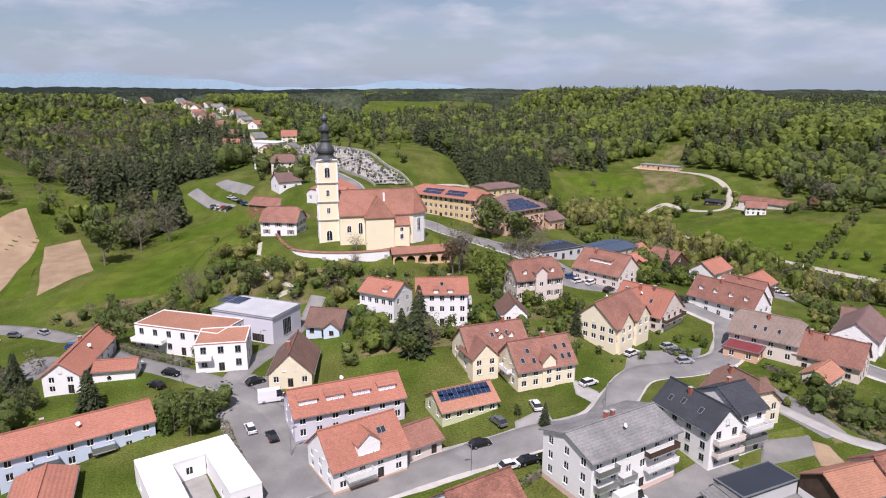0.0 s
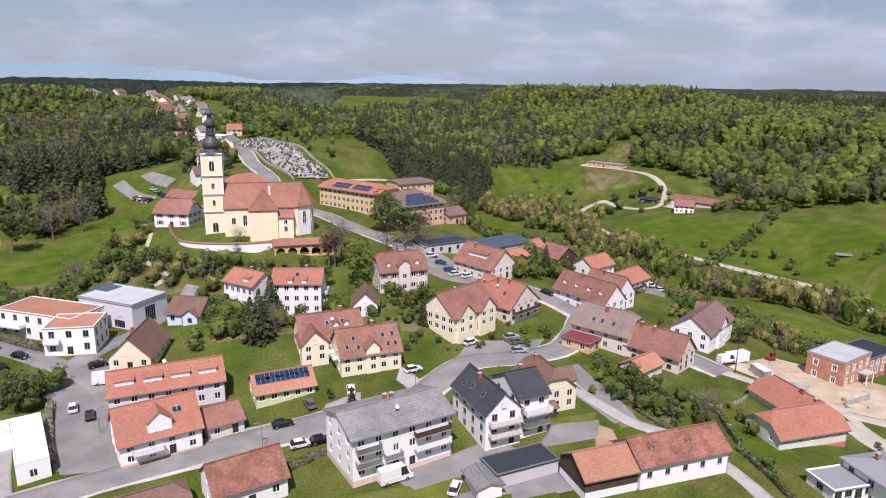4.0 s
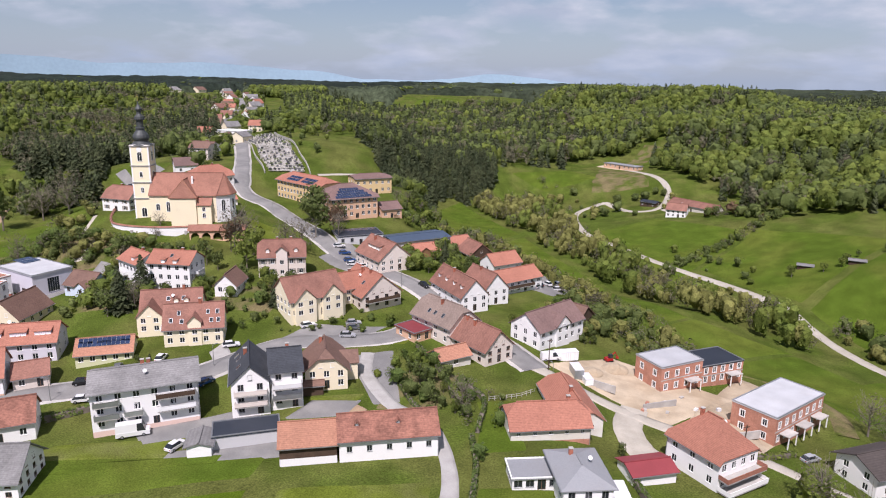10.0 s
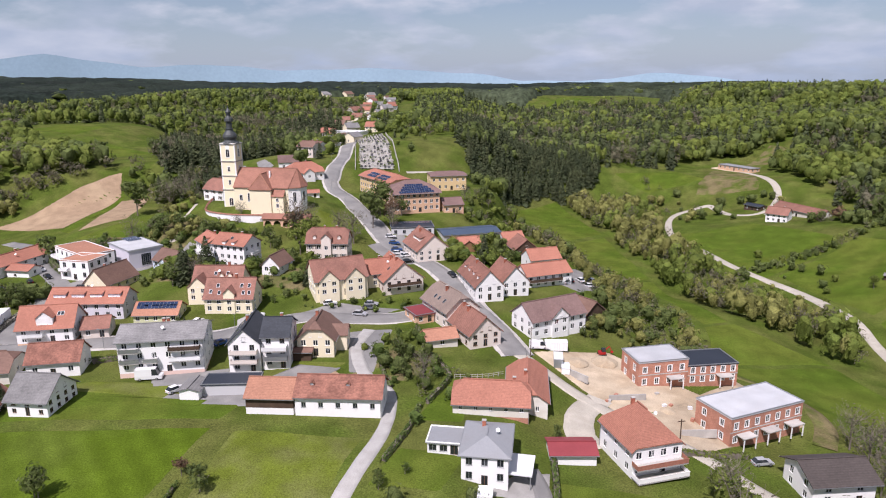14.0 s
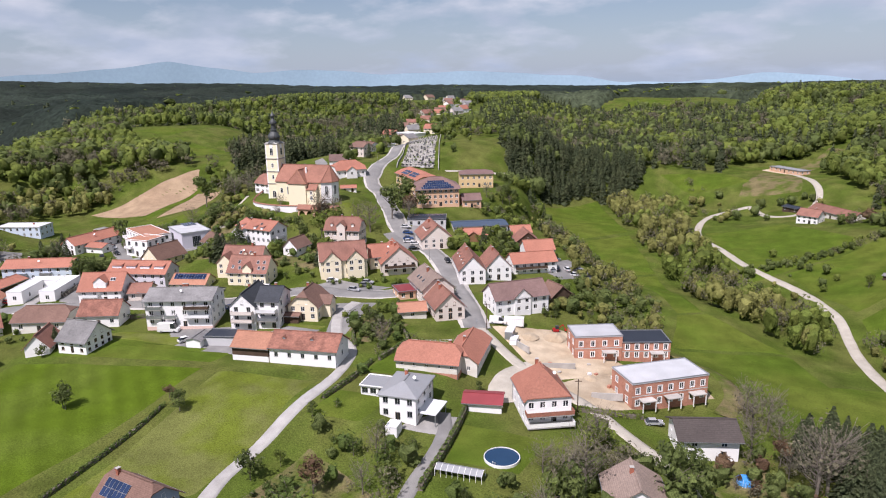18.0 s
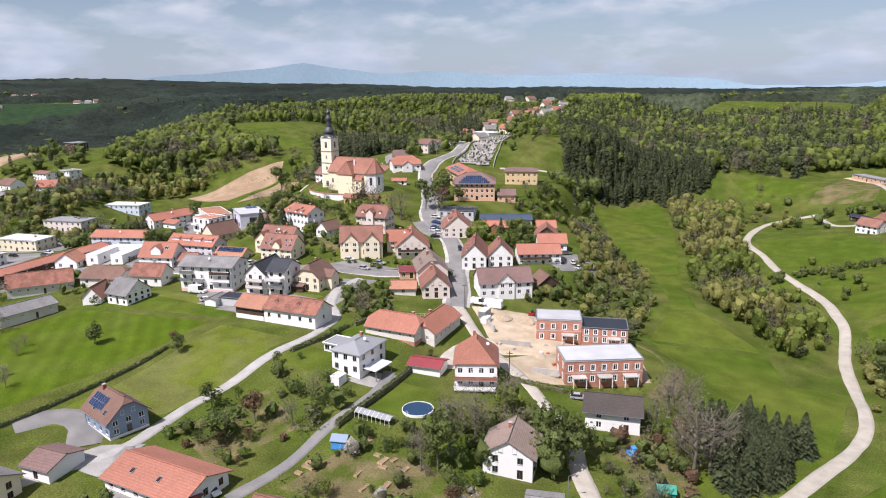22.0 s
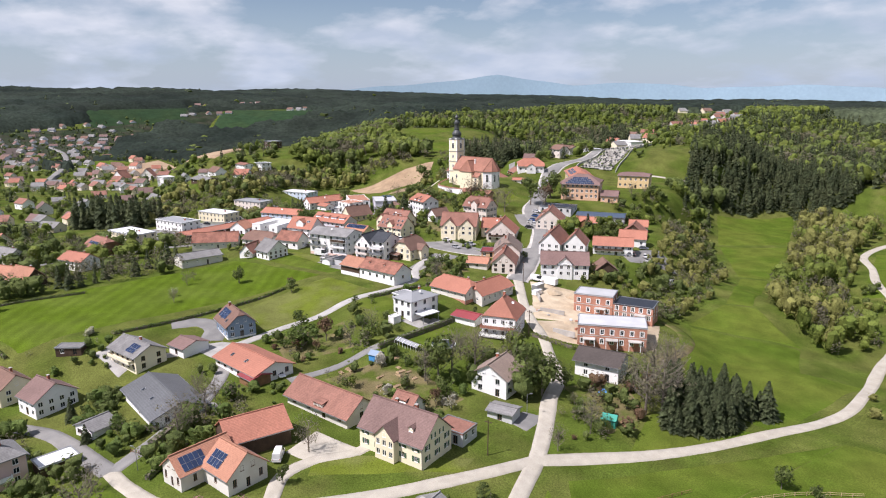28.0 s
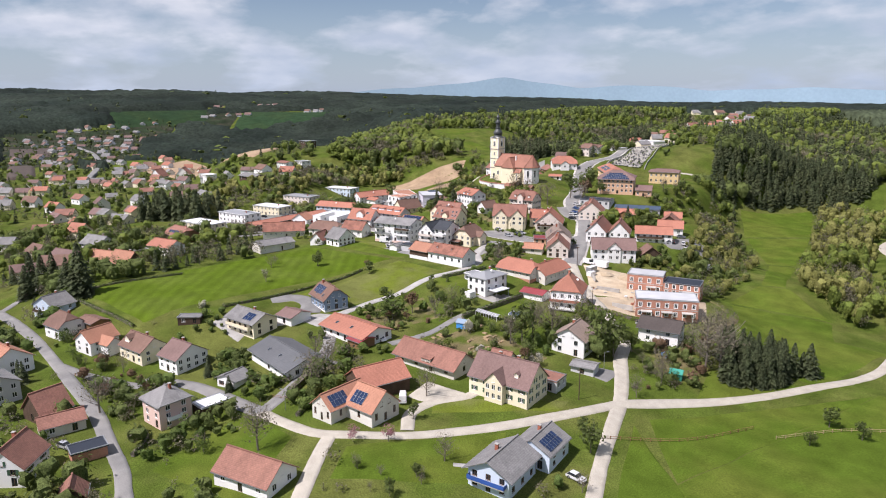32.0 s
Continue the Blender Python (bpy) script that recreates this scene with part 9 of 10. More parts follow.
x, y = fill(CLEARED[0], 13, 63, 0.8, 2.0)
wood("dark garden trees of the far village", x, y, {"fir": 0.6, "mid": 0.4}, 5, 9, 63, VFAR)

# garden shrubs and small trees that fill the plots between the houses
for k, (poly, gap, keep, kinds, h0, h1) in enumerate((
        ([(-24, 146), (14, 156), (10, 172), (-6, 166), (-26, 172)], 4.4, 0.55, {"mid": 3, "spring": 2, "bare": 2, "hedge": 2}, 2.0, 5.5),
        ([(-66, 178), (-30, 180), (-8, 190), (-10, 200), (-34, 199), (-48, 202), (-64, 210), (-78, 200)], 4.2, 0.6, {"mid": 3, "hedge": 2, "willow": 2, "bare": 2}, 2.0, 5.0),
        ([(-110, 232), (-76, 196), (-60, 212), (-66, 236), (-84, 262)], 6.0, 0.4, {"mid": 3, "bare": 2, "willow": 2}, 2.0, 5.0),
        ([(-130, 200), (-86, 172), (-70, 184), (-100, 226)], 5.0, 0.45, {"mid": 3, "bare": 3, "hedge": 2}, 1.8, 4.5),
        ([(10, 150), (40, 150), (38, 182), (12, 182)], 4.0, 0.5, {"spring": 3, "mid": 3, "hedge": 2}, 1.8, 4.5),
        ([(34, 150), (40, 140), (66, 156), (78, 170), (66, 176)], 4.2, 0.35, {"spring": 2, "hedge": 2, "mid": 2}, 1.2, 2.8),
        ([(102, 46), (126, 44), (131, 70), (126, 92), (100, 78)], 4.0, 0.2, {"mid": 3, "hedge": 3, "copper": 1, "bare": 2}, 2.0, 4.8),
        ([(138, 46), (182, 62), (180, 78), (156, 108), (150, 92), (150, 84), (139, 70)], 4.2, 0.26, {"mid": 3, "bare": 3, "pale": 1, "hedge": 2}, 1.5, 4.6),
        ([(160, 80), (190, 92), (174, 108), (154, 110)], 4.2, 0.34, {"mid": 3, "bare": 3, "spring": 1}, 3.0, 7.5),
        ([(176, 104), (206, 96), (204, 120), (192, 122), (180, 128)], 4.2, 0.3, {"mid": 3, "bare": 2, "copper": 1}, 1.8, 4.5),
        ([(72, 112), (94, 118), (94, 140), (78, 146), (70, 132)], 4.0, 0.45, {"mid": 3, "hedge": 3, "spring": 1}, 1.5, 4.0),
        ([(98, 100), (106, 128), (98, 134), (90, 122)], 4.0, 0.4, {"mid": 2, "bare": 2, "hedge": 2}, 1.5, 4.0),
        ([(104, 178), (120, 166), (128, 186), (112, 198)], 4.0, 0.5, {"mid": 3, "hedge": 2, "willow": 2}, 2.0, 4.5),
        ([(120, 172), (142, 168), (164, 172), (150, 184), (128, 194)], 4.4, 0.6, {"mid": 3, "willow": 2, "bare": 2}, 2.0, 5.0),
        ([(60, 206), (74, 206), (92, 236), (70, 262), (52, 252)], 4.4, 0.55, {"mid": 3, "spring": 3, "hedge": 1}, 2.5, 6.0),
        ([(46, 250), (66, 262), (60, 300), (44, 306), (42, 284)], 5.0, 0.55, {"mid": 3, "spring": 3, "bare": 2}, 2.5, 5.0),
        ([(96, -48), (140, -38), (142, -14), (118, -20), (92, -36)], 4.2, 0.5, {"mid": 2, "bare": 3, "hedge": 2, "copper": 1}, 1.8, 5.0),
        ([(108, -10), (150, -2), (150, 10), (118, 8)], 4.2, 0.4, {"mid": 3, "hedge": 3}, 1.8, 4.0),
        ([(60, -26), (90, -12), (100, 4), (80, 8), (66, -8)], 4.6, 0.35, {"mid": 2, "hedge": 2, "bare": 2, "pale": 1}, 1.5, 3.5),
        ([(-20, -52), (60, -60), (80, -46), (40, -36), (-10, -30)], 5.0, 0.45, {"mid": 3, "bare": 2, "fir": 1, "hedge": 2}, 2.5, 6.5),
        ([(-140, -70), (-20, -80), (-10, -10), (-60, 0), (-150, 0)], 7.0, 0.5, {"mid": 3, "spring": 2, "bare": 2, "fir": 1}, 3.0, 8.0),
        ([(-110, 100), (-84, 112), (-92, 150), (-120, 150)], 4.6, 0.5, {"mid": 3, "fir": 1, "bare": 2}, 2.5, 7.0),
        ([(-150, 84), (-116, 106), (-146, 146), (-176, 120)], 5.0, 0.45, {"mid": 3, "willow": 2, "bare": 2}, 3.0, 7.0),
        ([(-62, 118), (-46, 118), (-44, 130), (-58, 132)], 3.6, 0.7, {"mid": 3, "hedge": 2}, 2.5, 5.0),
        ([(-26, 60), (-2, 66), (-6, 78), (-30, 84)], 4.0, 0.3, {"mid": 2, "hedge": 2}, 1.5, 3.5),
        ([(206, 20), (232, 24), (236, 60), (214, 66), (202, 54)], 5.0, 0.3, {"mid": 2, "bare": 2, "hedge": 1}, 1.5, 3.8),
        ([(170, -40), (196, -30), (210, -2), (196, 14), (176, -10)], 6.5, 0.35, {"mid": 2, "bare": 3}, 2.0, 4.5),
        ([(210, 180), (236, 150), (262, 190), (232, 236)], 8.0, 0.3, {"mid": 2, "willow": 2, "bare": 2}, 2.5, 6.0),
        ([(150, 296), (178, 262), (206, 286), (172, 340)], 7.5, 0.28, {"mid": 2, "spring": 1, "willow": 1}, 2.0, 5.0),
        ([(120, -72), (190, -62), (190, -42), (150, -44), (120, -45)], 5.0, 0.5, {"mid": 3, "bare": 3, "hedge": 1}, 2.5, 6.5),
        ([(20, -76), (104, -66), (104, -52), (20, -66)], 5.0, 0.55, {"mid": 3, "bare": 2, "fir": 1}, 3.0, 7.5),
        ([(-12, -36), (24, -44), (22, 60), (-12, 44)], 5.0, 0.5, {"mid": 3, "bare": 3, "fir": 2}, 3.0, 8.0),
        ([(-64, -34), (-14, 6), (-26, 60), (-92, 36)], 5.5, 0.5, {"mid": 3, "bare": 2, "spring": 2}, 3.0, 8.0),
        ([(198, 84), (212, 112), (206, 122), (188, 112), (190, 96)], 3.8, 0.3, {"mid": 3, "bare": 4, "copper": 1}, 2.0, 4.0),
        ([(40, 22), (76, 20), (66, 66), (34, 52)], 14.0, 0.3, {"bare": 3, "mid": 1}, 2.0, 3.5),
        ([(206, 236), (218, 240), (228, 206), (222, 190), (214, 214)], 5.0, 0.5, {"willow": 3, "mid": 2, "bare": 2}, 3.0, 7.0),
        ([(164, 304), (180, 321), (200, 341), (226, 364), (231, 359), (204, 334), (184, 315), (168, 300)], 2.7, 0.8, {"mid": 3, "bare": 2, "spring": 1}, 1.5, 3.6),
        ([(204, 372), (232, 350), (226, 364), (206, 396), (194, 384)], 5.0, 0.6, {"mid": 3, "bare": 2, "copper": 1}, 3.0, 7.0),
        ([(-84, 312), (-60, 296), (-66, 340), (-100, 420), (-124, 440), (-96, 350)], 7.0, 0.4, {"mid": 3, "bare": 2, "spring": 2, "fir": 1}, 4.0, 9.0),
        ([(-130, 470), (-90, 440), (-60, 440), (-90, 520), (-140, 560)], 8.0, 0.45, {"mid": 3, "spring": 3, "fir": 1}, 5.0, 10.0),
        ([(-70, 214), (-62, 240), (-66, 280), (-90, 292), (-84, 262)], 7.0, 0.3, {"mid": 2, "bare": 2}, 2.5, 5.0),
        ([(152, -34), (168, -30), (162, -10), (150, -8)], 4.0, 0.6, {"mid": 3, "hedge": 3, "bare": 2}, 1.8, 4.5),
        ([(150, 2), (166, 6), (160, 24), (146, 32), (140, 28)], 4.0, 0.55, {"mid": 2, "hedge": 3, "bare": 3}, 2.0, 6.0),
        ([(112, -2), (130, -8), (142, 0), (126, 8), (114, 6)], 3.8, 0.6, {"mid": 2, "hedge": 4}, 1.8, 4.0),
        ([(112, 22), (140, 26), (150, 38), (136, 46), (112, 30)], 4.0, 0.5, {"mid": 3, "hedge": 3, "bare": 1}, 1.5, 3.5),
        ([(-350, 96), (-262, 112), (-252, 180), (-330, 190)], 9.0, 0.32, {"mid": 3, "spring": 2, "bare": 2, "fir": 1}, 4.0, 9.0),
        ([(110, 400), (170, 396), (192, 430), (160, 446), (100, 470), (84, 440)], 7.0, 0.22, {"mid": 2, "willow": 2, "bare": 2}, 3.0, 7.0))):
    x, y = fill(poly, gap * 0.8, 200 + k, min(0.95, keep * 1.4), -0.4)
    wood("garden shrubs and small trees between the plots", x, y, kinds, h0 * 0.75, h1 * 1.25, 300 + k, MID if h1 > 4.9 else SMALL, 1.1)

x, y = fill([(-146, 500), (-128, 470), (-200, 470), (-330, 820), (-360, 900), (-300, 910), (-236, 800), (-190, 640)], 9.5, 91, 0.6, 0.0)
wood("garden trees along the hill road", x, y, {"mid": 0.4, "spring": 0.35, "bare": 0.15, "fir": 0.1}, 5, 11, 91)

x, y = fill([(-30, 309), (-17, 326), (-83, 438), (-98, 428)], 3.2, 93, 0.5, -3.0)
wood("clipped evergreens and flowers between the graves", x, y, {"hedge": 0.6, "fir": 0.25, "pale": 0.15}, 0.8, 2.2, 93, TINY, 1.0)
x, y = fill([(-8, 318), (14, 326), (-28, 400), (-70, 452), (-78, 440), (-20, 340)], 9.0, 94, 0.3, 0.0)
wood("young trees on the slope beside the cemetery", x, y, {"mid": 0.5, "spring": 0.3, "fir": 0.2}, 3, 7, 94, MID)

# mountains far away, a plain ridge against the sky; its blue is painted-in haze
ridge_mat = surface("haze_painted_mountain", (0.22, 0.31, 0.38), 0.05, 0.01, 0.05, 1.0, 0, 0, spread=0)
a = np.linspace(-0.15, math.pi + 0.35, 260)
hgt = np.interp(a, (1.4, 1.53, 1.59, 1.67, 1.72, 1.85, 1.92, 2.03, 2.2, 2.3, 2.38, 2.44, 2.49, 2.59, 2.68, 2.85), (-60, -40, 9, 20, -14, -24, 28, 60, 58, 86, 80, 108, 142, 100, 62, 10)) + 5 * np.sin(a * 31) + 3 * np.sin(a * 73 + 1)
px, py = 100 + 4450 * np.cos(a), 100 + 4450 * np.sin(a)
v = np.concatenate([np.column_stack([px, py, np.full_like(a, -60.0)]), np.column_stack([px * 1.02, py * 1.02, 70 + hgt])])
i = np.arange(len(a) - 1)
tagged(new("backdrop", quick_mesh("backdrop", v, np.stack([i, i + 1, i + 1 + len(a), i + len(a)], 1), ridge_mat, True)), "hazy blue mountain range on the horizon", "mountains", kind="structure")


# ---- cars and small things ----
WHEEL = Geo()
WHEEL.lathe(0, 0, [(0.0, -0.1), (0.33, -0.1), (0.33, 0.1), (0.2, 0.1)], 12)
WHEEL.lathe(0, 0, [(0.2, 0.1), (0.2, 0.115), (0.0, 0.12)], 12, 1)
WHEEL = WHEEL.mesh("wheel", rubber, metal_grey)
PAINT = {n: surface(n + "_car_paint", c, 0.02, 2, 0.02, 0.25, 0.2, 0, spec=0.6, spread=0) for n, c in {"white": (0.8, 0.8, 0.8), "black": (0.012, 0.012, 0.014), "silver": (0.42, 0.43, 0.45), "blue": (0.03, 0.09, 0.26), "red": (0.42, 0.02, 0.02), "grey": (0.14, 0.15, 0.16)}.items()}
lamp_red, lamp_clear = surface("tail_lamp_red", (0.4, 0.01, 0.01), 0.02, 2, 0, 0.2, 0, 0), surface("head_lamp", (0.7, 0.7, 0.7), 0.02, 2, 0, 0.15, 0, 0)
CARS = {}


def car(paint, x, y, ang, label="parked on the asphalt", kind="car"):
    """A parked car or van: body with wheel arches, glass, wheels, lamps."""
    if (paint, kind) not in CARS:
        t = thing(kind, "", "", 0, 0, 0)
        van = kind != "car"
        L_, W_, hb, ht = (4.3, 1.75, 0.88, 1.46) if not van else ((5.2, 1.95, 1.1, 2.2) if kind == "van" else (6.2, 2.2, 1.2, 2.75))
        side = [(-L_ / 2, 0.32), (-L_ / 2, hb - 0.12), (-L_ / 2 + 0.12, hb), (L_ / 2 - 1.05, hb + 0.02), (L_ / 2 - 0.15, hb - 0.15), (L_ / 2, hb - 0.35), (L_ / 2, 0.32)]
        g = Geo()
        n = len(side)
        wy = [W_ / 2] * n
        lft, rgt = [(p[0], -w, p[1]) for p, w in zip(side, wy)], [(p[0], w, p[1]) for p, w in zip(side, wy)]
        g.face(lft[::-1] if False else lft), g.face(rgt[::-1])
        for k in range(n):
            j = (k + 1) % n
            g.face([lft[j], lft[k], rgt[k], rgt[j]])
        if van:
            c0, c1, c2, c3 = -L_ / 2 + 0.03, -L_ / 2 + 0.1, L_ / 2 - (1.5 if kind == "van" else 1.3), L_ / 2 - 0.75
        else:
            c0, c1, c2, c3 = -L_ / 2 + 0.12, -L_ / 2 + 0.75, 0.35, L_ / 2 - 1.15
        lo = [(c0, -W_ / 2 + 0.06, hb - 0.02), (c3, -W_ / 2 + 0.06, hb - 0.02), (c3, W_ / 2 - 0.06, hb - 0.02), (c0, W_ / 2 - 0.06, hb - 0.02)]
        hi = [(c1, -W_ / 2 + 0.22, ht), (c2, -W_ / 2 + 0.22, ht), (c2, W_ / 2 - 0.22, ht), (c1, W_ / 2 - 0.22, ht)]
        g2 = Geo()
        g2.hexa(lo, hi)
        g.hexa([(p[0] * 0.98, p[1] * 0.98, ht - 0.03) for p in hi], [(p[0] * 0.94, p[1] * 0.92, ht + 0.05) for p in hi])
        if van:
            g.hexa([(c0 - 0.01, p[1] * 1.02, p[2]) if p[0] == c0 else (L_ / 2 - 2.3, p[1] * 1.02, p[2]) for p in lo], [(c1 - 0.02, p[1] * 1.03, ht + 0.02) if p[0] == c1 else (L_ / 2 - 2.3, p[1] * 1.03, ht + 0.02) for p in hi])
        part("body", g, PAINT[paint], t), part("glazing", g2, pane_mat, t)
        for sx in (-L_ * 0.31, L_ * 0.31):
            for sy in (-1, 1):
                part("wheel", WHEEL, None, t, m=pose(sx, sy * (W_ / 2 - 0.08), 0.33, -90 * sy, 0, 0))
        for sy in (-1, 1):
            g = Geo()
            g.box(L_ / 2 - 0.12, sy * W_ * 0.36 - 0.2, hb - 0.42, L_ / 2 + 0.015, sy * W_ * 0.36 + 0.2, hb - 0.25)
            part("headlight", g, lamp_clear, t)
            g = Geo()
            g.box(-L_ / 2 - 0.015, sy * W_ * 0.38 - 0.14, hb - 0.3, -L_ / 2 + 0.1, sy * W_ * 0.38 + 0.14, hb - 0.12)
            part("tail_light", g, lamp_red, t)
        CARS[(paint, kind)] = t
        o = t
    else:
        o = CARS[(paint, kind)]
        o = copy_thing(o, pose(0, 0, 0))
    o.matrix_basis = pose(x, y, float(height(x, y)) + 0.2, 0, 0, ang)
    return tagged(o, "%s %s %s" % (paint, {"car": "passenger car", "van": "delivery van", "camper": "camper van"}[kind], label), {"car": "car", "van": "van", "camper": "camper van"}[kind], "parked vehicles")


for paint, x, y, a in (("white", -38, 121, 118), ("black", -33, 118, 118), ("black", -42, 140, 40), ("silver", -48, 149, 70), ("white", -73, 149, -22), ("black", -62, 143, -20), ("black", -63, 137, 150), ("black", -74, 142, 40), ("silver", -77, 145, 40), ("blue", -95, 163, 20), ("black", 7, 115, 25), ("white", 12, 108, 25), ("black", 15.5, 109.5, 25), ("grey", 11, 122, 120), ("white", 19, 127, 100), ("white", 32, 137, 30),
                       ("silver", 57, 160, 20), ("grey", 58, 157, 20), ("silver", 58, 151, 12), ("white", 46, 154, 40), ("white", 47, 206, 45), ("black", 51, 199, 45), ("white", 35, 217, 30), ("blue", 38, 214, 30), ("blue", 41, 210, 30), ("white", 43, 207, 30), ("black", 104, 213, 60), ("silver", 107, 210, 60), ("white", 114, 215, 20), ("silver", 112, 221, 20), ("white", 41, 95, 75), ("blue", 35, 118, 70),
                       ("silver", 166, 126, 30), ("white", 140, 19, 40), ("white", 133, 43, 0), ("silver", 145, -47, 30), ("white", 222, 44, 10), ("red", -52, 92, 30), ("silver", -56, 98, 30), ("red", -44, 90, 30), ("white", -95, 92, 20), ("grey", -88, 88, 20), ("red", -100, 305, 20), ("white", -103, 307, 20), ("grey", -106, 309, 20), ("black", -97, 303, 20), ("black", 71, 192, -45), ("grey", -128, 190, -10), ("white", -133, 187, -10), ("white", -138, 191, -8), ("silver", -120, 191, 150)):
    car(paint, x, y, a)
for paint, x, y, a in (("white", -112, 72, 30), ("silver", -108, 76, 30), ("black", -104, 80, 30), ("grey", -96, 70, 120), ("blue", -78, 44, 28), ("white", -74, 48, 28), ("black", -70, 52, 28), ("silver", -126, 98, 30), ("grey", -122, 104, 30), ("white", -134, 112, 120),
                       ("black", 107, 212, 130), ("white", 110, 216, 130), ("silver", 113, 221, 130), ("grey", 102, 224, 40), ("black", -92, 303, -40), ("silver", -95, 306, -40), ("white", -98, 309, -40), ("blue", -89, 300, -40), ("black", -41, 66, 110), ("silver", -44, 74, 110)):
    car(paint, x, y, a)
car("white", 30.5, 97.6, 30, "beside the apartment house", "camper")
car("white", -36.5, 133, 20, "parked at the street corner", "camper")
car("white", 111.5, 153.5, 20, "on the building site", "van")
car("white", 174, 28.5, 150, "in the farmyard", "van")
car("white", 126, 214, 100, "on the yard behind the row", "van")

# site cabins and containers
for x, y, a, l, w, h, m_, t_ in ((115.5, 156.5, 20, 6.0, 2.4, 2.4, metal_white, "white"), (118.0, 148.5, 105, 5.0, 2.3, 2.4, metal_grey, "grey"), (120.5, 146.0, 105, 4.0, 2.0, 1.6, metal_white, "white")):
    t = thing("site_container", t_ + " steel site container on the sandy ground", "container", x, y, None, a)
    g = Geo()
    g.box(-l / 2, -w / 2, 0.1, l / 2, w / 2, h)
    part("body", g, m_, t)
    for k in range(int(l / 0.6)):
        g = Geo()
        g.box(-l / 2 + 0.06 + k * 0.6, -w / 2 - 0.03, 0.2, -l / 2 + 0.3 + k * 0.6, -w / 2, h - 0.1)
        part("rib", g, m_, t)
    g = Geo()
    g.box(-l / 2 - 0.05, -w / 2 - 0.05, h, l / 2 + 0.05, w / 2 + 0.05, h + 0.1)
    part("roof", g, white_sheet, t)
# sand heap and pallets
rng = np.random.default_rng(21)
for x, y, r, h in ((122, 153, 3.2, 1.2), (128, 158, 4.0, 1.6), (146, 138, 2.0, 0.8)):
    g = Geo()
    g.lathe(0, 0, [(r * (1 - k / 6) ** 0.8 + 0.01, h * (1 - (1 - k / 6) ** 1.6) - 0.1) for k in range(7)], 18)
    for k, p in enumerate(g.v):
        n_ = noise.noise((p[0] * 0.8, p[1] * 0.8, x)) * 0.35
        g.v[k] = (p[0] * (1 + n_ * 0.4), p[1] * (1 + n_ * 0.4), p[2] * (1 + n_))
    single("sand_mound", "pale mound of building sand on the site", "sand mound", g, sand, x, y)
for k in range(10):
    x, y = float(rng.uniform(128, 152)), float(rng.uniform(134, 146))
    t = thing("pallet", "wooden pallet with wrapped building blocks", "pallet", x, y, None, float(rng.uniform(0, 90)), "pallets on the site")
    for j in range(3):
        g = Geo()
        g.box(-0.6, -0.4 + j * 0.35, 0, 0.6, -0.3 + j * 0.35, 0.1)
        part("runner", g, timber_pale, t)
    g = Geo()
    g.box(-0.6, -0.42, 0.1, 0.6, 0.42, 0.14)
    part("deck", g, timber_pale, t)
    g = Geo()
    g.box(-0.5, -0.35, 0.14, 0.5, 0.35, 0.14 + float(rng.uniform(0.3, 0.9)))
    part("block_stack", g, (brick_red, concrete, white_sheet)[k % 3], t)
# small digger
t = thing("excavator", "small red excavator on the building site", "excavator", 127, 162, None, 30)
g = Geo()
for s in (-1, 1):
    g.box(-1.1, s * 0.75 - 0.2, 0, 1.1, s * 0.75 + 0.2, 0.55)
part("tracks", g, rubber, t)
g = Geo()
g.box(-0.9, -0.8, 0.6, 0.9, 0.8, 1.3)
part("body", g, PAINT["red"], t)
g = Geo()
g.box(-0.2, -0.75, 1.3, 0.8, 0.1, 2.3)
part("cab", g, pane_mat, t)
g = Geo()
g.beam((0.8, 0.4, 1.2), (2.2, 0.4, 2.4), 0.22), g.beam((2.2, 0.4, 2.4), (3.0, 0.4, 1.0), 0.18), g.box(2.7, 0.1, 0.5, 3.3, 0.7, 1.0)
part("arm", g, PAINT["red"], t)

# round garden pools
for x, y, r, h, m_, t_ in ((144, 90, 3.6, 0.5, metal_white, "dark round garden pool with white rim on the lawn"), (187.5, 113.5, 1.7, 0.7, tarp_blue, "small blue paddling pool on the grass")):
    t = thing("pool", t_, "pool", x, y)
    g = Geo()
    g.lathe(0, 0, [(r + 0.15, -0.4), (r + 0.15, h + 0.15), (r, h + 0.17), (r, h - 0.05)], 28)
    part("rim", g, m_, t)
    g = Geo()
    g.face([(r * math.cos(2 * math.pi * k / 28), r * math.sin(2 * math.pi * k / 28), h) for k in range(28)])
    part("water", g, water if h < 0.6 else tarp_blue, t)
    g = Geo()
    for s in (-0.25, 0.25):
        g.beam((s, -r - 0.3, 0), (s, -r - 0.1, h + 0.9), 0.05), g.beam((s, -r - 0.1, h + 0.9), (s, -r + 0.5, h + 0.2), 0.05)
    part("ladder", g, metal_white, t)
# trampolines
for x, y in ((-5, 150), (11, 160)):
    t = thing("trampoline", "black round garden trampoline with safety net", "trampoline", x, y)
    g = Geo()
    g.lathe(0, 0, [(0.0, 0.85), (1.6, 0.85), (1.9, 0.9), (1.9, 0.8)], 20)
    part("mat", g, rubber, t)
    for k in range(6):
        g = Geo()
        a = math.pi * k / 3
        g.beam((1.9 * math.cos(a), 1.9 * math.sin(a), -0.1), (1.9 * math.cos(a), 1.9 * math.sin(a), 2.4), 0.06)
        part("pole", g, metal_grey, t)
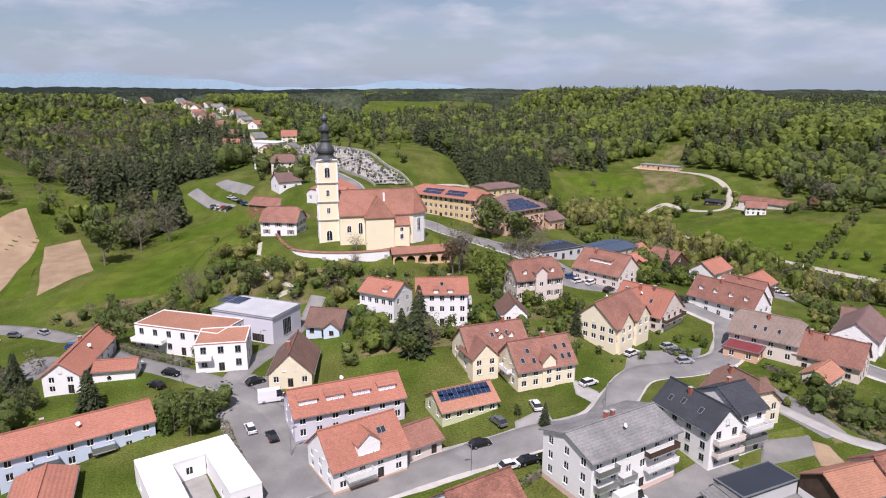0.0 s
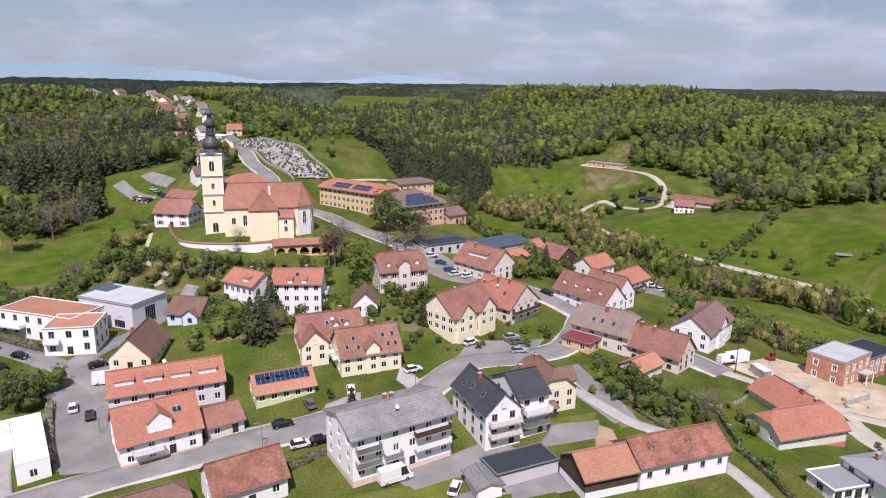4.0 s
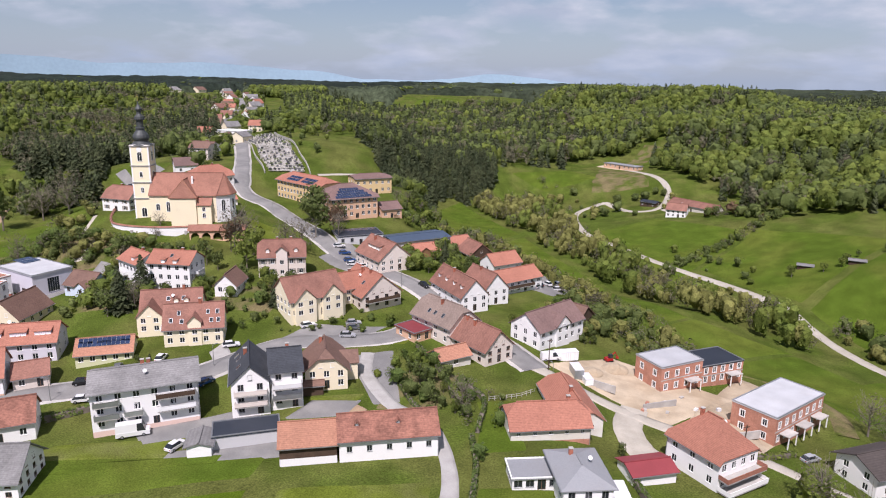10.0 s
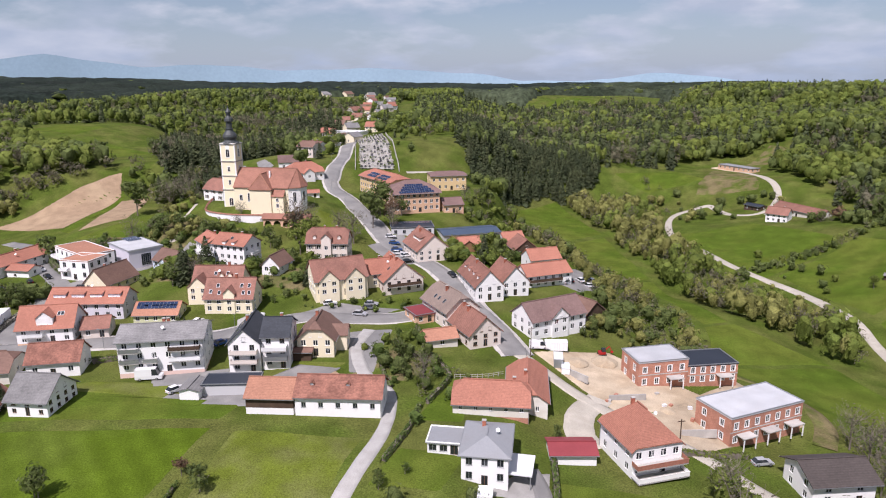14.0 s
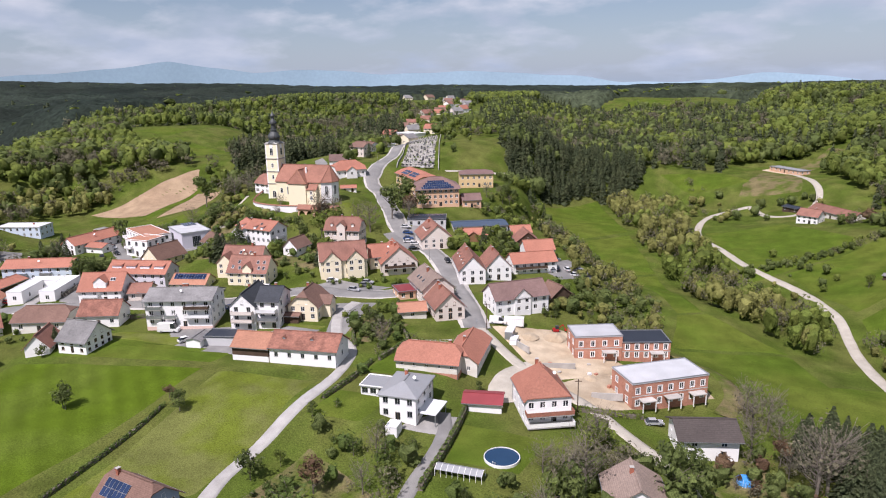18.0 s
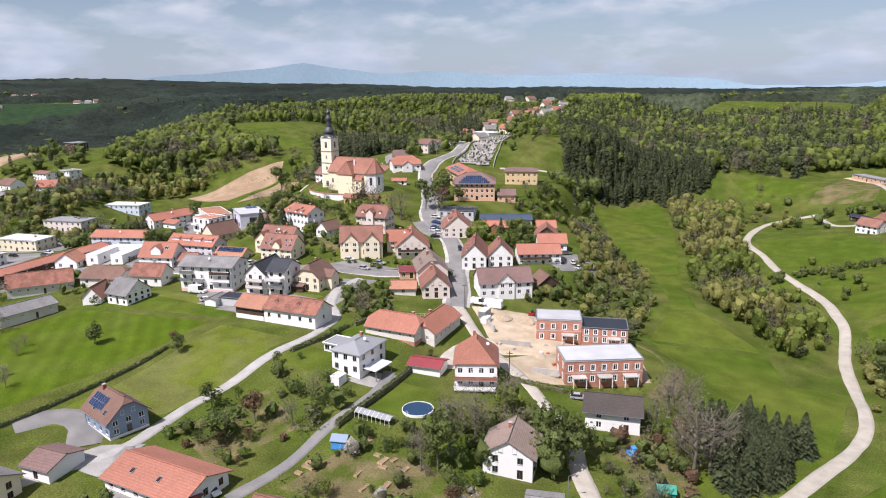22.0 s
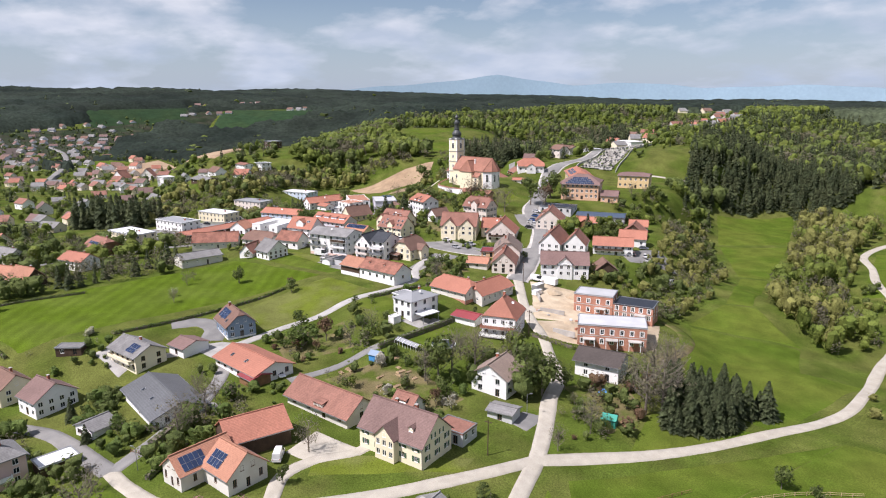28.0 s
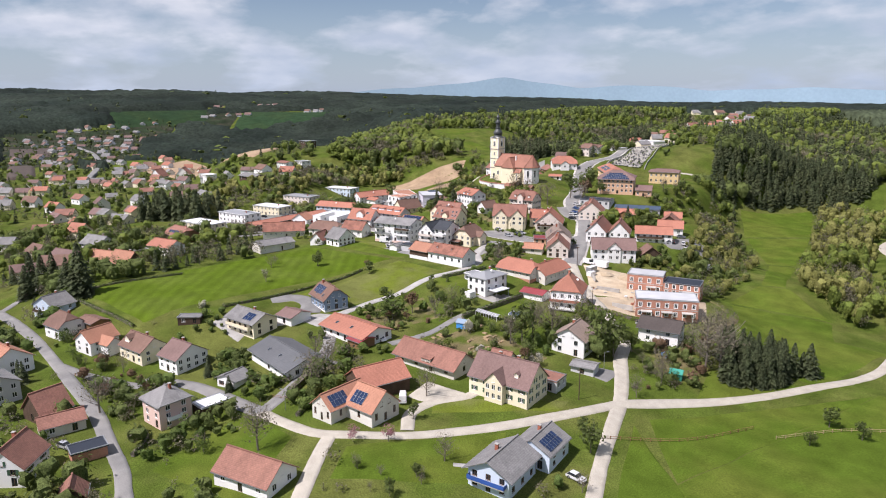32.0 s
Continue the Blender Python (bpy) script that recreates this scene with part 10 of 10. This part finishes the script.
# blue garden hut and green tarpaulin
for x, y, m_, t_ in ((141, 69, tarp_blue, "bright blue garden hut"), (199, 103.5, tarp_green, "green tarpaulin over a frame")):
    t = thing("garden_hut", t_ + " among the gardens", "hut", x, y, None, 30)
    g = Geo()
    g.box(-1.7, -1.4, -0.2, 1.7, 1.4, 1.9)
    g.face([(-1.7, -1.4, 1.9), (-1.7, 1.4, 1.9), (-1.7, 0, 2.7)][::-1]), g.face([(1.7, -1.4, 1.9), (1.7, 1.4, 1.9), (1.7, 0, 2.7)])
    part("body", g, m_, t)
    g = Geo()
    for s in (-1, 1):
        rr = [(-1.9, s * 1.7, 1.75), (1.9, s * 1.7, 1.75), (1.9, 0, 2.75), (-1.9, 0, 2.75)]
        rr = rr if s < 0 else rr[::-1]
        g.hexa(rr, [(p[0], p[1], p[2] + 0.08) for p in rr])
    part("roof", g, m_ if m_ is tarp_green else greyblue, t)
# greenhouse: bars and panes
t = thing("greenhouse", "long low greenhouse with weathered panes in the garden", "greenhouse", 139.5, 80.5, None, 12)
for k in range(9):
    g = Geo()
    x = -4.8 + k * 1.2
    g.beam((x, -1.4, -0.2), (x, -1.4, 1.4), 0.07), g.beam((x, 1.4, -0.2), (x, 1.4, 1.4), 0.07), g.beam((x, -1.4, 1.4), (x, 0, 2.1), 0.07), g.beam((x, 1.4, 1.4), (x, 0, 2.1), 0.07)
    part("frame_bar", g, metal_white, t)
    if k < 8:
        for s in (-1, 1):
            g = Geo()
            g.face([(x + 0.04, s * 1.4, 1.42), (x + 1.16, s * 1.4, 1.42), (x + 1.16, 0, 2.08), (x + 0.04, 0, 2.08)])
            part("pane", g, grey_sheet, t)
# vegetable beds, compost, garden furniture
for k in range(14):
    x, y = float(rng.uniform(140, 158)), float(rng.uniform(58, 78))
    g = Geo()
    l, w = float(rng.uniform(1.5, 3.2)), float(rng.uniform(0.8, 1.3))
    g.box(-l / 2, -w / 2, -0.2, l / 2, -w / 2 + 0.06, 0.35), g.box(-l / 2, w / 2 - 0.06, -0.2, l / 2, w / 2, 0.35), g.box(-l / 2, -w / 2 + 0.06, -0.2, -l / 2 + 0.06, w / 2 - 0.06, 0.35), g.box(l / 2 - 0.06, -w / 2 + 0.06, -0.2, l / 2, w / 2 - 0.06, 0.35)
    g.box(-l / 2 + 0.06, -w / 2 + 0.06, -0.2, l / 2 - 0.06, w / 2 - 0.06, 0.26, 1)
    single("raised_bed", "raised wooden vegetable bed with dark soil", "raised bed", g, [timber_pale, plough], x, y, None, float(rng.choice((12, 100))) + float(rng.normal(0, 4)), "raised beds")
# white carport of the modern house
t = thing("car_port", "white flat-roofed open car port", "car port", 122.6, 96.6, None, 100)
g = Geo()
g.box(-3.6, -2.8, 2.5, 3.6, 2.8, 2.75)
part("roof", g, white_sheet, t)
for sx in (-3.3, 3.3):
    for sy in (-2.5, 2.5):
        g = Geo()
        g.box(sx - 0.08, sy - 0.08, -0.3, sx + 0.08, sy + 0.08, 2.5)
        part("post", g, metal_grey, t)
# street lamps and poles along the roads
LAMP = Geo()
LAMP.tube(0, 0, -0.3, 5.4, 0.09, 0.05, 8)
LAMP = LAMP.mesh("pole", metal_grey)
HEAD = Geo()
HEAD.beam((0, 0, 5.3), (0.9, 0, 5.6), 0.07)
HEAD.box(0.6, -0.14, 5.55, 1.3, 0.14, 5.68)
HEAD = HEAD.mesh("lamp_head", metal_grey)
for x, y, a in ((112, 139, 120), (88, 165, 120), (64, 190, 130), (26, 219, 60), (-2, 246, 60), (-26, 273, 60), (-48, 310, 20), (-68, 350, 20), (33, 126, 40), (5, 107, 200), (-28, 112, 30), (-58, 139, 200), (-90, 158, 200), (186, 88, 40), (160, 2, 220), (-45, 157, 0)):
    t = thing("street_lamp", "slim grey street lamp beside the road", "street lamp", x, y, None, a, "street lamps")
    part("pole", LAMP, None, t), part("lamp_head", HEAD, None, t)
POLE = Geo()
POLE.tube(0, 0, -0.5, 8.5, 0.14, 0.1, 8)
POLE = POLE.mesh("pole", timber_dark)
for x, y in ((111, 147), (150, 118), (178, 100), (197, 68)):
    t = thing("utility_pole", "weathered wooden utility pole by the lane", "pole", x, y, None, 30, "utility poles")
    part("pole", POLE, None, t)
    g = Geo()
    g.box(-0.8, -0.06, 7.9, 0.8, 0.06, 8.05)
    part("crossarm", g, timber_dark, t)
# fences: posts and rails round the lower meadow and gardens
def fence(label, pts, h, mat, gap=2.4):
    line = smooth_line(pts, gap)
    t = tagged(new("fence"), label, "fence")
    pg = Geo()
    pg.box(-0.06, -0.06, -0.3, 0.06, 0.06, h)
    pm = pg.mesh("post", mat)
    for p, q_ in zip(line, line[1:]):
        z0, z1 = float(height(*p)), float(height(*q_))
        part("post", pm, None, t, m=pose(p[0], p[1], z0))
        g = Geo()
        for k in (0.45, 0.9):
            g.beam((*p, z0 + h * k), (*q_, z1 + h * k), 0.07)
        part("rail", g, mat, t)


fence("low wooden pasture fence along the lane", ((213, 60), (222, 80), (226, 100)), 1.0, timber)
fence("low wooden pasture fence beside the track", ((232, 100), (238, 118), (246, 130)), 1.0, timber_pale)
fence("white garden fence in front of the lawn", ((98, 126), (104, 129), (108, 133)), 1.1, concrete, 1.2)
fence("timber fence along the yard of the farm", ((150, 2), (160, 7), (168, 8)), 1.0, timber)
fence("wooden garden fence along the street", ((-62, 118), (-56, 122), (-50, 126)), 1.5, timber_dark, 1.5)
